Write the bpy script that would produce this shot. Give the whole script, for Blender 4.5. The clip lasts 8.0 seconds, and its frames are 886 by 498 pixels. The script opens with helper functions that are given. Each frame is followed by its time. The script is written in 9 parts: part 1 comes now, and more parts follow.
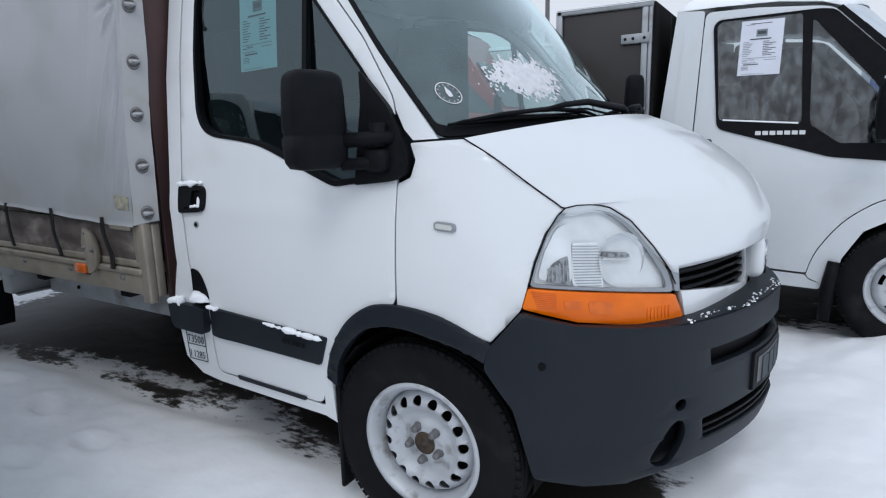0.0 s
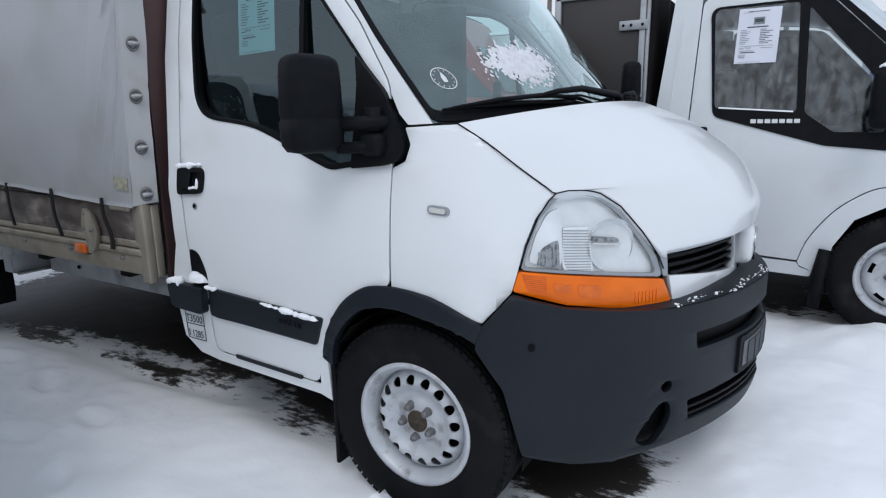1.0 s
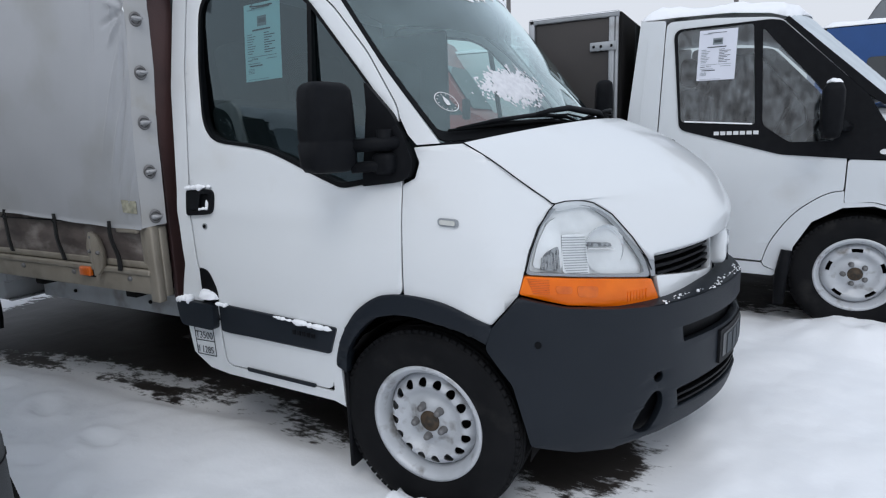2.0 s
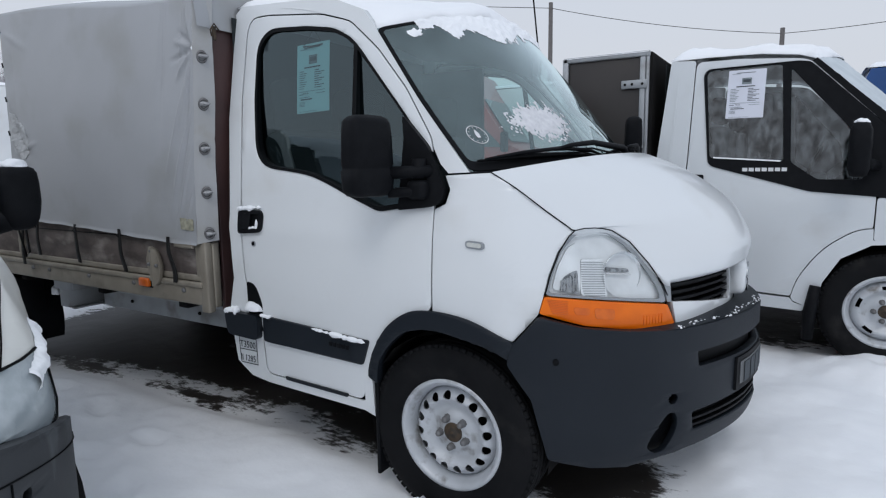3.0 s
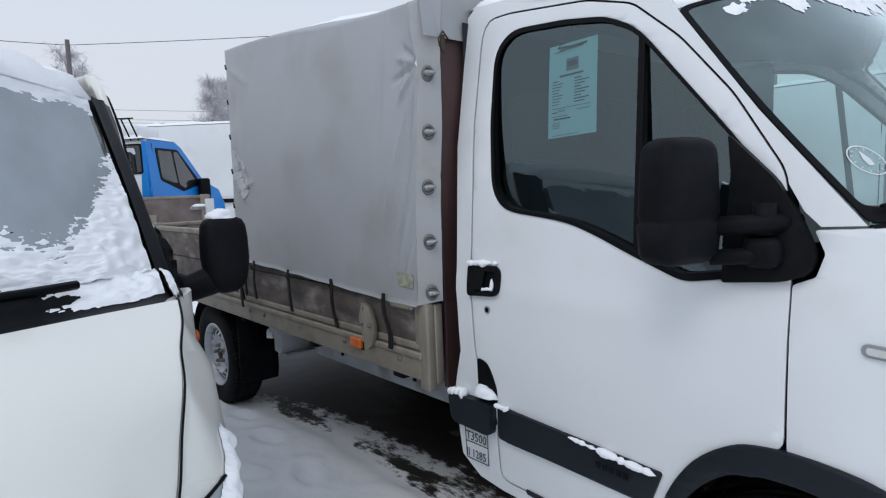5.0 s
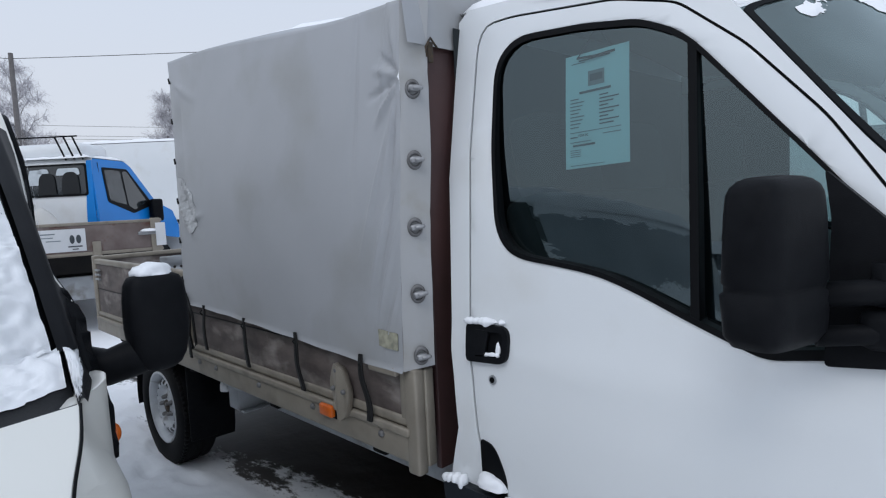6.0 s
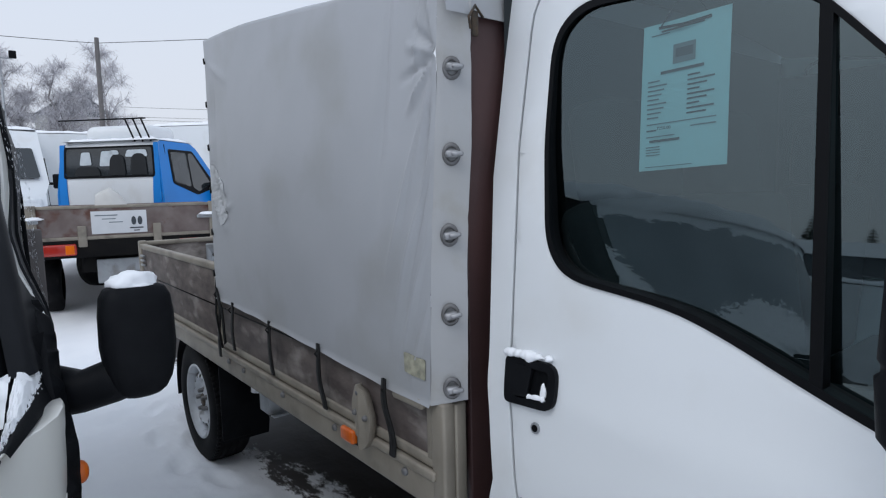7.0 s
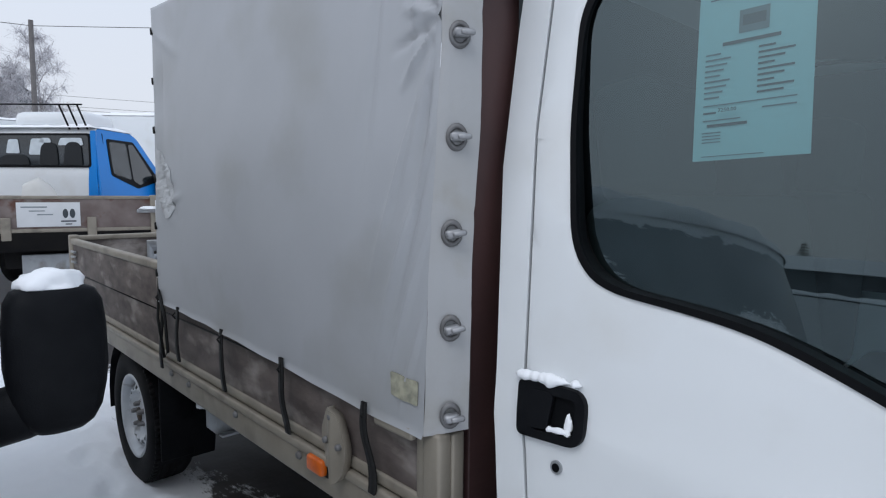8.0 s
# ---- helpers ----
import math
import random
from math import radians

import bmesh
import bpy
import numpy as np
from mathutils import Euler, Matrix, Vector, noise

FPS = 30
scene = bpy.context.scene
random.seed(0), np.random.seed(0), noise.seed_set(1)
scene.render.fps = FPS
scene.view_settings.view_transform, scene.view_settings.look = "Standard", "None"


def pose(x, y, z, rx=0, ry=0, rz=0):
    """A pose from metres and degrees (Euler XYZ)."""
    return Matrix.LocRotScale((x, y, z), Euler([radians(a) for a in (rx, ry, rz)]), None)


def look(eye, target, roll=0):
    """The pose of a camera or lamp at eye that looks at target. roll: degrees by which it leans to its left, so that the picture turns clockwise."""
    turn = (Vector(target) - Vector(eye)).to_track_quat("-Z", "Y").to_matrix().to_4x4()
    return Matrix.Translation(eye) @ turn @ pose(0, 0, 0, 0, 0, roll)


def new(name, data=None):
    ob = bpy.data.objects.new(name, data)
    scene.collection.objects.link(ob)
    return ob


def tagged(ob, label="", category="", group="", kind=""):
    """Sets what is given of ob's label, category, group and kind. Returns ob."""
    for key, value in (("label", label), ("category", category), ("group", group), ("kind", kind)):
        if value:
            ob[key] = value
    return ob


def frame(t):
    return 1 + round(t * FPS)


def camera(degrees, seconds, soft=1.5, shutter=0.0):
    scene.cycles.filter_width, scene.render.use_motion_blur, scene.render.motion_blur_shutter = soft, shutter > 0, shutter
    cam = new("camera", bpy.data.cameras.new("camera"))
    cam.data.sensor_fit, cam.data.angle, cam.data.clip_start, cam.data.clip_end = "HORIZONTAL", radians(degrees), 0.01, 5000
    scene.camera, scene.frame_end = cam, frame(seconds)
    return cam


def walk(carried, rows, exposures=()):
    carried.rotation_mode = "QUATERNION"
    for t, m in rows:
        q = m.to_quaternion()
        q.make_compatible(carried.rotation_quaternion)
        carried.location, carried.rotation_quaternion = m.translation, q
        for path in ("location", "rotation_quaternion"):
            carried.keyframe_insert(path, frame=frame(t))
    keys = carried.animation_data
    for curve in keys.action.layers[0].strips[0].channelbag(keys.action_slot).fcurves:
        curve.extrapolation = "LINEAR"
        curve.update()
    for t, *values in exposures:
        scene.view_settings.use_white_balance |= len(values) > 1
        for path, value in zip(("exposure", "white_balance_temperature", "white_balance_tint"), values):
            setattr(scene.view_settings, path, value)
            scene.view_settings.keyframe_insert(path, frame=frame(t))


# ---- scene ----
cam = camera(73.5, 8.0, 1.2)

PATH = [
    (0, (0.969, -1.368, 1.317), (-0.044, 0.312, 0.932), -1.4),
    (0.5, (0.988, -1.359, 1.326), (-0.003, 0.333, 0.934), 0.3),
    (1, (1.003, -1.391, 1.318), (-0.004, 0.282, 0.884), -0.8),
    (1.2, (1.011, -1.416, 1.326), (-0.001, 0.253, 0.888), -1.1),
    (2.3, (0.946, -1.638, 1.34), (0.06, 0.127, 1.026), -1.7),
    (2.5, (0.978, -1.659, 1.347), (0.068, 0.11, 1.134), -1.1),
    (3, (1.062, -1.712, 1.327), (0.036, -0.018, 1.046), -0.8),
    (3.5, (0.962, -1.686, 1.318), (-0.304, -0.185, 0.939), -3.9),
    (4, (0.741, -1.556, 1.364), (-0.686, -0.185, 1.075), -0.8),
    (4.5, (0.574, -1.472, 1.394), (-0.898, -0.137, 1.168), -3.3),
    (4.7, (0.513, -1.411, 1.403), (-0.991, -0.111, 1.182), -2.4),
    (5.8, (0.134, -1.157, 1.469), (-1.364, 0.156, 1.291), -1.9),
    (6, (0.068, -1.123, 1.489), (-1.358, 0.269, 1.322), -2.8),
    (6.5, (-0.029, -1.011, 1.491), (-1.455, 0.38, 1.308), -3.2),
    (7, (-0.106, -0.876, 1.526), (-1.667, 0.358, 1.321), -1.4),
    (7.5, (-0.203, -0.833, 1.508), (-1.808, 0.333, 1.254), 0.9),
    (8, (-0.355, -0.812, 1.496), (-1.806, 0.552, 1.304), 0.4),
]
walk(cam, [(t, look(eye, target, roll)) for t, eye, target, roll in PATH],
     [(0, 0.0, 6300, 10), (1.2, 0.0, 6330, 10), (2.5, -0.1, 6500, 10), (3, -0.2, 6400, 10), (3.5, -0.08, 6450, 10), (4.5, -0.06, 6420, 10), (6, -0.1, 6250, 10), (7, -0.02, 6260, 10), (8, 0.02, 6300, 10)])

# ---- light: an overcast winter day ----
world = bpy.data.worlds.new("overcast_sky")
scene.world = world
world.use_nodes = True
wn, wl = world.node_tree.nodes, world.node_tree.links
wn.clear()
sky = wn.new("ShaderNodeTexSky")
sky.sky_type, sky.sun_disc = "NISHITA", False
sky.sun_elevation, sky.sun_rotation = radians(38), radians(200)
sky.air_density, sky.dust_density = 1.0, 6.0
hsv = wn.new("ShaderNodeHueSaturation")
hsv.inputs["Saturation"].default_value = 0.25
dome = wn.new("ShaderNodeMix")
dome.data_type = "RGBA"
dome.inputs["Factor"].default_value = 0.88
haze = wn.new("ShaderNodeMix")
haze.data_type = "RGBA"
haze.inputs["A"].default_value, haze.inputs["B"].default_value = (8.35, 8.7, 9.35, 1), (7.1, 7.95, 9.35, 1)
wl.new(haze.outputs["Result"], dome.inputs["B"])
back = wn.new("ShaderNodeBackground")
back.inputs["Strength"].default_value = 0.1
wout = wn.new("ShaderNodeOutputWorld")
wl.new(sky.outputs[0], hsv.inputs["Color"])
wl.new(hsv.outputs[0], dome.inputs["A"])
# an overcast dome is darker towards the horizon
gen, sep, lift, shade = (wn.new("ShaderNode" + k) for k in ("TexCoord", "SeparateXYZ", "MapRange", "VectorMath"))
wl.new(gen.outputs["Generated"], sep.inputs[0])
wl.new(sep.outputs["Z"], lift.inputs["Value"])
lift.inputs["To Min"].default_value, lift.inputs["To Max"].default_value = 0.96, 1.12
veil = wn.new("ShaderNodeMapRange")
veil.interpolation_type = "SMOOTHSTEP"
veil.inputs["From Max"].default_value = 0.55
wl.new(sep.outputs["Z"], veil.inputs["Value"])
wl.new(veil.outputs[0], haze.inputs["Factor"])
shade.operation = "SCALE"
wl.new(dome.outputs["Result"], shade.inputs[0])
wl.new(lift.outputs[0], shade.inputs["Scale"])
wl.new(shade.outputs[0], back.inputs["Color"])
wl.new(back.outputs[0], wout.inputs["Surface"])
sun = new("sun", bpy.data.lights.new("sun", "SUN"))
sun.data.energy, sun.data.angle, sun.data.color = 0.6, radians(25), (1.0, 0.97, 0.93)
sun.matrix_world = look((4, -8, 12), (0, 0, 0))

# ---- materials ----
def mat(name, color, rough=0.5, metal=0.0, color2=None, scale=6.0, detail=4.0, amount=0.5, bump=0.0, bump_scale=40.0, coat=0.0,
        dirt=None, dirt_scale=1.5, dirt_edge=(0.5, 0.7), rough2=None, random_tint=0.0, coords="Object", stretch=(1, 1, 1), spec=0.5):
    """A procedural surface: two tones of grain, larger stains and a fine relief."""
    m = bpy.data.materials.new(name)
    m.use_nodes = True
    n, l = m.node_tree.nodes, m.node_tree.links
    b = n["Principled BSDF"]
    b.inputs["Roughness"].default_value, b.inputs["Metallic"].default_value = rough, metal
    b.inputs["Specular IOR Level"].default_value = spec
    if coat:
        b.inputs["Coat Weight"].default_value, b.inputs["Coat Roughness"].default_value = coat, 0.08
    tc = n.new("ShaderNodeTexCoord")
    mp = n.new("ShaderNodeMapping")
    mp.inputs["Scale"].default_value = stretch
    l.new(tc.outputs[coords], mp.inputs["Vector"])
    def noise_tex(sc, det):
        t = n.new("ShaderNodeTexNoise")
        t.inputs["Scale"].default_value, t.inputs["Detail"].default_value = sc, det
        l.new(mp.outputs[0], t.inputs["Vector"])
        return t
    def mix(fac, a, bb):
        x = n.new("ShaderNodeMix")
        x.data_type = "RGBA"
        for key, v in (("Factor", fac), ("A", a), ("B", bb)):
            if hasattr(v, "links"):
                l.new(v, x.inputs[key])
            else:
                x.inputs[key].default_value = v if key == "Factor" else (*v, 1)
        return x.outputs["Result"]
    grain = noise_tex(scale, detail)
    ramp = n.new("ShaderNodeMapRange")
    ramp.inputs["From Min"].default_value, ramp.inputs["From Max"].default_value = 0.5 - amount / 2, 0.5 + amount / 2
    l.new(grain.outputs[0], ramp.inputs["Value"])
    c = mix(ramp.outputs[0], color, color2 or tuple(v * 0.9 for v in color))
    if dirt:
        d = noise_tex(dirt_scale, 6.0)
        r = n.new("ShaderNodeMapRange")
        r.inputs["From Min"].default_value, r.inputs["From Max"].default_value = dirt_edge
        l.new(d.outputs[0], r.inputs["Value"])
        c = mix(r.outputs[0], c, dirt)
        if rough2 is not None:
            q = n.new("ShaderNodeMapRange")
            q.inputs["From Min"].default_value, q.inputs["From Max"].default_value = dirt_edge
            q.inputs["To Min"].default_value, q.inputs["To Max"].default_value = rough, rough2
            l.new(d.outputs[0], q.inputs["Value"])
            l.new(q.outputs[0], b.inputs["Roughness"])
    if random_tint:
        oi = n.new("ShaderNodeObjectInfo")
        h = n.new("ShaderNodeHueSaturation")
        v = n.new("ShaderNodeMapRange")
        v.inputs["To Min"].default_value, v.inputs["To Max"].default_value = 1 - random_tint, 1 + random_tint
        l.new(oi.outputs["Random"], v.inputs["Value"])
        l.new(v.outputs[0], h.inputs["Value"])
        l.new(c, h.inputs["Color"])
        c = h.outputs[0]
    l.new(c, b.inputs["Base Color"])
    if bump:
        t = noise_tex(bump_scale, 5.0)
        u = n.new("ShaderNodeBump")
        u.inputs["Strength"].default_value, u.inputs["Distance"].default_value = bump, 0.01
        l.new(t.outputs[0], u.inputs["Height"])
        l.new(u.outputs[0], b.inputs["Normal"])
    return m


def glass(name, tint, gloss=1.0, rough=0.0, mist_sheen=0.0, mist_sheen_span=(0.75, 1.25), mist_sheen_scale=5.0, mist_sheen_color=(0.5, 0.57, 0.58), gloss_tint=(1, 1, 1), mist_sheen_stretch=(1, 1, 1)):
    """A thin pane: what lies behind it, tinted, under a pale film (mist or a painted sheen) and a clear reflection."""
    m = bpy.data.materials.new(name)
    m.use_nodes = True
    n, l = m.node_tree.nodes, m.node_tree.links
    n.clear()
    tr, gl, lw, mx, out = (n.new("ShaderNode" + k) for k in ("BsdfTransparent", "BsdfGlossy", "LayerWeight", "MixShader", "OutputMaterial"))
    tr.inputs["Color"].default_value = (*tint, 1)
    gl.inputs["Roughness"].default_value = rough
    gl.inputs["Color"].default_value = (*gloss_tint, 1)
    lw.inputs["Blend"].default_value = 0.5
    po, ml = n.new("ShaderNodeMath"), n.new("ShaderNodeMath")
    po.operation, ml.operation, ml.use_clamp = "POWER", "MULTIPLY_ADD", True
    po.inputs[1].default_value = 5.0
    ml.inputs[1].default_value, ml.inputs[2].default_value = 0.96 * gloss, 0.04 * gloss
    l.new(lw.outputs["Facing"], po.inputs[0])
    l.new(po.outputs[0], ml.inputs[0])
    l.new(ml.outputs[0], mx.inputs["Fac"])
    if mist_sheen:
        df, md, nt, mr, tc = (n.new("ShaderNode" + k) for k in ("BsdfDiffuse", "MixShader", "TexNoise", "MapRange", "TexCoord"))
        df.inputs["Color"].default_value = (*mist_sheen_color, 1)
        nt.inputs["Scale"].default_value, nt.inputs["Detail"].default_value = mist_sheen_scale, 7.0
        mr.inputs["From Min"].default_value, mr.inputs["From Max"].default_value = 0.3, 0.7
        mr.inputs["To Min"].default_value, mr.inputs["To Max"].default_value = mist_sheen * mist_sheen_span[0], mist_sheen * mist_sheen_span[1]
        mp = n.new("ShaderNodeMapping")
        mp.inputs["Scale"].default_value = mist_sheen_stretch
        l.new(tc.outputs["Object"], mp.inputs["Vector"])
        l.new(mp.outputs[0], nt.inputs["Vector"])
        l.new(nt.outputs[0], mr.inputs["Value"])
        l.new(mr.outputs[0], md.inputs["Fac"])
        l.new(tr.outputs[0], md.inputs[1])
        l.new(df.outputs[0], md.inputs[2])
        l.new(md.outputs[0], mx.inputs[1])
    else:
        l.new(tr.outputs[0], mx.inputs[1])
    l.new(gl.outputs[0], mx.inputs[2])
    l.new(mx.outputs[0], out.inputs["Surface"])
    return m


PAINT = mat("white_paint", (0.76, 0.78, 0.79), 0.28, color2=(0.73, 0.75, 0.76), scale=2.0, amount=0.6, coat=0.5, dirt=(0.66, 0.66, 0.64), dirt_scale=3.0, dirt_edge=(0.56, 0.85), bump=0.015, bump_scale=3.0)
DULLPAINT = mat("dull_white_paint", (0.66, 0.69, 0.71), 0.34, color2=(0.62, 0.65, 0.67), scale=1.6, amount=0.6, coat=0.3, dirt=(0.52, 0.52, 0.51), dirt_scale=3.0, dirt_edge=(0.56, 0.85), bump=0.015, bump_scale=3.0)
CREAM = mat("cream_paint", (0.80, 0.795, 0.745), 0.32, color2=(0.77, 0.765, 0.72), scale=2.0, coat=0.4, dirt=(0.6, 0.58, 0.52), dirt_scale=4.0, dirt_edge=(0.6, 0.85))
BLUE = mat("blue_paint", (0.008, 0.22, 0.66), 0.35, color2=(0.008, 0.20, 0.60), scale=3.0, coat=0.15, spec=0.3)
NAVY = mat("navy_paint", (0.012, 0.06, 0.20), 0.35, coat=0.2, spec=0.3)
PLASTIC = mat("black_plastic", (0.0055, 0.006, 0.0075), 0.5, spec=0.08, color2=(0.009, 0.0098, 0.0115), scale=30.0, bump=0.12, bump_scale=500.0)
BUMPER = mat("bumper_plastic", (0.011, 0.0145, 0.020), 0.48, spec=0.2, color2=(0.014, 0.018, 0.024), scale=5.0, bump=0.1, bump_scale=600.0, dirt=(0.020, 0.024, 0.030), dirt_scale=2.2, dirt_edge=(0.52, 0.8))
OLDBUMP = mat("weathered_bumper", (0.024, 0.027, 0.031), 0.6, color2=(0.040, 0.044, 0.049), scale=4.0, bump=0.1, bump_scale=500.0, dirt=(0.11, 0.12, 0.13), dirt_scale=9.0, dirt_edge=(0.56, 0.74), stretch=(1, 1, 0.3))
RUBBER = mat("tyre_rubber", (0.006, 0.0065, 0.0075), 0.75, spec=0.1, color2=(0.012, 0.012, 0.013), scale=8.0, bump=0.1, bump_scale=120.0, dirt=(0.03, 0.029, 0.028), dirt_scale=6.0, dirt_edge=(0.55, 0.8))
PILLAR = mat("satin_black_pillar", (0.008, 0.009, 0.011), 0.45, spec=0.18, color2=(0.018, 0.019, 0.022), scale=8.0, bump=0.03)
SEAL = mat("rubber_seal", (0.0035, 0.004, 0.005), 0.5, spec=0.1)
DARK = mat("dark_underbody", (0.007, 0.007, 0.008), 0.9, spec=0.1, color2=(0.015, 0.014, 0.013), scale=5.0)
STEEL = mat("painted_rim", (0.55, 0.57, 0.60), 0.4, metal=0.2, color2=(0.46, 0.48, 0.50), scale=12.0, dirt=(0.20, 0.19, 0.18), dirt_scale=14.0, dirt_edge=(0.56, 0.72), bump=0.05)
CHROME = mat("chrome", (0.75, 0.76, 0.78), 0.12, metal=1.0)
BOLT = mat("dull_wheel_bolt", (0.20, 0.20, 0.205), 0.5, metal=0.4, color2=(0.13, 0.125, 0.12), scale=40.0)
SILVER = mat("galvanised_steel", (0.42, 0.44, 0.46), 0.5, metal=0.5, color2=(0.32, 0.33, 0.34), scale=7.0, dirt=(0.2, 0.19, 0.17), dirt_scale=6.0, dirt_edge=(0.55, 0.75))
ALU = mat("weathered_aluminium", (0.335, 0.30, 0.245), 0.55, metal=0.3, color2=(0.25, 0.222, 0.18), scale=9.0, dirt=(0.17, 0.15, 0.125), dirt_scale=7.0, dirt_edge=(0.52, 0.75), bump=0.06, bump_scale=60.0)
PLY = mat("stained_board", (0.150, 0.122, 0.110), 0.7, color2=(0.070, 0.056, 0.050), scale=7.0, detail=8.0, amount=0.30, dirt=(0.30, 0.27, 0.245), dirt_scale=5.0, dirt_edge=(0.54, 0.72), bump=0.15, bump_scale=50.0, stretch=(1, 1, 2.2))
REDPLY = mat("brown_phenolic_board", (0.075, 0.035, 0.032), 0.55, color2=(0.05, 0.025, 0.024), scale=6.0, bump=0.08, bump_scale=90.0)
TARP = mat("grey_tarpaulin", (0.40, 0.41, 0.43), 0.5, color2=(0.36, 0.37, 0.385), scale=2.5, amount=0.5, dirt=(0.30, 0.30, 0.29), dirt_scale=2.4, dirt_edge=(0.52, 0.8), bump=0.10, bump_scale=9.0)
CATCH = mat("worn_zinc_catch", (0.42, 0.42, 0.43), 0.4, metal=0.5, color2=(0.24, 0.24, 0.245), scale=50.0)
TAPE = mat("crumpled_clear_tape", (0.46, 0.47, 0.48), 0.28, color2=(0.40, 0.41, 0.42), scale=20.0, coat=0.3, bump=0.7, bump_scale=24.0)
MARKER = mat("dull_amber_lens", (0.72, 0.14, 0.002), 0.35, color2=(0.50, 0.085, 0.0), scale=40.0, coat=0.1)
HEM = mat("worn_tarpaulin_hem", (0.40, 0.405, 0.415), 0.5, color2=(0.365, 0.365, 0.36), scale=5.0, dirt=(0.33, 0.32, 0.29), dirt_scale=9.0, dirt_edge=(0.56, 0.8), bump=0.08, bump_scale=60.0)
STRAP = mat("rubber_strap", (0.014, 0.014, 0.014), 0.6, spec=0.2, bump=0.1)
SNOW = mat("snow", (0.94, 0.95, 0.965), 0.75, color2=(0.90, 0.915, 0.94), scale=4.0, detail=8.0, bump=0.22, bump_scale=26.0)
CRUST = mat("crusted_snow", (0.80, 0.80, 0.82), 0.6, color2=(0.62, 0.62, 0.65), scale=40.0, detail=8.0, bump=0.9, bump_scale=60.0)
FROST = mat("frosted_glass_film", (0.62, 0.67, 0.70), 0.6, color2=(0.5, 0.55, 0.58), scale=9.0, bump=0.3, bump_scale=40.0)
ASPHALT = mat("wet_asphalt", (0.018, 0.0175, 0.017), 0.55, spec=0.25, color2=(0.055, 0.052, 0.05), scale=9.0, detail=10.0, amount=0.4, dirt=(0.20, 0.205, 0.215), dirt_scale=11.0, dirt_edge=(0.585, 0.66), rough2=0.8, bump=0.5, bump_scale=70.0)
AMBER = mat("amber_lens", (1.0, 0.205, 0.002), 0.3, color2=(0.88, 0.16, 0.0), scale=9.0, amount=0.25, coat=0.15, spec=0.25)
AMBER.node_tree.nodes["Principled BSDF"].inputs["Transmission Weight"].default_value = 0.1
AMBERDEEP = mat("deep_amber", (0.62, 0.10, 0.0), 0.35, color2=(0.85, 0.17, 0.0), scale=30.0, coat=0.1)
REDLENS = mat("red_lens", (0.45, 0.03, 0.02), 0.2, coat=0.5)
PAPER = mat("pale_blue_paper", (0.64, 0.93, 0.96), 0.7, color2=(0.62, 0.91, 0.94))
WPAPER = mat("white_paper", (0.74, 0.76, 0.84), 0.7)
INK = mat("printed_ink", (0.06, 0.07, 0.08), 0.8)
GREYINK = mat("grey_print", (0.22, 0.26, 0.28), 0.8)
WHITE = mat("white_print", (0.72, 0.73, 0.74), 0.5)
LAMPIN = mat("lamp_reflector", (0.84, 0.86, 0.87), 0.35, metal=0.0, color2=(0.60, 0.62, 0.63), scale=9.0, amount=0.5)
REFLECTOR = mat("silver_reflector", (0.88, 0.90, 0.92), 0.18, metal=0.85, color2=(0.80, 0.82, 0.84), scale=30.0)
LAMPGREY = mat("lamp_bezel", (0.30, 0.32, 0.34), 0.35, metal=0.2)
LAMPDARK = mat("shaded_reflector", (0.10, 0.11, 0.12), 0.3, metal=0.4, color2=(0.32, 0.34, 0.36), scale=70.0, amount=0.15)
PRISM = mat("ribbed_lens", (0.86, 0.88, 0.89), 0.2, color2=(0.74, 0.76, 0.78), scale=30.0, coat=0.4)
RUST = mat("rusty_hub", (0.030, 0.024, 0.018), 0.65, color2=(0.075, 0.048, 0.026), scale=60.0, amount=0.3)
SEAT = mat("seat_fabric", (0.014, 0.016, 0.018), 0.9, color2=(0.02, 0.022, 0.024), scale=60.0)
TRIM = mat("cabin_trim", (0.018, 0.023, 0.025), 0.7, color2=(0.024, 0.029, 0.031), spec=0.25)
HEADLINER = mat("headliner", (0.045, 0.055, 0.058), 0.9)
WINDOW = glass("tinted_window", (0.33, 0.45, 0.46), 2.2, gloss_tint=(0.82, 1.0, 1.05))
# the windscreen's teal film paints in the pale sky reflected on it
SCREEN = glass("windscreen", (0.80, 0.94, 0.92), 2.0, mist_sheen=0.17, mist_sheen_span=(0.6, 1.4), mist_sheen_color=(0.42, 0.55, 0.56), gloss_tint=(0.88, 1.0, 1.0))
CLEAR = glass("clear_lens", (0.98, 0.99, 0.99), 1.3)
MISTED = glass("misted_window", (0.58, 0.66, 0.68), 1.5, mist_sheen=0.10, mist_sheen_span=(-0.5, 2.2), mist_sheen_scale=30.0, mist_sheen_color=(0.50, 0.55, 0.58), mist_sheen_stretch=(1, 1, 0.5))
DARKGLASS = mat("dark_window", (0.02, 0.025, 0.028), 0.06, coat=0.5)
BARK = mat("birch_bark", (0.34, 0.32, 0.32), 0.9, color2=(0.19, 0.175, 0.17), scale=6.0)
TWIG = mat("frosted_twig", (0.72, 0.71, 0.74), 0.9, color2=(0.42, 0.40, 0.41), scale=5.0)
POLE = mat("weathered_pole", (0.16, 0.15, 0.145), 0.9, color2=(0.11, 0.10, 0.10), scale=8.0)
WALLGREY = mat("grey_cladding", (0.18, 0.19, 0.20), 0.7, color2=(0.14, 0.15, 0.16), scale=3.0)
PLASTER = mat("pale_plaster", (0.5, 0.49, 0.46), 0.9)
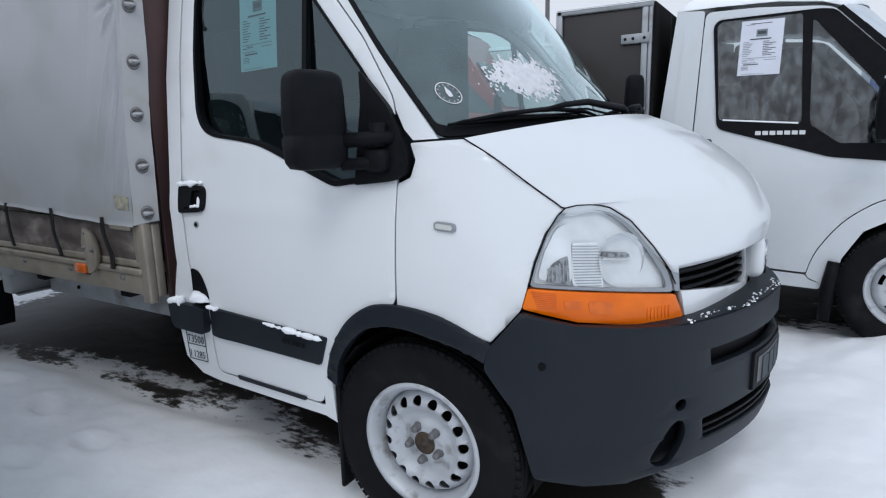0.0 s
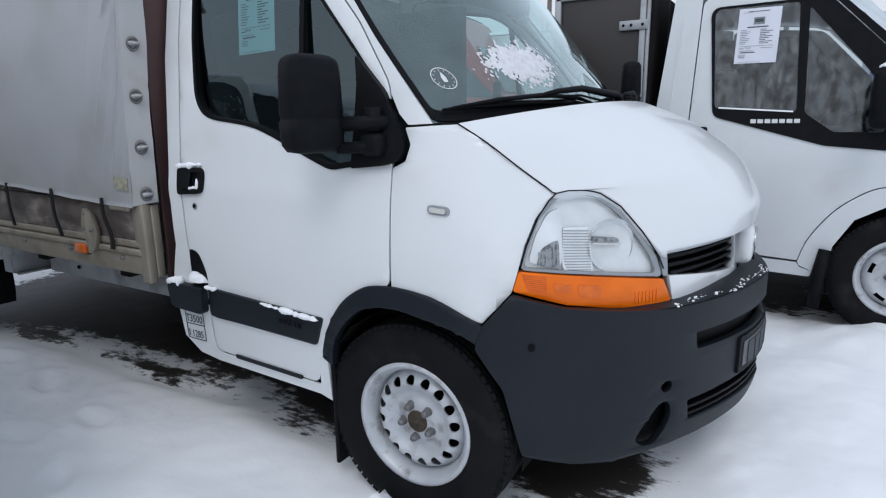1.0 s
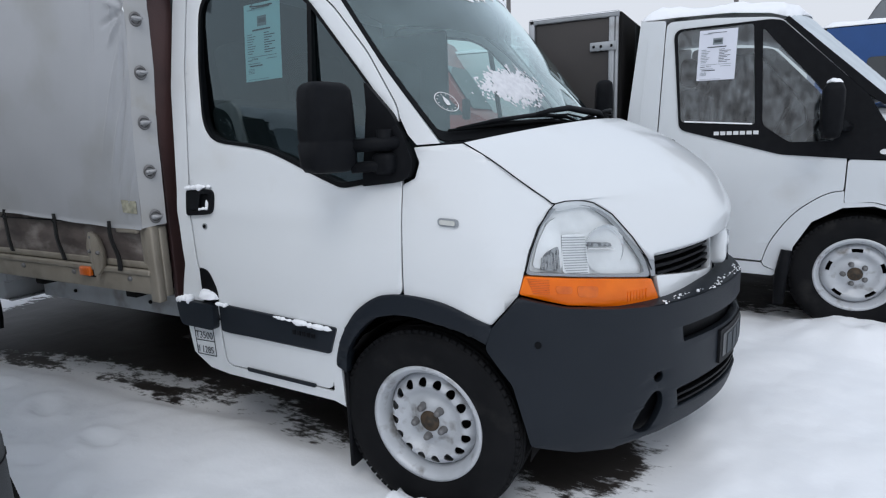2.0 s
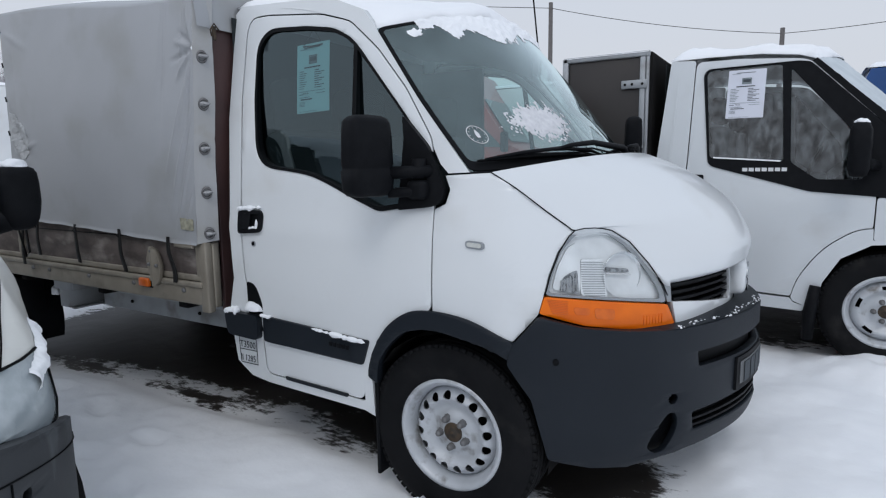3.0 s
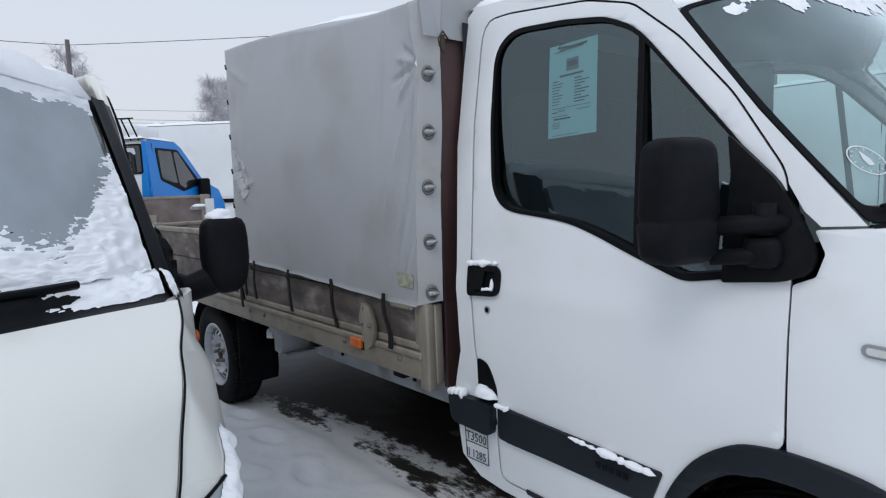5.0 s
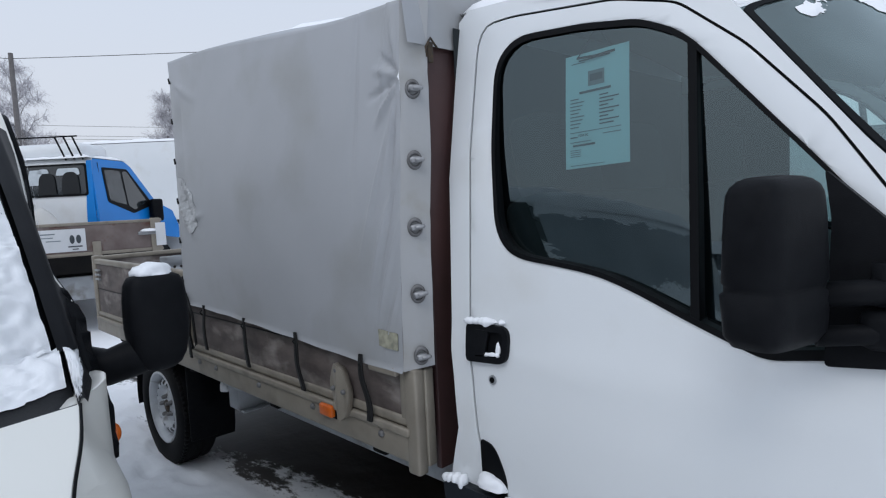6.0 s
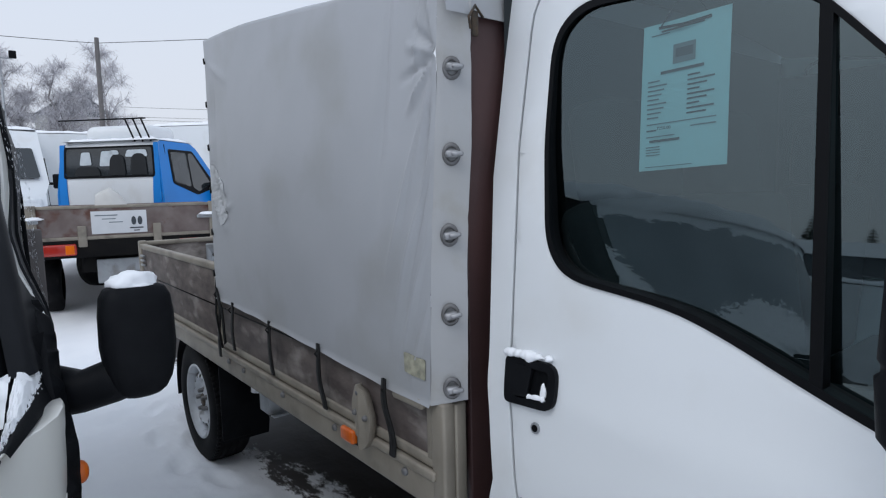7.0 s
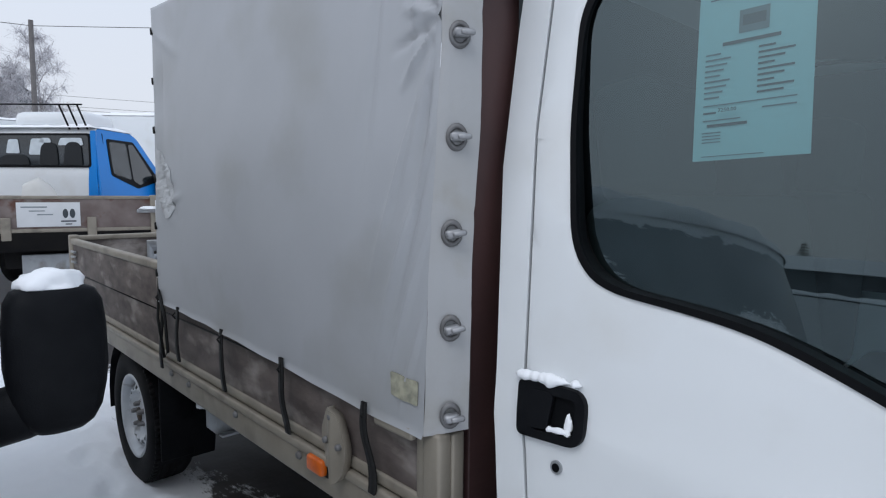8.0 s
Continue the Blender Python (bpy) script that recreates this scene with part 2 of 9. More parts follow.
# snow that thins out to wet ground where the mesh says it has thawed; under the truck the dark also paints in its shade
THAW = mat("thawing_snow", (0.94, 0.95, 0.965), 0.75, color2=(0.90, 0.915, 0.94), scale=4.0, detail=8.0, bump=0.22, bump_scale=26.0)
tn, tl_ = THAW.node_tree.nodes, THAW.node_tree.links
t_at, t_no, t_mp, t_tc, t_ad, t_mr, t_mx, t_di = (tn.new("ShaderNode" + k) for k in ("Attribute", "TexNoise", "Mapping", "TexCoord", "Math", "MapRange", "Mix", "TexNoise"))
t_at.attribute_name = "thaw_shade"
t_mp.inputs["Scale"].default_value = (0.42, 1.0, 1.0)
t_no.inputs["Scale"].default_value, t_no.inputs["Detail"].default_value, t_no.inputs["Roughness"].default_value = 26.0, 9.0, 0.72
tl_.new(t_tc.outputs["Object"], t_mp.inputs["Vector"])
tl_.new(t_mp.outputs[0], t_no.inputs["Vector"])
t_ad.operation = "ADD"
tl_.new(t_at.outputs["Fac"], t_ad.inputs[0])
tl_.new(t_no.outputs[0], t_ad.inputs[1])
tl_.new(t_ad.outputs[0], t_mr.inputs["Value"])
t_mr.inputs["From Min"].default_value, t_mr.inputs["From Max"].default_value = 0.95, 1.08
t_mx.data_type = "RGBA"
t_di.inputs["Scale"].default_value, t_di.inputs["Detail"].default_value = 30.0, 6.0
t_dm = tn.new("ShaderNodeMix")
t_dm.data_type = "RGBA"
t_dm.inputs["A"].default_value, t_dm.inputs["B"].default_value = (0.015, 0.013, 0.012, 1), (0.050, 0.043, 0.038, 1)
tl_.new(t_di.outputs[0], t_dm.inputs["Factor"])
t_b = tn["Principled BSDF"]
tl_.new(t_b.inputs["Base Color"].links[0].from_socket, t_mx.inputs["A"])
tl_.new(t_dm.outputs["Result"], t_mx.inputs["B"])
tl_.new(t_mr.outputs[0], t_mx.inputs["Factor"])
tl_.new(t_mx.outputs["Result"], t_b.inputs["Base Color"])
t_ro = tn.new("ShaderNodeMapRange")
t_ro.inputs["To Min"].default_value, t_ro.inputs["To Max"].default_value = 0.75, 0.55
tl_.new(t_mr.outputs[0], t_ro.inputs["Value"])
tl_.new(t_ro.outputs[0], t_b.inputs["Roughness"])

from mathutils import geometry

# ---- building helpers ----
def thing(name, label, category, group="", kind="", at=(0, 0, 0)):
    ob = new(name)
    ob.empty_display_size = 0.1
    ob.location = at
    return tagged(ob, label, category, group, kind)


def finish(name, bm, material, parent=None, label="", smooth=True):
    """Links a bmesh as one mesh object, built in world coordinates, under its parent."""
    me = bpy.data.meshes.new(name)
    for f in bm.faces:
        f.smooth = smooth
    bm.to_mesh(me)
    bm.free()
    for m in material if isinstance(material, (list, tuple)) else [material]:
        me.materials.append(m)
    ob = new(name, me)
    if parent:
        ob.parent = parent
        if parent.type == "EMPTY":
            ob.matrix_parent_inverse = parent.matrix_basis.inverted()
    return tagged(ob, label)


part = finish


def rounded(pts, r=0.02, n=4):
    """A closed outline with its corners rounded; a point may carry its own radius as a third number."""
    out = []
    k = len(pts)
    for i in range(k):
        p = Vector(pts[i][:2])
        rr = pts[i][2] if len(pts[i]) > 2 else r
        a, b = Vector(pts[i - 1][:2]) - p, Vector(pts[(i + 1) % k][:2]) - p
        ra, rb = min(rr, a.length * 0.45), min(rr, b.length * 0.45)
        a, b = p + a.normalized() * ra, p + b.normalized() * rb
        for j in range(n + 1):
            t = j / n
            out.append(tuple(a * (1 - t) ** 2 + p * 2 * t * (1 - t) + b * t * t))
    return out


def ring(cx, cz, rx, rz=None, n=20):
    return [(cx + rx * math.cos(2 * math.pi * i / n), cz + (rz or rx) * math.sin(2 * math.pi * i / n)) for i in range(n)]


def sheet(name, outer, fmap, material, parent, holes=(), thick=0.02, cell=0.05, label="", lip=0.0):
    """A panel: a flat outline with holes, cut into cells, laid on the surface fmap(u, v, inwards) and given thickness."""
    bm = bmesh.new()
    loops = [[Vector((p[0], p[1], 0)) for p in o] for o in (outer, *holes)]
    flat = [p for o in loops for p in o]
    vs = [bm.verts.new(p) for p in flat]
    from_tri = geometry.tessellate_polygon(loops)
    for tri in from_tri:
        try:
            bm.faces.new([vs[i] for i in tri])
        except ValueError:
            pass
    if cell:
        for axis in (0, 1):
            lo, hi = min(p[axis] for p in flat), max(p[axis] for p in flat)
            for i in range(1, int((hi - lo) / cell) + 1):
                no = Vector((1, 0, 0)) if axis == 0 else Vector((0, 1, 0))
                bmesh.ops.bisect_plane(bm, geom=bm.verts[:] + bm.edges[:] + bm.faces[:], plane_co=no * (lo + i * cell), plane_no=no, dist=1e-5)
    front = bm.faces[:]
    rim = [e for e in bm.edges if len(e.link_faces) == 1]
    back = {v: bm.verts.new(fmap(v.co.x, v.co.y, thick)) for v in bm.verts[:]} if thick else {}
    edge_verts = {v for e in rim for v in e.verts}
    for v in list(back) or bm.verts[:]:
        v.co = fmap(v.co.x, v.co.y, lip if v in edge_verts else 0.0)
    if thick:
        for f in front:
            bm.faces.new([back[v] for v in reversed(f.verts)])
        for e in rim:
            a, b = e.verts
            bm.faces.new((a, b, back[b], back[a]))
            e.smooth = False
    bmesh.ops.recalc_face_normals(bm, faces=bm.faces[:])
    return finish(name, bm, material, parent, label)


def strip(name, rows, material, parent, label="", closed=False):
    """A surface through rows of points, each row as long as the others."""
    bm = bmesh.new()
    grid = [[bm.verts.new(p) for p in r] for r in rows]
    for i in range(len(grid) - 1):
        for j in range(len(grid[0]) - (0 if closed else 1)):
            k = (j + 1) % len(grid[0])
            bm.faces.new((grid[i][j], grid[i][k], grid[i + 1][k], grid[i + 1][j]))
    bmesh.ops.recalc_face_normals(bm, faces=bm.faces[:])
    return finish(name, bm, material, parent, label)


def add_tube(bm, path, r, segs=8, caps=True):
    path = [Vector(p) for p in path]
    rs = r if isinstance(r, (list, tuple)) else [r] * len(path)
    rows = []
    side = None
    for i, p in enumerate(path):
        d = (path[min(i + 1, len(path) - 1)] - path[max(i - 1, 0)]).normalized()
        ref = side if side is not None else (Vector((0, 0, 1)) if abs(d.z) < 0.9 else Vector((1, 0, 0)))
        a = (ref - d * ref.dot(d)).normalized()
        b = d.cross(a)
        side = a
        rows.append([bm.verts.new(p + (a * math.cos(2 * math.pi * k / segs) + b * math.sin(2 * math.pi * k / segs)) * rs[i]) for k in range(segs)])
    for i in range(len(rows) - 1):
        for k in range(segs):
            bm.faces.new((rows[i][k], rows[i][(k + 1) % segs], rows[i + 1][(k + 1) % segs], rows[i + 1][k]))
    if caps:
        bm.faces.new(list(reversed(rows[0])))
        bm.faces.new(rows[-1])


def tube(name, path, r, material, parent, segs=8, label=""):
    bm = bmesh.new()
    add_tube(bm, path, r, segs)
    return finish(name, bm, material, parent, label)


def add_box(bm, lo, hi, bevel=0.005, turn=None, segs=2):
    """A box with rounded edges between two corners; turn: a matrix laid on it afterwards."""
    made = bmesh.ops.create_cube(bm, size=1.0)["verts"]
    size, mid = Vector(hi) - Vector(lo), (Vector(hi) + Vector(lo)) / 2
    for v in made:
        v.co = Vector((v.co.x * size.x, v.co.y * size.y, v.co.z * size.z)) + mid
    if bevel:
        edges = list({e for v in made for e in v.link_edges})
        made = bmesh.ops.bevel(bm, geom=edges, offset=min(bevel, min(size) * 0.45), segments=segs, profile=0.5, affect="EDGES")["verts"]
        made = list({v for v in made} | {v for f in {f for v in made for f in v.link_faces} for v in f.verts})
    if turn is not None:
        for v in made:
            v.co = turn @ v.co
    return made


def box(name, lo, hi, material, parent, bevel=0.005, turn=None, label="", segs=2):
    bm = bmesh.new()
    add_box(bm, lo, hi, bevel, turn, segs)
    return finish(name, bm, material, parent, label)


def lathe(bm, profile, segs, centre, side=-1.0):
    """Turns a profile of (radius, outwards) round an axle along y; side -1 faces towards -y."""
    rows = []
    for r, o in profile:
        rows.append([bm.verts.new((centre[0] + r * math.cos(2 * math.pi * k / segs), centre[1] + side * o, centre[2] + r * math.sin(2 * math.pi * k / segs))) for k in range(segs)])
    for i in range(len(rows) - 1):
        for k in range(segs):
            bm.faces.new((rows[i][k], rows[i][(k + 1) % segs], rows[i + 1][(k + 1) % segs], rows[i + 1][k]))
    bmesh.ops.recalc_face_normals(bm, faces=bm.faces[:])


def lump(name, rows, material, label, height=0.05, category="snow", parent=None, rough=0.012, seed=0.0, drop=0.03):
    """A cushion of snow over a grid of points of the surface under it, thickest in the middle, with a soft uneven edge."""
    n, m = len(rows), len(rows[0])
    bm = bmesh.new()
    top, low = [], []
    for i in range(n):
        top.append([])
        low.append([])
        for j in range(m):
            p = Vector(rows[i][j])
            e = min(i, n - 1 - i, j, m - 1 - j)
            w = 0.0 if e == 0 else min(1.0, 0.72 + 0.14 * e)
            h = height * w * (0.75 + 0.6 * noise.noise(p * 4.0 + Vector((seed, 0, 0)))) + (rough * noise.noise(p * 17.0 + Vector((0, seed, 0))) if e else 0)
            out = Vector((0, 0, max(h, 0.002 if e else -drop * 0.2)))
            if e == 0:
                out += Vector((noise.noise(p * 11 + Vector((seed, 3, 1))), noise.noise(p * 11 + Vector((7, seed, 2))), 0)) * 0.012
            top[-1].append(bm.verts.new(p + out))
            low[-1].append(bm.verts.new(p - Vector((0, 0, 0.004))))
    for i in range(n - 1):
        for j in range(m - 1):
            bm.faces.new((top[i][j], top[i + 1][j], top[i + 1][j + 1], top[i][j + 1]))
    edge = [(i, 0) for i in range(n)] + [(n - 1, j) for j in range(1, m)] + [(i, m - 1) for i in range(n - 2, -1, -1)] + [(0, j) for j in range(m - 2, 0, -1)]
    for a, b in zip(edge, edge[1:] + edge[:1]):
        bm.faces.new((top[a[0]][a[1]], top[b[0]][b[1]], low[b[0]][b[1]], low[a[0]][a[1]]))
    bmesh.ops.recalc_face_normals(bm, faces=bm.faces[:])
    ob = finish(name, bm, material, parent)
    return tagged(ob, label, category, kind="" if parent else "stuff")


def words(name, text, size, m, material, parent, label="", depth=0.0006):
    """Lettering as a thin mesh, in the plane of m."""
    cu = bpy.data.curves.new(name, "FONT")
    cu.body, cu.size, cu.extrude, cu.resolution_u = text, size, depth, 2
    tmp = bpy.data.objects.new(name, cu)
    me = bpy.data.meshes.new_from_object(tmp)
    bpy.data.objects.remove(tmp)
    bm = bmesh.new()
    bm.from_mesh(me)
    bpy.data.meshes.remove(me)
    bmesh.ops.transform(bm, matrix=m, verts=bm.verts[:])
    return finish(name, bm, material, parent, label, smooth=False)


def offset_loop(pts, d):
    """An open or closed line of points moved sideways by d."""
    out = []
    for i, p in enumerate(pts):
        a, b = Vector(pts[max(i - 1, 0)][:2]), Vector(pts[min(i + 1, len(pts) - 1)][:2])
        t = (b - a).normalized()
        out.append((p[0] - t.y * d, p[1] + t.x * d))
    return out


YC = 1.03
def spline(pts, n=24):
    """Points along a Catmull-Rom curve through pts."""
    out = []
    for i in range(len(pts) - 1):
        p0, p1, p2, p3 = (np.array(pts[min(max(j, 0), len(pts) - 1)], float) for j in (i - 1, i, i + 1, i + 2))
        for k in range(n):
            t = k / n
            out.append(0.5 * (2 * p1 + (p2 - p0) * t + (2 * p0 - 5 * p1 + 4 * p2 - p3) * t * t + (3 * p1 - p0 - 3 * p2 + p3) * t ** 3))
    out.append(np.array(pts[-1], float))
    return np.array(out)
def side_y(z):
    """Inset of the cab's side at a height."""
    if z < 0.75:
        return 0.02 * ((0.75 - z) / 0.3) ** 2
    if z < 1.1:
        return 0.03 * ((z - 0.75) / 0.35) ** 2
    return 0.03 + 0.185 * (z - 1.1)
class Contour:
    """A plan curve from the side of a body round its front corner to the middle, walked by its length s; s = x on the straight side."""
    def __init__(self, pts):
        self.p = spline(pts)
        d = np.linalg.norm(np.diff(self.p, axis=0), axis=1)
        self.s = np.r_[0, np.cumsum(d)] + pts[0][0]
        t = np.gradient(self.p, axis=0)
        t /= np.linalg.norm(t, axis=1)[:, None]
        self.n = np.stack([-t[:, 1], t[:, 0]], 1)
        self.end = self.s[-1]
    def at(self, s):
        return (np.array([np.interp(s, self.s, self.p[:, k]) for k in (0, 1)]), np.array([np.interp(s, self.s, self.n[:, k]) for k in (0, 1)]))
BODY = Contour([(-1.4, 0.035), (-0.6, 0.035), (0.1, 0.037), (0.26, 0.05), (0.365, 0.105), (0.45, 0.175), (0.55, 0.28), (0.63, 0.375), (0.70, 0.475), (0.753, 0.61), (0.797, 0.78), (0.825, 0.92), (0.834, 1.03)])
BUMP = Contour([(-0.2, 0.03), (0.1, 0.03), (0.25, 0.032), (0.33, 0.052), (0.405, 0.091), (0.5, 0.165), (0.6, 0.258), (0.7, 0.37), (0.79, 0.51), (0.866, 0.68), (0.917, 0.85), (0.942, 1.03)])
def step(a, b, x):
    t = min(max((x - a) / (b - a), 0), 1)
    return t * t * (3 - 2 * t)
def skin(s, z, d=0.0):
    """A point of the cab's skin, d metres inwards."""
    c, n = BODY.at(s)
    crease = 0.005 * math.exp(-((z - 1.06) / 0.045) ** 2) * (1 - step(-0.25, 0.05, s))
    i = side_y(z) + 0.03 * step(0.0, 0.4, s) * max((z - 0.76) / 0.34, 0) ** 1.8 - crease + d
    return (c[0] + n[0] * i, c[1] + n[1] * i, z)
def bump(s, z, d=0.0):
    c, n = BUMP.at(s)
    i = 0.05 * max((0.42 - z) / 0.2, 0) ** 2 + d
    return (c[0] + n[0] * i, c[1] + n[1] * i, z)


# ---- wheels ----
def tyre_mesh(bm, centre, radius, width, rim_r, side, segs=72):
    """A tyre with a rounded shoulder and tread blocks; the axle runs along y and the outer wall faces side."""
    h = radius - rim_r
    w = width / 2
    prof = [(rim_r - 0.008, w * 0.72), (rim_r + 0.012, w * 0.90), (rim_r + h * 0.25, w * 0.99), (rim_r + h * 0.5, w * 1.03), (rim_r + h * 0.72, w * 1.0), (rim_r + h * 0.86, w * 0.93), (radius - 0.012, w * 0.84), (radius - 0.003, w * 0.7)]
    for g in (0.48, 0.12, -0.24):
        prof += [(radius, w * (g + 0.10)), (radius - 0.007, w * (g + 0.08)), (radius - 0.007, w * g), (radius, w * (g - 0.02))]
    prof += [(radius - 0.003, -w * 0.7), (radius - 0.02, -w * 0.88), (rim_r + h * 0.5, -w * 1.03), (rim_r, -w * 0.8)]
    lathe(bm, prof, segs, centre, side)
    for k in range(segs):
        a = 2 * math.pi * k / segs
        m = Matrix.Translation(centre) @ Matrix.Rotation(-a, 4, "Y")
        for o, wide in ((0.80, 0.18),):
            lo = (radius - 0.024, side * w * o - w * wide / 2, -0.0118)
            hi = (radius - 0.004, side * w * o + w * wide / 2, 0.0118)
            add_box(bm, lo, hi, 0.0, m)


def disc_map(centre, side, depth):
    return lambda u, v, d=0.0: (centre[0] + u, centre[1] + side * (depth(math.hypot(u, v)) - d), centre[2] + v)


def wheel(parent, centre, radius, width, rim_r, side=-1.0, style="holes", turn=0.0, name="wheel"):
    """A steel wheel: tyre, dished rim, hub and bolts. centre lies in the middle of the tyre's width."""
    w = width / 2
    hub = part(name, bmesh_tyre(centre, radius, width, rim_r, side), RUBBER, parent, "worn black tyre on a steel wheel")
    bm = bmesh.new()
    lathe(bm, [(rim_r + 0.012, w * 0.86), (rim_r + 0.010, w * 0.93), (rim_r - 0.002, w * 0.93), (rim_r - 0.008, w * 0.84), (rim_r - 0.020, w * 0.70), (rim_r - 0.026, w * 0.40), (rim_r - 0.03, 0.0), (rim_r - 0.03, -w * 0.6)], 56, centre, side)
    part("rim", bm, STEEL, hub, "white painted steel rim")
    r0 = rim_r - 0.027
    def depth(r):
        f = min(r / r0, 1.0)
        return w * (0.44 + 0.20 * math.exp(-(f / 0.44) ** 6) + 0.30 * math.exp(-((f - 0.78) / 0.16) ** 2) - 0.16 * max(f - 0.93, 0) / 0.07)
    holes = []
    if style == "holes":
        holes = [ring(r0 * 0.82 * math.cos(a), r0 * 0.82 * math.sin(a), 0.0165, n=14) for a in (2 * math.pi * (k + turn) / 16 for k in range(16))]
    else:
        for k in range(5):
            a = 2 * math.pi * (k + turn) / 5
            arc = [(r0 * 0.86 * math.cos(a + t), r0 * 0.86 * math.sin(a + t)) for t in np.linspace(-0.20, 0.20, 6)]
            arc += [(r0 * 0.74 * math.cos(a + t), r0 * 0.74 * math.sin(a + t)) for t in np.linspace(0.20, -0.20, 6)]
            holes.append(arc)
    holes.append(ring(0, 0, 0.036, n=18))
    sheet("rim_disc", ring(0, 0, r0, n=48), disc_map(centre, side, depth), STEEL, hub, holes, 0.006, 0.02, "white painted steel disc")
    bm = bmesh.new()
    lathe(bm, [(0.0, depth(0) + 0.010), (0.007, depth(0) + 0.010), (0.009, depth(0) + 0.006), (0.022, depth(0) + 0.008), (0.027, depth(0) + 0.002), (0.034, depth(0) + 0.006), (0.038, depth(0) + 0.002), (0.038, depth(0) - 0.02)], 20, centre, side)
    part("hub_cap", bm, RUST, hub, "rusty bare hub")
    for k in range(5):
        a = 2 * math.pi * (k + 0.3 + turn) / 5
        c = (centre[0] + 0.056 * math.cos(a), centre[1], centre[2] + 0.056 * math.sin(a))
        bm = bmesh.new()
        lathe(bm, [(0.0, depth(0.056) + 0.028), (0.009, depth(0.056) + 0.027), (0.0125, depth(0.056) + 0.020), (0.0135, depth(0.056) + 0.004), (0.017, depth(0.056) - 0.004)], 8, c, side)
        part("wheel_bolt", bm, BOLT, hub)
    bm = bmesh.new()
    lathe(bm, [(0.0, -w * 0.2), (rim_r - 0.03, -w * 0.2), (rim_r - 0.03, -w * 0.3)], 24, centre, side)
    part("brake_backing", bm, DARK, hub)
    return hub


def bmesh_tyre(centre, radius, width, rim_r, side):
    bm = bmesh.new()
    tyre_mesh(bm, centre, radius, width, rim_r, side)
    return bm


# ---- ground ----
def slope(y):
    """The yard falls gently towards -y."""
    return 0.055 * max(min(y, 3.5), -3.0)


def rise(x):
    """Behind the trucks the yard climbs towards -x."""
    return 0.48 * step(7.4, 13.6, -x)


def graded(lo, hi, fine, far):
    """Grid lines, fine between lo and hi and wider and wider out to far."""
    mid = list(np.arange(lo, hi, fine))
    a, stepw = hi, fine
    while a < far:
        mid.append(a)
        stepw *= 1.22
        a += stepw
    b, stepw = lo, fine
    while b > -far:
        stepw *= 1.22
        b -= stepw
        mid.insert(0, b)
    return mid


def sheet_of_ground(name, xs, ys, height, material, label, kind):
    nx, ny = len(xs), len(ys)
    verts = [(x, y, height(x, y)) for x in xs for y in ys]
    faces = [(i * ny + j, (i + 1) * ny + j, (i + 1) * ny + j + 1, i * ny + j + 1) for i in range(nx - 1) for j in range(ny - 1)]
    me = bpy.data.meshes.new(name)
    me.from_pydata(verts, [], faces)
    me.polygons.foreach_set("use_smooth", [True] * len(faces))
    me.materials.append(material)
    return tagged(new(name, me), label, "ground" if kind == "structure" else "snow", kind=kind)


sheet_of_ground("ground", graded(-8, 4, 0.25, 900), graded(-4, 6, 0.25, 900), lambda x, y: slope(y) + rise(x) - 0.02 + 0.012 * noise.noise(Vector((x * 1.7, y * 1.7, 3.0))), ASPHALT, "wet dark asphalt yard under trodden snow", "structure")


def blob(x, y, cx, cy, rx, ry):
    return 1.0 - math.hypot((x - cx) / rx, (y - cy) / ry)


def bare(x, y, smooth=False):
    """How far a place lies inside the bare patches under and beside the vehicles, painted shade under the truck
    included; below 0 it is under snow.
    """
    # first term: bare ground, widened to darken what lies in the truck's shade
    b = max(min(0.9, (y - np.interp(x, (-4.5, -3.6, -3.0, -2.5, -1.6, -0.9), (0.18, 0.20, 0.33, 0.40, 0.42, 0.455))) / 0.28, (2.15 - y) / 0.3, (x + 4.5) / 0.6, (0.62 - 0.25 * abs(y - 1.0) - x) / 0.25),
            blob(x, y, -0.60, 0.56, 0.60, 0.30), blob(x, y, 0.36, 0.60, 0.42, 0.36), blob(x, y, -1.9, 0.36, 0.75, 0.12) * 0.6, blob(x, y, -2.9, 0.34, 0.5, 0.10) * 0.5,
            0.7 - abs((x + 0.3) / 2.2) ** 4 - abs((y - 3.35) / 0.95) ** 6,
            0.6 - abs((x + 3.0) / 1.8) ** 4 - abs((y + 1.8) / 0.8) ** 6, blob(x, y, -6.6, 0.6, 1.5, 0.35))
    if smooth:
        return b
    p = Vector((x, y, 0.0))
    ragged = 0.34 * noise.noise(p * 1.9) + 0.30 * noise.noise(p * 5.1 + Vector((4, 0, 0))) + 0.24 * noise.noise(Vector((x * 9, y * 17, 5.0))) + 0.20 * noise.noise(p * 31.0)
    return b + ragged * (0.75 - 0.5 * step(0.15, 0.6, b) if b > -0.5 else 0.0)


PRINTS = []
for k in range(17):
    r_ = random.Random(300 + k)
    PRINTS.append((-1.3 - 0.27 * k + r_.uniform(-0.08, 0.08), -0.30 + 0.035 * k + (0.11 if k % 2 else -0.11) + r_.uniform(-0.05, 0.05), r_.uniform(-0.5, 0.5)))


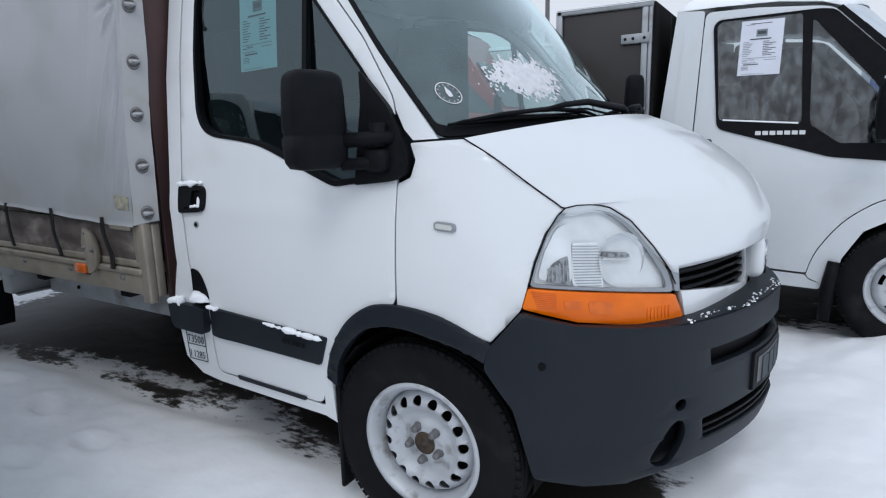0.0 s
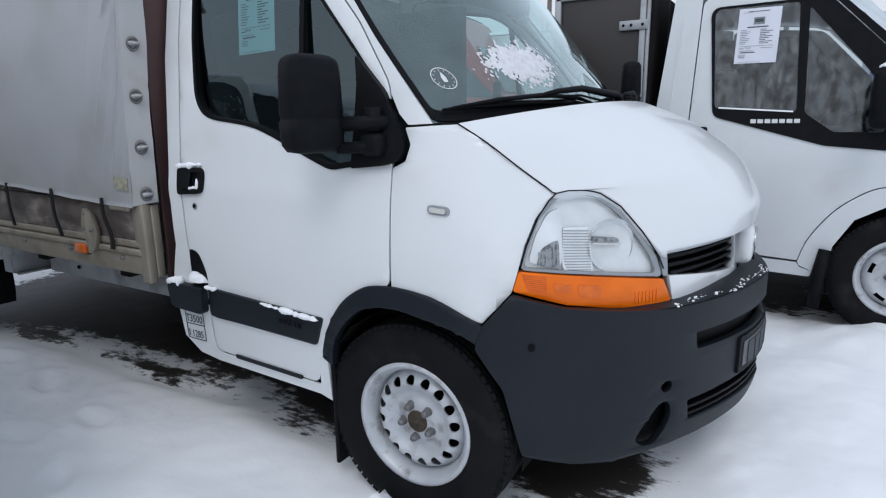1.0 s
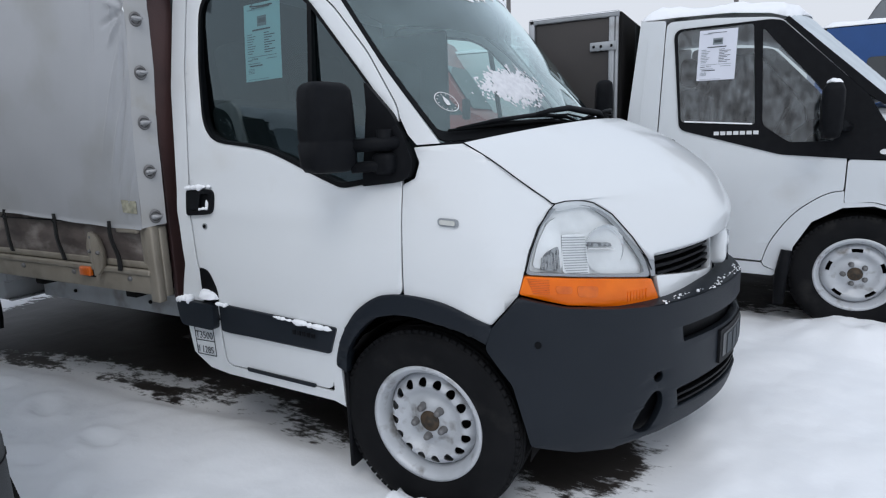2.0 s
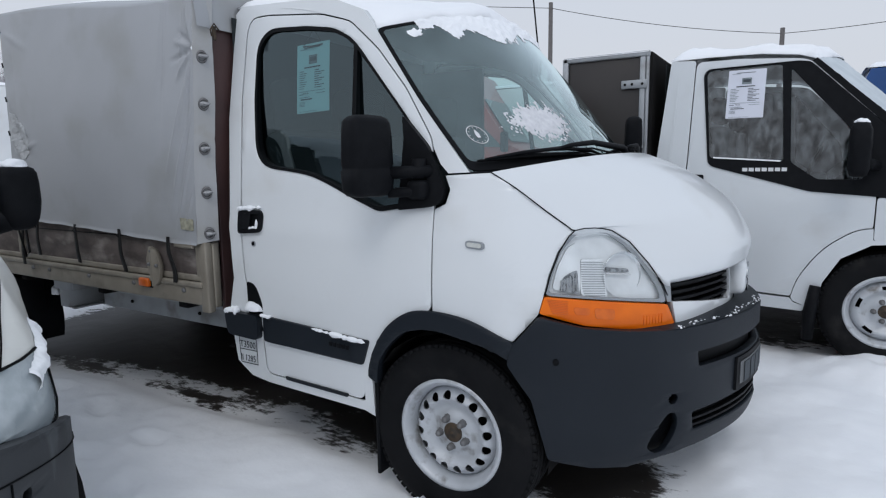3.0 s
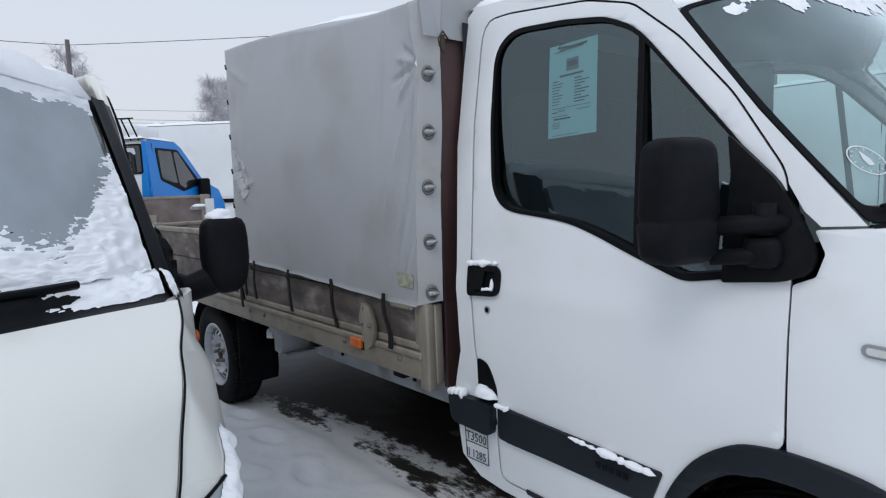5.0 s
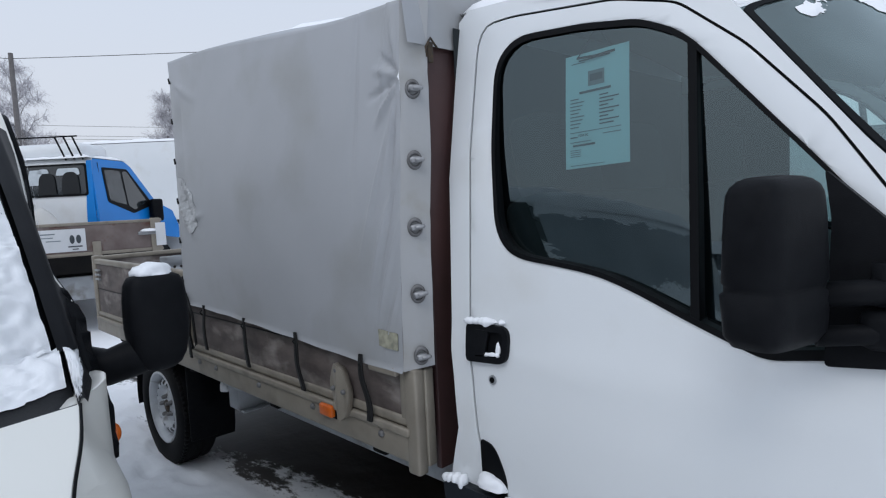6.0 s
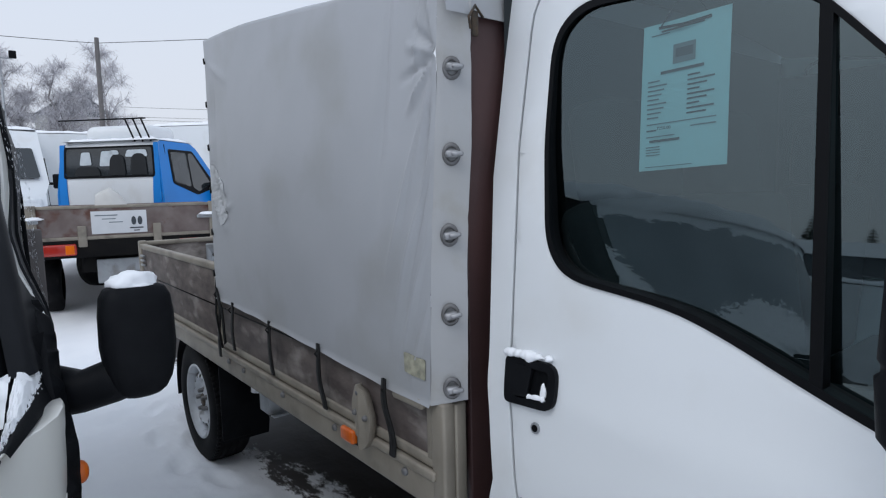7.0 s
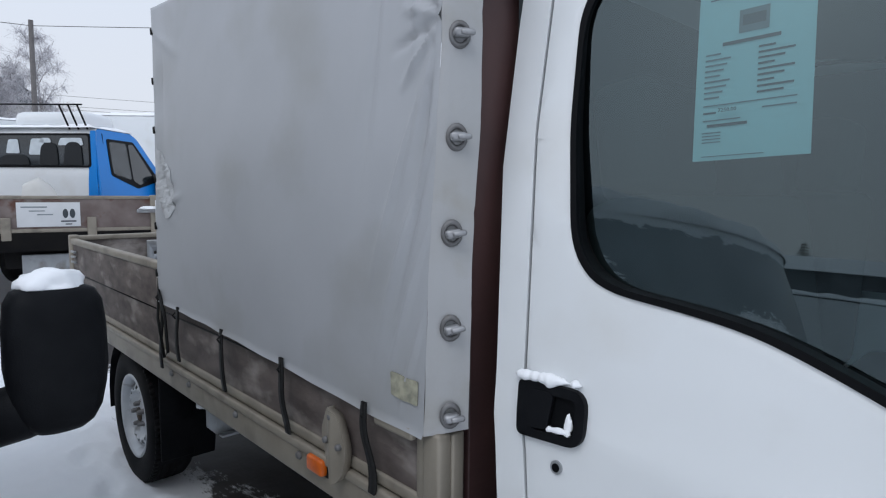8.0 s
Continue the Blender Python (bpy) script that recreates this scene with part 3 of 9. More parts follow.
def trodden(x, y):
    """A trail of old footprints between the vehicles."""
    d = 0.0
    for cx, cy, turn in PRINTS:
        if abs(x - cx) < 0.3 and abs(y - cy) < 0.2:
            u, v = (x - cx) * math.cos(turn) + (y - cy) * math.sin(turn), (y - cy) * math.cos(turn) - (x - cx) * math.sin(turn)
            r = math.hypot(u / 0.125, v / 0.055)
            d += 0.010 * math.exp(-((r - 1.35) / 0.35) ** 2) - 0.026 * math.exp(-(r / 0.9) ** 4)
    return d


def snow_z(x, y):
    p = Vector((x, y, 0.0))
    depth = 0.035 + 0.028 * noise.noise(p * 1.3) + 0.016 * noise.noise(p * 3.9 + Vector((9, 0, 0))) + 0.006 * noise.noise(p * 12.0)
    near = -7 < x < 4 and -4 < y < 5
    if near:
        depth += 0.006 * noise.noise(p * 27.0) + 0.004 * noise.noise(p * 60.0)
        depth += 0.10 * max(blob(x, y, 0.06, -0.06, 0.24, 0.13), 0) ** 0.7 + 0.05 * max(blob(x, y, 0.95, -0.25, 0.9, 0.45), 0)
        depth += (0.10 + 0.05 * noise.noise(p * 7.0)) * max(blob(x, y, 1.56, 2.16, 0.50, 0.30), 0) ** 0.6 + 0.035 * max(blob(x, y, -0.6, -0.55, 0.9, 0.4), 0)
        depth += trodden(x, y)
        thin = step(-0.45, 0.15, bare(x, y, True))
        depth = depth * (1 - thin) + (0.004 + 0.003 * noise.noise(p * 9.0) + 0.002 * noise.noise(p * 40.0)) * thin
    return slope(y) + rise(x) + max(depth, -0.035)


sheet_of_ground("snow_cover", graded(-6.5, 3.6, 0.03, 880), graded(-2.4, 3.4, 0.03, 880), snow_z, THAW, "trodden white snow with ragged thawed patches", "stuff")
snow_me = bpy.data.objects["snow_cover"].data
thaw_shade = snow_me.attributes.new("thaw_shade", "FLOAT", "POINT")
thaw_shade.data.foreach_set("value", [min(max(0.365 + 0.64 * bare(v.co.x, v.co.y), 0.0), 1.0) if -7 < v.co.x < 4 and -4 < v.co.y < 5 else 0.0 for v in snow_me.vertices])


# ---- the white tarpaulin truck: cab ----
truck = thing("tarpaulin_truck", "white flatbed truck with a grey tarpaulin cover, parked in snow", "truck", at=(-1.2, YC, 0))


def mirrored(f):
    """The same surface on the other side of the vehicle."""
    def g(u, v, d=0.0):
        p = f(u, v, d)
        return (p[0], 2 * YC - p[1], p[2])
    return g


def whole(f, c):
    """A wrapped surface carried on past the middle to the other side."""
    return lambda s, z, d=0.0: f(s, z, d) if s <= c.end else mirrored(f)(2 * c.end - s, z, d)


def raised(f, h):
    return lambda u, v, d=0.0: f(u, v, d - h)


DOOR_BACK = [(-0.395, 0.40), (-0.93, 0.42), (-0.925, 0.64), (-1.013, 0.832), (-1.06, 1.147), (-1.113, 1.62), (-1.118, 1.985), (-0.998, 1.985), (-0.682, 1.947), (-0.524, 1.899), (-0.373, 1.774), (-0.223, 1.609), (-0.091, 1.417), (-0.068, 1.29)]
ARCH = [(-0.352, 0.50), (-0.35, 0.535), (-0.316, 0.623), (-0.256, 0.713), (-0.183, 0.771), (-0.116, 0.796), (-0.005, 0.801), (0.109, 0.784), (0.201, 0.751), (0.262, 0.724)]
WINDOW_LINE = [(-1.032, 1.62, 0.05), (-1.045, 1.865, 0.07), (-0.975, 1.928, 0.06), (-0.76, 1.91), (-0.61, 1.885), (-0.50, 1.832, 0.07), (-0.228, 1.53), (-0.082, 1.362, 0.03), (-0.075, 1.19, 0.02), (-0.30, 1.155), (-0.442, 1.207, 0.1), (-0.583, 1.265, 0.1), (-0.69, 1.298, 0.1), (-0.93, 1.325, 0.07), (-0.995, 1.395, 0.06)]


FARPANE = glass("far_side_window", (0.62, 0.76, 0.76), 0.8)


MILKLAMP = mat("milky_indicator", (0.62, 0.63, 0.60), 0.3, color2=(0.5, 0.5, 0.47), scale=40.0)


def cab_side(f, tag, near):
    """Door, fender, pillars and trim of one side."""
    door_line = rounded([(p[0], p[1], 0.09 if i in (6,) else 0.03) for i, p in enumerate(DOOR_BACK)] + [(-0.060, 1.20), (-0.052, 0.806)] + [(x, z) for x, z in reversed(ARCH[1:6])], 0.03)
    hole = rounded(WINDOW_LINE, 0.03, 5)
    door = sheet("door", door_line, f, PAINT, truck, [hole], 0.03, 0.028, "white cab door", lip=0.0015)
    # the window: seal round it, two panes and the divider
    inner = rounded([(p[0] * 0.97 - 0.018, 1.55 + (p[1] - 1.55) * 0.955, *(p[2:])) for p in WINDOW_LINE], 0.03, 5)
    sheet("window_seal", hole, raised(f, 0.004), SEAL, door, [inner], 0.03, 0.08, "black rubber window seal")
    quarter = rounded([(-0.475, 1.80, 0.02), (-0.228, 1.515), (-0.17, 1.44), (-0.17, 1.18), (-0.30, 1.175), (-0.428, 1.215, 0.02)], 0.02, 4)
    pane = sheet("window_pane", inner, lambda u, v, d=0.0: f(u, v, d + 0.004 + 0.036 * (1.90 - v) / 0.7), WINDOW if near else FARPANE, door, [], 0.0, 0.1, "dark tinted side window")
    pane.visible_shadow = False
    sheet("window_divider", [(-0.490, 1.808), (-0.469, 1.786), (-0.426, 1.205), (-0.445, 1.212)], raised(f, 0.003), SEAL, door, [], 0.03, 0.1, "black window divider bar")
    sheet("mirror_triangle", rounded([(-0.215, 1.51), (-0.10, 1.40, 0.02), (-0.052, 1.325, 0.03), (-0.008, 1.237, 0.03), (-0.02, 1.195, 0.03), (-0.07, 1.178, 0.02), (-0.20, 1.165), (-0.20, 1.42)], 0.01), raised(f, 0.022), PLASTIC, door, [], 0.03, 0.05, "black plastic mirror base")
    # handle with its recess and flap, and the lock
    sheet("door_handle", rounded([(-1.067, 1.14), (-0.917, 1.146, 0.035), (-0.908, 1.05, 0.035), (-1.053, 1.04)], 0.014, 5), raised(f, 0.012), PLASTIC, door, [rounded([(-1.03, 1.125), (-0.935, 1.128), (-0.93, 1.065), (-1.025, 1.058)], 0.012)], 0.03, 0.04, "black recessed door handle")
    sheet("handle_recess", rounded([(-1.05, 1.135), (-0.925, 1.138), (-0.922, 1.052), (-1.045, 1.046)], 0.01), raised(f, 0.003), SEAL, door, [], 0.004, 0.04)
    sheet("handle_flap", rounded([(-1.035, 1.128), (-0.982, 1.13), (-0.985, 1.066), (-1.03, 1.06)], 0.012), raised(f, 0.014), PLASTIC, door, [], 0.012, 0.04, "black handle flap")
    sheet("door_lock", ring(-0.965, 1.0, 0.0125, n=16), raised(f, 0.004), SILVER, door, [], 0.01, 0, "round metal key lock")
    sheet("key_slot", ring(-0.965, 1.0, 0.008, n=12), raised(f, 0.0055), SEAL, door, [], 0.004, 0)
    rub = sheet("rub_strip", rounded([(-0.912, 0.690), (-0.332, 0.659), (-0.372, 0.554), (-0.918, 0.574)], 0.012), raised(f, 0.014), BUMPER, door, [], 0.03, 0.05, "dark plastic door rubbing strip", lip=0.006)
    for i in range(5):
        box("badge_bar", (-0.525 + i * 0.022, f(-0.5, 0.62)[1] - 0.0255, 0.617 - i * 0.001), (-0.51 + i * 0.022, f(-0.5, 0.62)[1] - 0.021, 0.634 - i * 0.001), PLASTIC, rub, 0.001)
    sheet("door_strip", rounded([(-0.82, 0.424), (-0.47, 0.41), (-0.475, 0.395), (-0.816, 0.408)], 0.004), raised(f, 0.006), BUMPER, door, [], 0.01, 0)
    # pillar, roof rail, rear strip and sill in one pressing
    soft = rounded([(p[0], p[1], 0.09 if i in (6,) else 0.03) for i, p in enumerate(DOOR_BACK)], 0.03)[5:-5]
    gap = offset_loop([DOOR_BACK[0]] + soft + [DOOR_BACK[-1]], 0.006)
    tube("door_seal", [f(x, z, 0.020) for x, z in offset_loop([DOOR_BACK[0]] + soft + [DOOR_BACK[-1]], 0.003)], 0.013, SEAL, truck, 6)
    tube("door_seal", [f(-0.049, z, 0.020) for z in np.linspace(0.80, 1.19, 8)], 0.013, SEAL, truck, 6)
    frame_line = [(0.072, 1.30), (-0.159, 1.563), (-0.387, 1.852), (-0.46, 1.937), (-0.6, 1.995), (-0.8, 2.025), (-1.17, 2.05), (-1.205, 2.02), (-1.192, 1.55), (-1.092, 0.84), (-1.125, 0.70), (-1.118, 0.45), (-1.04, 0.388), (-0.935, 0.372), (-0.395, 0.352), (-0.345, 0.335), (-0.335, 0.53), (-0.372, 0.53), (-0.385, 0.40)] + gap[:-1] + [(-0.045, 1.33), (-0.01, 1.297)]
    sheet("cab_frame", frame_line, f, PAINT, truck, [], 0.03, 0.03, "white cab pillar and sill")
    sheet("step_end", rounded([(-1.135, 0.69), (-0.925, 0.69), (-0.935, 0.578), (-1.125, 0.585)], 0.025), raised(f, 0.03), BUMPER, truck, [], 0.05, 0.04, "dark plastic sill end")
    sheet("filler_recess", rounded([(-1.005, 0.832, 0.01), (-0.955, 0.823, 0.05), (-0.915, 0.738, 0.03), (-0.92, 0.68), (-1.0, 0.68)], 0.01), raised(f, 0.005), SEAL, truck, [], 0.02, 0.05, "black recess behind the door")
    # fender with the lamp cut-out
    fender = sheet("fender", rounded([(-0.046, 0.802), (-0.056, 1.17), (-0.012, 1.19), (0.002, 1.24), (-0.022, 1.289), (0.075, 1.294), (0.145, 1.297), (0.254, 1.244), (0.379, 1.172), (0.465, 1.116), (0.489, 1.095), (0.424, 1.034), (0.386, 0.96), (0.367, 0.89), (0.349, 0.83), (0.262, 0.735), (0.201, 0.752), (0.109, 0.785), (-0.005, 0.802)], 0.006, 2), f, PAINT, truck, [], 0.03, 0.045, "white front fender", lip=0.003)
    rep = sheet("side_repeater", rounded([(0.079, 1.069), (0.149, 1.064), (0.151, 1.038), (0.081, 1.043)], 0.016, 5), raised(f, 0.006), LAMPGREY, fender, [], 0.012, 0.03, "clear side indicator lamp")
    sheet("repeater_lens", rounded([(0.088, 1.063), (0.140, 1.059), (0.142, 1.045), (0.090, 1.049)], 0.007, 4), raised(f, 0.012), MILKLAMP, rep, [], 0.008, 0.03)
    # wheel arch trim and liner
    inner_arch = [(-0.314, 0.48), (-0.30, 0.56), (-0.257, 0.631), (-0.192, 0.694), (-0.131, 0.72), (-0.034, 0.733), (0.097, 0.712), (0.19, 0.689), (0.24, 0.665)]
    sheet("wheel_arch", [(x + 0.004, z + 0.008) for x, z in [*spline(ARCH, 4), *spline(inner_arch, 4)[::-1]]], raised(f, 0.014), BUMPER, truck, [], 0.07, 0.03, "dark plastic wheel arch trim", lip=0.008)
    rows = []
    for k in range(13):
        a = math.pi * (1.12 - 1.2 * k / 12)
        x, z = 0.37 * math.cos(a), 0.34 + 0.385 * math.sin(a)
        rows.append([(x, f(x, max(z, 0.4), 0.02)[1], z), (x, f(x, max(z, 0.4), 0.36)[1], z)])
    strip("arch_liner", rows, DARK, truck, "black wheel arch liner")
    return door


near_door = cab_side(skin, "near", True)
cab_side(mirrored(skin), "far", False)

# mudflap behind the front wheel
box("mudflap", (-0.335, 0.06, 0.10), (-0.318, 0.30, 0.52), PLASTIC, truck, 0.006, label="black rubber mudflap")
box("mudflap", (-0.335, 1.76, 0.14), (-0.318, 2.0, 0.52), PLASTIC, truck, 0.006, label="black rubber mudflap")

# bonnet
edge_sz = [(0.149, 1.300), (0.256, 1.248), (0.381, 1.176), (0.468, 1.120), (0.497, 1.103), (0.575, 1.109), (0.642, 1.098), (0.706, 1.059), (0.776, 0.981), (0.832, 0.922), (0.866, 0.911)]
hood_edge = spline([skin(s, z) for s, z in edge_sz], 3)
hood_mid = spline([(0.43, YC, 1.368), (0.62, YC, 1.29), (0.793, YC, 1.168), (0.862, YC, 1.07), (0.89, YC, 1.0), (0.88, YC, 0.93)], 6)
hood_mid = np.array([[np.interp(t, np.linspace(0, 1, len(hood_mid)), hood_mid[:, k]) for k in range(3)] for t in np.linspace(0, 1, len(hood_edge)) ** 0.9])
rows = []
for e, m in zip(hood_edge, hood_mid):
    half = []
    for u in np.linspace(0, 1, 15):
        fx, fz = 1 - (1 - u) ** 2.1, 1 - (1 - u) ** 2.3
        half.append((e[0] + (m[0] - e[0]) * fx, e[1] + (m[1] - e[1]) * u, e[2] + (m[2] - e[2]) * fz))
    rows.append(half + [(p[0], 2 * YC - p[1], p[2]) for p in half[-2::-1]])
for flip in (False, True):
    strip("bonnet_flange", [[(p[0], (2 * YC - p[1] - dy) if flip else p[1] + dy, p[2] - dz) for p in (r[0] for r in rows)] for dy, dz in ((0.0, 0.0), (0.004, 0.022), (0.03, 0.03))], PAINT, truck)
low = [(p[0] - 0.03, p[1], p[2] - 0.02) for p in rows[-1]]
bonnet = strip("bonnet", rows + [low], PAINT, truck, "white bonnet")
for flip in (False, True):
    tube("bonnet_seam", [(p[0], (2 * YC - p[1] + 0.002) if flip else p[1] - 0.002, p[2] - 0.0015) for p in (r[0] for r in rows[:13])], 0.0022, SEAL, bonnet, 6)

# grille between the lamps
front = whole(skin, BODY)
E2 = 2 * BODY.end
grille_line = rounded([(0.872, 0.902), (1.12, 0.905), (BODY.end - 0.06, 0.905), (BODY.end - 0.055, 0.80), (BODY.end - 0.09, 0.772), (1.21, 0.79), (0.915, 0.832)], 0.015)
for flip in (False, True):
    f = (lambda s, z, d=0.0: front(E2 - s, z, d)) if flip else front
    g = sheet("grille", grille_line, lambda s, z, d=0.0, f=f: f(s, z, d + 0.05), SEAL, truck, [], 0.01, 0.06, "black slatted radiator grille")
    for k in range(4):
        z0 = 0.805 + 0.026 * k
        sheet("grille_slat", [(0.905 - 0.012 * k, z0 + 0.012), (BODY.end - 0.05, z0 - 0.006), (BODY.end - 0.05, z0 - 0.014), (0.905 - 0.012 * k, z0 + 0.002)], lambda s, z, d=0.0, f=f: f(s, z, d + 0.012), PLASTIC, g, [], 0.03, 0.06)
    sheet("grille_surround", rounded([(0.874, 0.834), (0.915, 0.83), (1.21, 0.788), (BODY.end - 0.09, 0.770), (BODY.end - 0.06, 0.80), (BODY.end - 0.055, 0.90), (BODY.end - 0.045, 0.915), (BODY.end, 0.925), (BODY.end, 0.735), (0.896, 0.742)], 0.006, 2), f, PAINT, truck, [], 0.03, 0.05, "white nose panel", lip=0.003)
    # headlamp: reflector, grey rim, ribbed lens, indicator
    around = rounded([(0.494, 1.099), (0.575, 1.105), (0.638, 1.094), (0.702, 1.054), (0.772, 0.976), (0.826, 0.90), (0.848, 0.834), (0.372, 0.892), (0.392, 0.958), (0.431, 1.034)], 0.02, 4)
    into = lambda depth, f=f: (lambda s, z, d=0.0: f(s, z, d + depth))
    lamp = sheet("headlight", around, into(0.026), LAMPIN, truck, [], 0.012, 0.04, "large clear headlight above an amber indicator")
    lens = sheet("headlight_lens", around, into(0.002), CLEAR, lamp, [], 0.0, 0.04, "clear plastic headlight lens")
    lens.visible_shadow = False
    sheet("headlight_frame", around, into(0.008), LAMPGREY, lamp, [rounded([(0.502, 1.088), (0.572, 1.094), (0.630, 1.082), (0.690, 1.042), (0.757, 0.966), (0.808, 0.893), (0.824, 0.848), (0.60, 0.872), (0.384, 0.899), (0.402, 0.957), (0.438, 1.030)], 0.02, 5)], 0.010, 0.03, "grey lamp rim")
    tube("lamp_outline", [f(s_, z_, -0.001) for s_, z_ in [(0.371, 0.892), (0.392, 0.959), (0.431, 1.036), (0.470, 1.082), (0.496, 1.101), (0.535, 1.107), (0.577, 1.107), (0.61, 1.103), (0.641, 1.095), (0.705, 1.055), (0.774, 0.977), (0.829, 0.90), (0.846, 0.86)]], 0.0022, SEAL, lamp, 5)
    sheet("lamp_corner", rounded([(0.84, 0.90), (0.872, 0.90), (0.872, 0.834), (0.85, 0.836)], 0.006), into(0.006), LAMPGREY, lamp, [], 0.02, 0)
    ax = Vector((0.80, 0.60 if flip else -0.60, 0.0))
    bm = bmesh.new()
    lathe(bm, [(0.080, 0.034), (0.072, 0.014), (0.055, -0.008), (0.032, -0.020), (0.012, -0.024), (0.011, 0.004), (0.0, 0.008)], 30, (0, 0, 0))
    bmesh.ops.transform(bm, matrix=Matrix.Translation(f(0.668, 0.945, 0.048)) @ Vector((0, -1, 0)).rotation_difference(ax).to_matrix().to_4x4(), verts=bm.verts[:])
    part("lamp_bowl", bm, REFLECTOR, lamp, "silver main beam reflector")
    sheet("side_reflector", rounded([(0.400, 0.908), (0.508, 0.893), (0.515, 1.06), (0.47, 1.045), (0.425, 0.98)], 0.02), into(0.019), LAMPIN, lamp, [], 0.006, 0.03, "white side reflector")
    sheet("lamp_step", rounded([(0.428, 0.902, 0.004), (0.499, 0.888, 0.004), (0.497, 0.968, 0.004), (0.474, 0.962, 0.015), (0.44, 0.945, 0.02)], 0.01), into(0.015), LAMPDARK, lamp, [], 0.006, 0.02, "dark mottled reflector step")
    for k in range(6):
        s0 = 0.432 + 0.0115 * k
        sheet("step_ridge", [(s0, 0.903 - 0.001 * k), (s0 + 0.003, 0.903 - 0.001 * k), (s0 + 0.004, 0.938 + 0.004 * k), (s0 + 0.001, 0.938 + 0.004 * k)], into(0.0125), SILVER, lamp, [], 0.003, 0)
    sheet("prism_panel", rounded([(0.506, 0.880, 0.02), (0.606, 0.868, 0.012), (0.598, 1.000, 0.01), (0.514, 1.003, 0.01)], 0.01), into(0.0165), PRISM, lamp, [], 0.004, 0.02, "white prism panel")
    for k in range(15):
        z0 = 0.878 + 0.0080 * k
        a0 = 0.512 + 0.012 * math.exp(-((z0 - 0.872) / 0.018) ** 2)
        sheet("lens_rib", [(a0, z0 + 0.0035), (0.599, z0 - 0.002), (0.599, z0), (a0, z0 + 0.0058)], into(0.0145), LAMPGREY, lens, [], 0.003, 0.03)
    sheet("bulb_shield", rounded([(0.606, 0.972), (0.695, 0.962), (0.700, 0.950), (0.606, 0.958)], 0.005), into(0.016), LAMPDARK, lamp, [], 0.01, 0.03, "dark bulb shield")
    sheet("beam_edge", rounded([(0.606, 0.955), (0.70, 0.946), (0.706, 0.942), (0.606, 0.950)], 0.002), into(0.013), CHROME, lamp, [], 0.004, 0.03)
    amber = sheet("indicator_lamp", rounded([(0.37, 0.888), (0.849, 0.828), (0.894, 0.74), (0.80, 0.742), (0.70, 0.752), (0.514, 0.783), (0.352, 0.832)], 0.008, 3), lambda s, z, d=0.0, f=f: f(s, z, d + 0.0), AMBER, lamp, [], 0.03, 0.04, "amber indicator lens", lip=0.004)
    sheet("indicator_bulb", rounded([(0.545, 0.842), (0.625, 0.832), (0.622, 0.796), (0.550, 0.806)], 0.012), lambda s, z, d=0.0, f=f: f(s, z, d - 0.0015), AMBERDEEP, amber, [], 0.003, 0.03, "deep amber bulb behind the lens")
    sheet("indicator_bulb", rounded([(0.470, 0.850), (0.530, 0.842), (0.528, 0.818), (0.474, 0.826)], 0.010), lambda s, z, d=0.0, f=f: f(s, z, d - 0.0015), AMBERDEEP, amber, [], 0.003, 0.03)
    for k in range(9):
        sheet("indicator_rib", [(0.378 + 0.002 * k, 0.880 - 0.0055 * k), (0.450, 0.871 - 0.0055 * k), (0.450, 0.869 - 0.0055 * k), (0.378 + 0.002 * k, 0.878 - 0.0055 * k)], lambda s, z, d=0.0, f=f: f(s, z, d - 0.002), AMBERDEEP, amber, [], 0.003, 0.03)
    for k in range(7):
        s0 = 0.74 + 0.013 * k
        sheet("indicator_rib", [(s0, 0.80), (s0 + 0.005, 0.80), (s0 + 0.005, 0.765), (s0, 0.765)], lambda s, z, d=0.0, f=f: f(s, z, d - 0.002), AMBER, amber, [], 0.004, 0)
box("badge", (0.81, YC - 0.055, 0.775), (0.884, YC + 0.055, 0.925), PAINT, truck, 0.03, segs=3, label="white nose centre carrying a maker's emblem")
bm = bmesh.new()
emblem = [(0, 0.062), (0.034, 0), (0, -0.062), (-0.034, 0)]
hole = [(0, 0.036), (0.016, 0), (0, -0.036), (-0.016, 0)]
sheet("emblem", emblem, lambda u, v, d=0.0: (0.890 - d, YC + u, 0.85 + v), CHROME, truck, [hole], 0.012, 0, "chrome lozenge emblem")

# bumper
nose = whole(bump, BUMP)
B2 = 2 * BUMP.end
top = [(0.262, 0.725), (0.356, 0.828), (0.512, 0.785), (0.684, 0.764), (0.856, 0.752), (1.107, 0.752), (BUMP.end, 0.75)]
bot = [(BUMP.end, 0.30), (1.2, 0.30), (0.897, 0.288), (0.689, 0.264), (0.533, 0.285), (0.392, 0.327), (0.331, 0.544), (0.245, 0.66)]
line = top + [(B2 - s, z) for s, z in top[-2::-1]] + [(B2 - s, z) for s, z in bot[:0:-1]] + bot
slot = rounded([(0.975, 0.66), (BUMP.end, 0.655), (B2 - 0.975, 0.66), (B2 - 0.985, 0.60), (BUMP.end, 0.59), (0.985, 0.60)], 0.012)
vent = rounded([(0.956, 0.435), (BUMP.end, 0.445), (B2 - 0.956, 0.435), (B2 - 0.97, 0.365), (BUMP.end, 0.36), (0.97, 0.365)], 0.012)
fogs, tows, dots = [], [], []
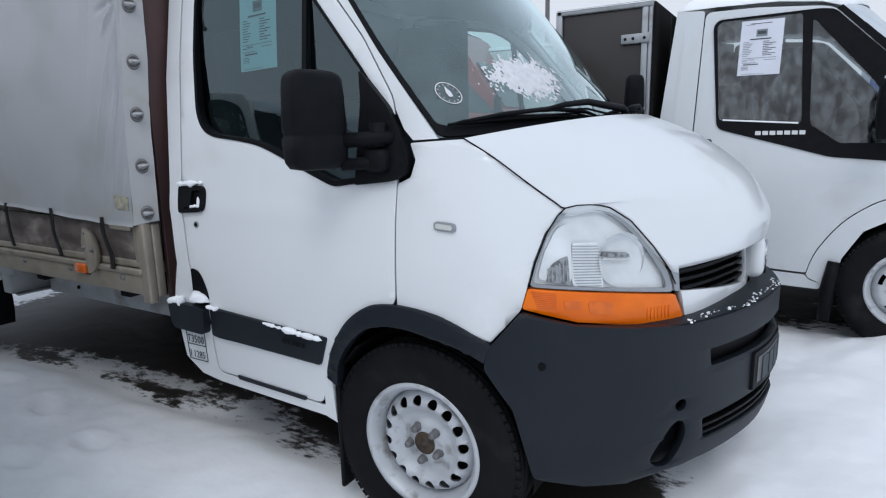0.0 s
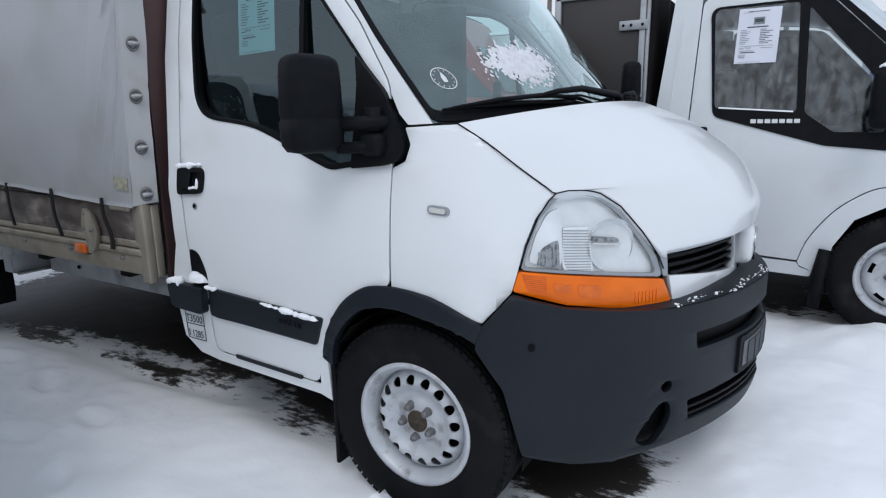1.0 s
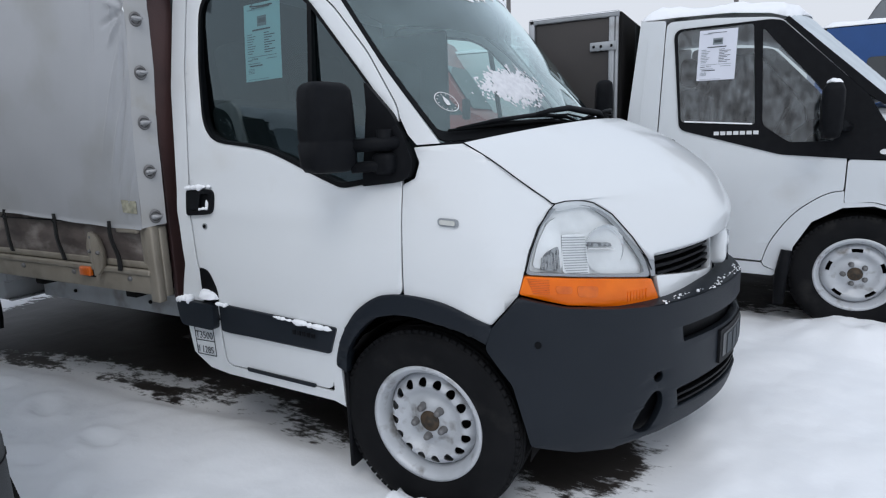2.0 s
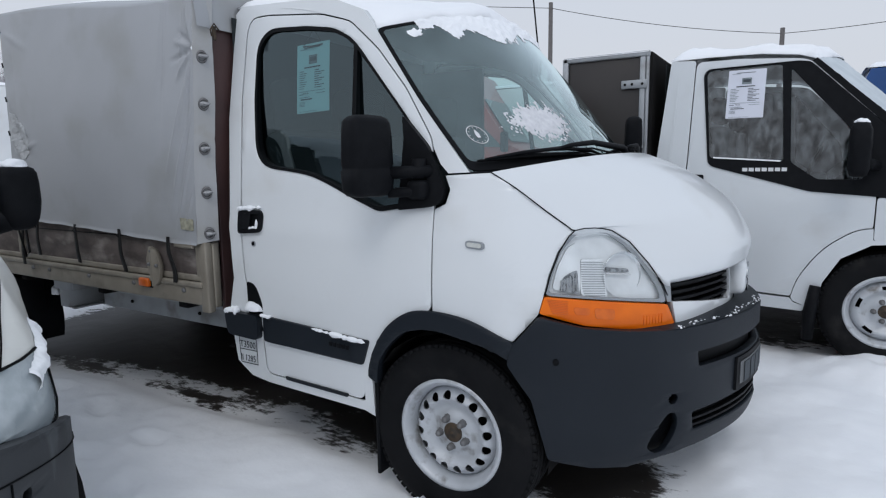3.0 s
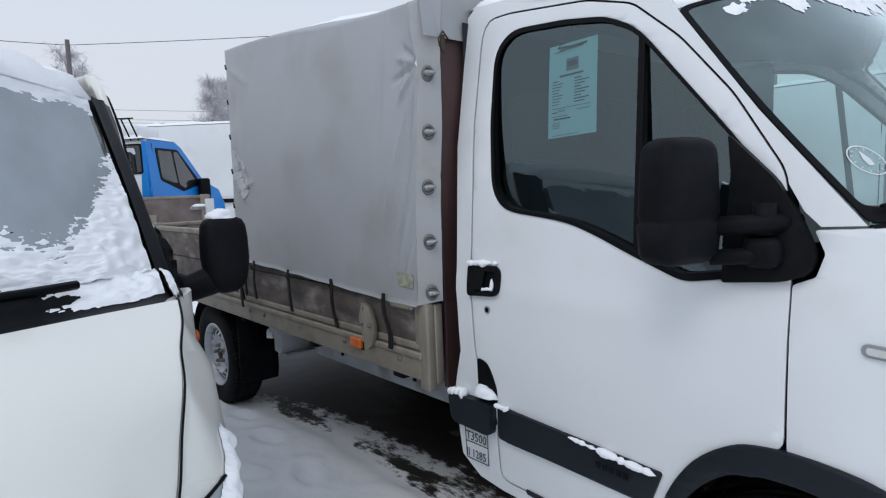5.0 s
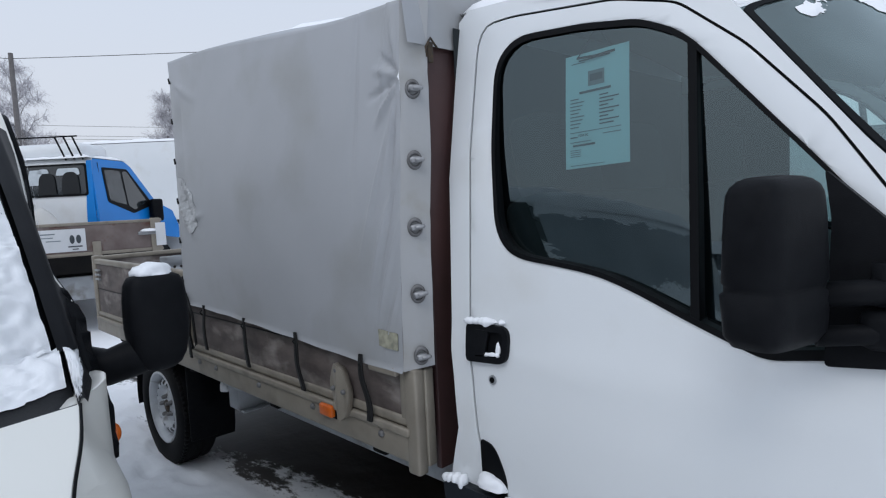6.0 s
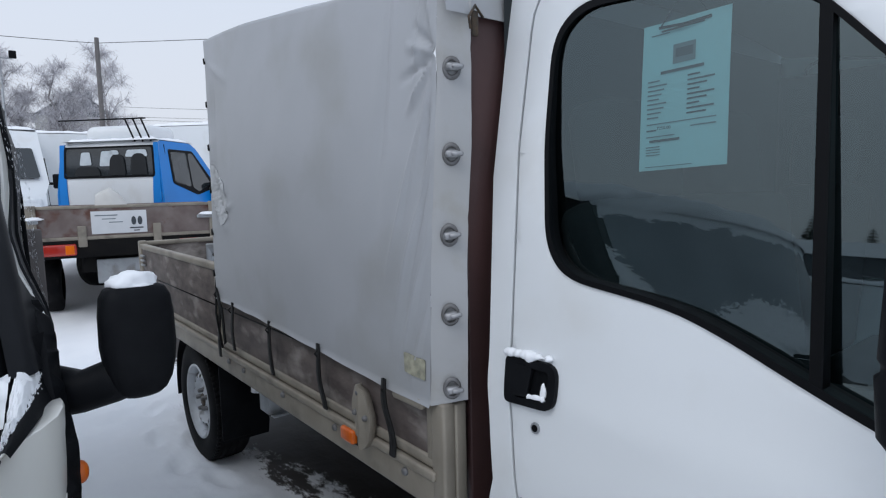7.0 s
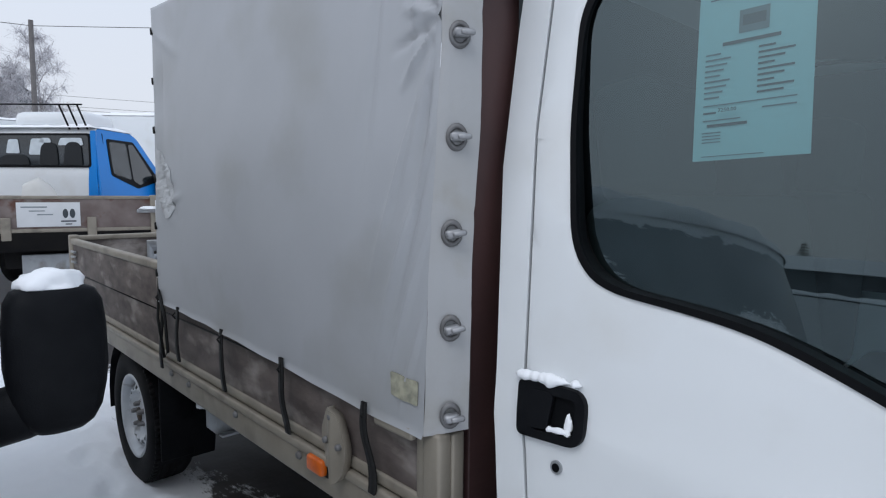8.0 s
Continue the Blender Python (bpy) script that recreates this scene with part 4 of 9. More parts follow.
for g in (lambda s: s, lambda s: B2 - s):
    fogs.append(rounded([(g(0.880), 0.446), (g(0.888), 0.40), (g(0.868), 0.348), (g(0.838), 0.302), (g(0.792), 0.306), (g(0.757), 0.335), (g(0.772), 0.372), (g(0.805), 0.418), (g(0.846), 0.456)], 0.03, 4))
    tows.append([(g(0.862) + 0.022 * math.cos(a), 0.502 + 0.020 * math.sin(a)) for a in np.linspace(0, 2 * math.pi, 13)[:-1]])
    dots.append([(g(0.412) + 0.011 * math.cos(a), 0.677 + 0.012 * math.sin(a)) for a in np.linspace(0, 2 * math.pi, 11)[:-1]])
bumper = sheet("front_bumper", rounded(line, 0.012, 2), nose, BUMPER, truck, [slot, vent, *fogs, *tows], 0.03, 0.05, "dark grey plastic front bumper", lip=0.005)
# near-black sheet paints the shade in the fog hollows, which are bumper plastic
sheet("bumper_recess", rounded([(0.72, 0.47), (B2 - 0.72, 0.47), (B2 - 0.74, 0.285), (0.74, 0.285)], 0.03), lambda s, z, d=0.0: nose(s, z, d + 0.045), SEAL, bumper, [], 0.01, 0.06, "near-black sheet for the shade inside the bumper openings")
sheet("bumper_recess", rounded([(0.82, 0.68), (B2 - 0.82, 0.68), (B2 - 0.82, 0.48), (0.82, 0.48)], 0.03), lambda s, z, d=0.0: nose(s, z, d + 0.04), SEAL, bumper, [], 0.01, 0.06)
for z0 in (0.385, 0.41):
    sheet("vent_slat", [(0.965, z0), (B2 - 0.965, z0), (B2 - 0.965, z0 - 0.009), (0.965, z0 - 0.009)], lambda s, z, d=0.0: nose(s, z, d + 0.008), PLASTIC, bumper, [], 0.02, 0.08)
for dline in dots:
    sheet("parking_sensor", dline, raised(nose, 0.002), SEAL, bumper, [], 0.01, 0, "round black parking sensor")
rows = [[nose(s, 0.755 + 0.02 * step(0.75, 0.5, s), 0.006) for s in np.linspace(0.6, B2 - 0.6, 60)], [nose(s, 0.757 + 0.02 * step(0.75, 0.5, s), 0.10) for s in np.linspace(0.6, B2 - 0.6, 60)]]
strip("bumper_shelf", rows, BUMPER, bumper)
plate_map = lambda u, v, d=0.0: (nose(BUMP.end + u * 0.98, 0.52)[0] + 0.006 - d, YC + u, v)
plate_ob = sheet("number_plate", rounded([(-0.31, 0.585), (0.23, 0.585), (0.23, 0.455), (-0.31, 0.455)], 0.008), plate_map, PLASTIC, truck, [], 0.03, 0.06, "front number plate in a black holder")
sheet("plate_face", rounded([(-0.285, 0.565), (0.205, 0.565), (0.205, 0.476), (-0.285, 0.476)], 0.006), raised(plate_map, 0.002), mat("dark_plate", (0.03, 0.033, 0.037), 0.4, color2=(0.08, 0.085, 0.09), scale=12.0), plate_ob, [], 0.003, 0.06)
for k in range(6):
    u0 = -0.24 + 0.07 * k
    sheet("plate_bar", [(u0 - 0.006, 0.556), (u0 + 0.050, 0.556), (u0 + 0.050, 0.476), (u0 - 0.006, 0.476)], raised(plate_map, 0.0045), INK, plate_ob, [], 0.002, 0)

# windscreen, cowl and roof
ws_edge = spline([(0.074, 0.112, 1.302), (-0.160, 0.152, 1.565), (-0.388, 0.207, 1.852)], 8)
ws_mid = spline([(0.33, YC, 1.325), (0.10, YC, 1.64), (-0.19, YC, 1.985)], 8)


def screen(u, v, d=0.0):
    """u from -1 to 1 across, v from 0 at the foot to 1 at the top."""
    e, m = (np.array([np.interp(v, np.linspace(0, 1, len(c)), c[:, k]) for k in range(3)]) for c in (ws_edge, ws_mid))
    a = 1 - abs(u)
    fx = 1 - (1 - a) ** 2.3
    p = [e[0] + (m[0] - e[0]) * fx, e[1] + (YC - e[1]) * a, e[2] + (m[2] - e[2]) * (1 - (1 - a) ** 2)]
    if u > 0:
        p[1] = 2 * YC - p[1]
    return (p[0] - 0.75 * d, p[1], p[2] - 0.6 * d)


us = np.linspace(-1, 1, 33)
windscreen = strip("windscreen", [[screen(u, v) for u in us] for v in np.linspace(0, 1, 13)], SCREEN, truck, "windscreen with patches of snow")
windscreen.visible_shadow = False
band = rounded([(-1.0, 0.0), (1.0, 0.0), (1.0, 1.0), (-1.0, 1.0)], 0.04)
opening = rounded([(-0.984, 0.085), (0.984, 0.085), (0.984, 0.975), (-0.984, 0.975)], 0.04)
sheet("screen_edge", band, lambda u, v, d=0.0: screen(u, v, d - 0.004), SEAL, truck, [opening], 0.004, 0.07, "black edge band of the windscreen")
back = [np.array(v.co) for v in list(bonnet.data.vertices)[:29]]
cowl_rows = []
for w in np.linspace(0, 1, 6):
    cowl_rows.append([tuple(np.array(screen(u, 0.0)) * (1 - w) + (b + np.array((-0.004, 0, -0.008))) * w - np.array((0, 0, 0.022 * math.sin(math.pi * w)))) for u, b in zip(np.linspace(-1, 1, 29), back)])
cowl = strip("cowl", cowl_rows, PLASTIC, truck, "black plastic scuttle panel below the windscreen")


def roof_pt(a, b, lift=0.0, top=None):
    """a across from -1 to 1, b from the screen's top to the back of the cab."""
    f0 = np.array((top or screen)(a, 1.0))
    y = f0[1]
    k = 1 - abs(a)
    back_p = np.array((-1.205, (0.245 + (YC - 0.245) * k) if a <= 0 else 2 * YC - (0.245 + (YC - 0.245) * k), 2.05 + 0.055 * (1 - (1 - k) ** 2)))
    m = f0 * (1 - b) + back_p * b
    bulge = math.sin(min(b * 1.6, 1.0) * math.pi / 2) - b
    return (m[0], m[1], m[2] + 0.135 * bulge * (0.55 + 0.45 * k) + lift)


strip("cab_roof", [[roof_pt(a, b) for a in np.linspace(-1, 1, 25)] for b in np.linspace(0, 1, 15)], PAINT, truck, "white cab roof under snow")
strip("cab_back", [[(-1.2, y, z) for y in np.linspace(0.2, 2 * YC - 0.2, 6)] for z in (0.45, 1.2, 2.0)], TRIM, truck, "cab rear wall")
strip("cab_floor", [[(x, y, 0.5) for y in (0.06, YC, 2 * YC - 0.06)] for x in (-1.2, -0.8, -0.42)], DARK, truck)
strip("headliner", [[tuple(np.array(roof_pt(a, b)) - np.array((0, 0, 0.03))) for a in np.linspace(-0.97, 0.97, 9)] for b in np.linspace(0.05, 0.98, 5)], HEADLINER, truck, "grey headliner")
# engine bay and underside
box("engine_bay", (-0.30, 0.40, 0.30), (0.42, 2 * YC - 0.40, 1.0), DARK, truck, 0.03)
box("chassis", (-4.3, 0.45, 0.42), (0.3, 2 * YC - 0.45, 0.60), DARK, truck, 0.02, label="dark chassis frame")

# cabin: dashboard, wheel, seats
dash_rows = []
for x, z in ((0.34, 1.16), (0.22, 1.255), (0.08, 1.27), (-0.06, 1.25), (-0.13, 1.15), (-0.08, 0.95), (-0.05, 0.6)):
    dash_rows.append([(x - 0.10 * abs((y - YC) / 0.9) ** 2 * (1 if x > 0.1 else 0), y, z) for y in np.linspace(0.20, 2 * YC - 0.20, 9)])
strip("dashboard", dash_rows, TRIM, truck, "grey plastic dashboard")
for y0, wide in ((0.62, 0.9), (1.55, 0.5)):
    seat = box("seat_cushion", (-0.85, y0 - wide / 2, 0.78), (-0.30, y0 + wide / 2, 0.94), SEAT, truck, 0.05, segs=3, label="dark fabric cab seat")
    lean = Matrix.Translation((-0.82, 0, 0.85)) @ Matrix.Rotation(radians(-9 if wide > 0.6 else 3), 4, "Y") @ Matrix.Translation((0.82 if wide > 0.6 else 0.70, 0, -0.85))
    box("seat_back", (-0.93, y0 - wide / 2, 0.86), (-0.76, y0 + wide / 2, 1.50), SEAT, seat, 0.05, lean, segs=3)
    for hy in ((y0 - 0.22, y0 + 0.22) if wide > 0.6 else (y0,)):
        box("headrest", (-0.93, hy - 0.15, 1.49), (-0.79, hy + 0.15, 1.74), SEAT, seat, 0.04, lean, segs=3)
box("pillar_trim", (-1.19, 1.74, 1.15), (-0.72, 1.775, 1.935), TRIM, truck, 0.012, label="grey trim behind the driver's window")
rim_path = [(-0.22 + 0.10 * math.cos(a), 1.55 + 0.2 * math.sin(a), 1.18 + 0.17 * math.cos(a)) for a in np.linspace(0, 2 * math.pi, 25)]
tube("steering_wheel", rim_path, 0.014, PLASTIC, truck, 6, "black steering wheel")
tube("steering_column", [(-0.22, 1.55, 1.18), (0.0, 1.55, 1.05)], 0.03, PLASTIC, truck)

# wing mirrors
def wing_mirror(flip):
    """A tall two-part mirror housing on a double arm."""
    q = (lambda x, y, z: (x + 0.40, 2 * YC - y - 0.06, z + 0.10)) if flip else (lambda x, y, z: (x, y, z))
    rows = []
    for z, a, b in [(1.195, 0.026, 0.05), (1.20, 0.042, 0.078), (1.218, 0.052, 0.090), (1.285, 0.056, 0.094), (1.29, 0.051, 0.089), (1.30, 0.051, 0.089), (1.306, 0.054, 0.092), (1.41, 0.051, 0.088), (1.448, 0.048, 0.085), (1.461, 0.043, 0.079), (1.470, 0.034, 0.068), (1.475, 0.024, 0.052), (1.477, 0.010, 0.025)]:
        row = []
        z += 0.024
        for j in range(48):
            t = 2 * math.pi * j / 48
            c, s = math.cos(t), math.sin(t)
            u = a * math.copysign(abs(c) ** 0.55, c)
            w = b * math.copysign(abs(s) ** 0.42, s)
            rot = radians(-14)
            row.append(q(-0.245 + u * math.cos(rot) - w * math.sin(rot), -0.055 + u * math.sin(rot) + w * math.cos(rot), z))
        rows.append(row)
    bm = bmesh.new()
    grid = [[bm.verts.new(p) for p in r] for r in rows]
    for i in range(len(grid) - 1):
        for j in range(48):
            bm.faces.new((grid[i][j], grid[i][(j + 1) % 48], grid[i + 1][(j + 1) % 48], grid[i + 1][j]))
    bm.faces.new(grid[0])
    bm.faces.new(grid[-1])
    bmesh.ops.recalc_face_normals(bm, faces=bm.faces[:])
    m = part("wing_mirror", bm, PLASTIC, truck, "tall black wing mirror")
    if flip:
        for z0 in (1.30, 1.36):
            tube("mirror_arm", [(-0.10, 2 * YC - 0.11, z0), (0.0, 2 * YC - 0.04, z0 + 0.03), (0.12, 2 * YC - 0.02, z0 + 0.06)], 0.02, PLASTIC, m, 8)
        return
    for z0, r in ((1.305, 0.022), (1.235, 0.018)):
        tube("mirror_arm", [q(-0.06, 0.12, z0), q(-0.10, 0.06, z0), q(-0.20, 0.0, z0 - 0.005)], r, PLASTIC, m, 10)
    box("mirror_hinge", q(-0.15, 0.03, 1.205), q(-0.07, 0.11, 1.275), PLASTIC, m, 0.02)
    knob = [q(-0.11, 0.065, 1.28), q(-0.11, 0.065, 1.35)]
    tube("mirror_pivot", knob, 0.025, PLASTIC, m, 12)
    sheet("mirror_glass", rounded([(-0.075, 1.31), (0.075, 1.31), (0.075, 1.44), (-0.075, 1.44)], 0.03), lambda u, v, d=0.0: q(-0.2985 - 0.24 * u * 1.0 + d, -0.055 + u, v), CHROME, m, [], 0.004, 0)


wing_mirror(False)
wing_mirror(True)

# wipers
for y0, x0, reach in ((0.98, 0.40, -0.84), (1.62, 0.33, -0.74)):
    foot = np.array(screen((y0 - YC) / 0.92, 0.0)) + np.array((0.06, 0, 0.03))
    tip = [np.array(screen((y0 + reach * t - YC) / 0.92, 0.015 + 0.055 * t + 0.035 * math.sin(math.pi * t))) + np.array((0.012, 0, 0.012)) for t in np.linspace(0.15, 1, 7)]
    at = lambda t, up: np.array(screen((y0 + reach * t - YC) / 0.92, 0.015 + 0.055 * t + 0.035 * math.sin(math.pi * t))) + np.array((0.012 + 0.7 * up, 0, 0.012 + 0.8 * up))
    w = tube("wiper", [foot, foot + np.array((-0.01, reach * 0.05, 0.035)), at(0.22, 0.055), at(0.38, 0.060), at(0.52, 0.045), at(0.60, 0.028)], [0.015, 0.014, 0.013, 0.011, 0.009, 0.007], PLASTIC, truck, 8, "black windscreen wiper")
    tube("wiper_blade", tip, [0.006, 0.008, 0.009, 0.010, 0.010, 0.008, 0.004], SEAL, w, 6)
    tube("wiper_bow", [at(0.18, 0.006), at(0.34, 0.022), at(0.58, 0.030), at(0.80, 0.020), at(0.97, 0.004)], [0.005, 0.007, 0.008, 0.007, 0.004], PLASTIC, w, 6)
    tube("wiper_bow", [at(0.26, 0.004), at(0.40, 0.013), at(0.55, 0.006)], 0.0035, PLASTIC, w, 5)
    tube("wiper_bow", [at(0.62, 0.006), at(0.78, 0.012), at(0.92, 0.003)], 0.0035, PLASTIC, w, 5)
    tube("wiper_spoiler", [at(0.16, 0.030) + np.array((0.02, 0, -0.01)), at(0.40, 0.040) + np.array((0.02, 0, -0.008)), at(0.62, 0.020)], 0.004, PLASTIC, w, 5)
tube("aerial", [(-0.35, 1.75, 2.03), (-0.397, 1.75, 2.44)], 0.005, SEAL, truck, 6, "thin black aerial")

# wheels
front_wheel = wheel(truck, (0.0, 0.165, 0.338), 0.345, 0.215, 0.202, -1, "holes", 0.35)
wheel(truck, (0.0, 2 * YC - 0.185, 0.40), 0.345, 0.215, 0.202, 1, "holes")
rear_wheel = wheel(truck, (-3.578, 0.150, 0.345), 0.345, 0.215, 0.202, -1, "holes", 0.1)
wheel(truck, (-3.578, 2 * YC - 0.205, 0.40), 0.345, 0.215, 0.202, 1, "holes")


# ---- the truck's bed and tarpaulin ----
W2 = 2 * YC
box("bed_floor", (-4.48, 0.03, 0.78), (-1.25, W2 - 0.03, 0.82), PLY, truck, 0.004, label="board floor of the bed")
headboard = box("headboard", (-1.245, 0.085, 0.66), (-1.222, W2 - 0.085, 1.945), REDPLY, truck, 0.004, label="dark red-brown plywood headboard")


def dropside(flip):
    """One side of the bed: aluminium rails round stained boards."""
    q = (lambda lo, hi: ((lo[0], W2 - hi[1], lo[2]), (hi[0], W2 - lo[1], hi[2]))) if flip else (lambda lo, hi: (lo, hi))
    rail = box("side_rail", *q((-4.50, -0.012, 0.70), (-1.25, 0.05, 0.80)), ALU, truck, 0.012, label="weathered aluminium bed rail")
    box("rail_lip", *q((-4.50, -0.022, 0.785), (-1.25, 0.0, 0.81)), ALU, rail, 0.006)
    for a, b in ((-4.50, -2.92), (-2.91, -1.262)):
        side = box("side_board", *q((a + 0.02, 0.0, 0.82), (b - 0.02, 0.022, 1.17)), PLY, truck, 0.003, label="stained grey-brown dropside board")
        box("board_top_rim", *q((a, -0.008, 1.165), (b, 0.03, 1.20)), ALU, side, 0.008)
        box("board_foot_rim", *q((a, -0.008, 0.812), (b, 0.028, 0.842)), ALU, side, 0.006)
        for e in (a, b - 0.03):
            box("board_end_rim", *q((e, -0.008, 0.83), (e + 0.03, 0.03, 1.18)), ALU, side, 0.006)
        box("board_seam", *q((a + 0.03, -0.003, 0.995), (b - 0.03, 0.001, 1.0)), SEAL, side, 0.0)
    post = box("corner_post", *q((-1.268, -0.012, 0.67), (-1.215, 0.028, 0.995)), ALU, truck, 0.008, label="aluminium corner post")
    box("post_core", *q((-1.262, 0.06, 0.99), (-1.247, 0.10, 2.0)), ALU, post, 0.003)
    box("post_web", *q((-1.240, 0.026, 0.69), (-1.212, 0.062, 0.99)), ALU, post, 0.006)


dropside(False)
dropside(True)
tail = box("tailgate", (-4.53, 0.0, 0.80), (-4.505, W2, 1.19), PLY, truck, 0.004, label="stained board tailgate")
box("tailgate_rim", (-4.54, -0.01, 1.185), (-4.495, W2 + 0.01, 1.215), ALU, tail, 0.008)
for y0 in (-0.01, W2 - 0.04):
    box("rear_post", (-4.545, y0, 0.70), (-4.49, y0 + 0.05, 1.22), ALU, tail, 0.008)
for z0 in (1.06, 1.09, 1.12):
    box("tailgate_latch", (-4.45, -0.02, z0), (-4.36, -0.006, z0 + 0.012), SILVER, tail, 0.003)
bracket = sheet("perforated_plate", rounded([(0.42, 0.86), (0.72, 0.86), (0.72, 1.17), (0.42, 1.17)], 0.01), lambda u, v, d=0.0: (-4.49 + d, u, v), SILVER, truck, [ring(0.47 + 0.05 * i, 0.92 + 0.055 * j, 0.011, n=8) for i in range(5) for j in range(4)], 0.006, 0, "perforated steel plate")

# straps, hinge plates, markers on the visible side
for k, (x0, z0, z1) in enumerate([(-2.845, 1.10, 0.785), (-2.66, 1.055, 0.85), (-2.25, 1.04, 0.835), (-1.842, 1.033, 0.82), (-1.445, 1.015, 0.80)]):
    rows = []
    for t in np.linspace(0, 1, 14):
        z = z0 + (z1 - z0) * t
        x = x0 + 0.022 * t + 0.006 * math.sin(7 * t + k * 2.1)
        w = 0.0085 + 0.003 * math.sin(3.1 * t) + 0.0035 * step(0.55, 0.9, t)
        y = -0.030 + 0.006 * math.sin(5 * t + k)
        rows.append([(x - w, y, z), (x - w, y - 0.006, z), (x + w, y - 0.006, z), (x + w, y, z)])
    s = strip("rubber_strap", rows, STRAP, truck, "black rubber tarpaulin strap", closed=True)
    tube("strap_hook", [(x0 + 0.004, -0.036, z0 - 0.02), (x0 + 0.004, -0.046, z0 - 0.03), (x0 + 0.004, -0.036, z0 - 0.045)], 0.003, STRAP, s, 5)
    bm = bmesh.new()
    lathe(bm, [(0.0, 0.01), (0.008, 0.01), (0.012, 0.004), (0.012, 0.0)], 10, (x0 + 0.06, -0.012, 0.765))
    part("rail_button", bm, BOLT, truck, "round metal strap button")
tube("loose_rope", [(-2.887, 0.03, 2.05), (-2.889, 0.012, 1.75), (-2.886, 0.006, 1.5), (-2.888, -0.012, 1.2), (-2.86, -0.035, 0.98), (-2.80, -0.035, 0.83), (-2.76, -0.034, 0.86), (-2.78, -0.034, 1.0), (-2.83, -0.034, 1.08)], 0.006, STRAP, truck, 6, "black rope hanging from the tarpaulin corner")
hinge = sheet("hinge_plate", rounded([(-1.60, 0.965, 0.02), (-1.558, 0.955, 0.02), (-1.520, 0.87, 0.02), (-1.535, 0.80, 0.02), (-1.575, 0.762, 0.02), (-1.60, 0.80, 0.02), (-1.63, 0.89, 0.02)], 0.02), lambda u, v, d=0.0: (u, -0.036 + d - 0.012 * math.exp(-((u + 1.575) / 0.014) ** 2), v), ALU, truck, [], 0.02, 0.012, "cast aluminium dropside hinge")
for u, v in ((-1.578, 0.94), (-1.602, 0.875), (-1.545, 0.872)):
    bm = bmesh.new()
    lathe(bm, [(0.0, 0.012), (0.007, 0.011), (0.009, 0.004), (0.009, 0.0)], 8, (u, -0.036, v))
    part("hinge_bolt", bm, BOLT, hinge)
for x0 in (-1.672,):
    marker = box("side_marker", (x0 - 0.040, -0.035, 0.757), (x0 + 0.036, -0.01, 0.800), MARKER, truck, 0.008, label="amber side marker lamp")
    box("marker_base", (x0 - 0.048, -0.016, 0.75), (x0 + 0.048, -0.006, 0.805), SEAL, marker, 0.004)
box("dropside_catch", (-1.42, -0.028, 0.965), (-1.285, -0.008, 0.995), ALU, truck, 0.008, label="aluminium dropside catch")
box("catch_slot", (-1.40, -0.02, 1.0), (-1.29, -0.004, 1.022), REDPLY, truck, 0.004)


# tarpaulin
def tarp_bottom(x):
    return 0.982 + 0.068 * min(max((-1.25 - x) / 1.6, 0), 1) + 0.003 * math.sin(x * 5.0) + 0.0015 * math.sin(x * 23)


def tarp_top(x):
    return 2.085 + 0.135 * (-1.25 - x) / 1.635 + 0.010 * math.sin((x + 1.25) * 3.84)


def ridge(px, pz, ax, az, bx, bz, wide, deep):
    """A fold: a ridge along the line from a to b."""
    d = Vector((bx - ax, bz - az))
    L = d.length
    d /= L
    r = Vector((px - ax, pz - az))
    t = r.dot(d) / L
    off = abs(r.x * d.y - r.y * d.x)
    w = wide * (0.35 + 0.9 * max(min(t, 1), 0))
    fade = max(0.0, 1 - abs(t - 0.45) / 0.62) ** 0.7
    return 2.6 * deep * fade * math.exp(-(off / w) ** 2)


FOLDS = [(-1.255, 1.835, -1.44, 1.30, 0.013, -0.0065), (-1.255, 1.835, -1.39, 1.42, 0.010, 0.0055), (-1.255, 1.835, -1.35, 1.50, 0.008, -0.0045), (-1.255, 1.84, -1.36, 1.72, 0.008, -0.006), (-1.255, 1.84, -1.40, 1.80, 0.009, 0.006),
         (-1.255, 1.85, -1.37, 1.885, 0.008, -0.006), (-1.255, 1.855, -1.34, 1.93, 0.008, 0.006), (-1.26, 1.87, -1.29, 2.05, 0.010, -0.006), (-1.27, 1.80, -1.31, 1.45, 0.010, 0.005), (-1.26, 1.62, -1.42, 1.12, 0.016, -0.0045), (-1.26, 1.61, -1.36, 1.22, 0.011, 0.004),
         (-1.26, 1.42, -1.38, 1.05, 0.012, -0.004), (-1.26, 1.24, -1.33, 1.02, 0.010, -0.0035), (-1.45, 2.06, -1.52, 1.35, 0.030, 0.004), (-1.30, 2.08, -1.33, 1.75, 0.014, -0.005),
         (-2.82, 2.14, -2.78, 1.70, 0.016, 0.005), (-2.86, 2.10, -2.62, 1.98, 0.016, -0.005), (-2.86, 1.95, -2.80, 1.40, 0.020, -0.005), (-2.83, 1.66, -2.72, 1.46, 0.010, 0.006), (-2.80, 1.62, -2.67, 1.52, 0.009, -0.006), (-2.78, 1.53, -2.62, 1.38, 0.010, 0.006), (-2.72, 1.44, -2.60, 1.48, 0.008, -0.006), (-2.83, 1.50, -2.70, 1.36, 0.010, -0.006)]


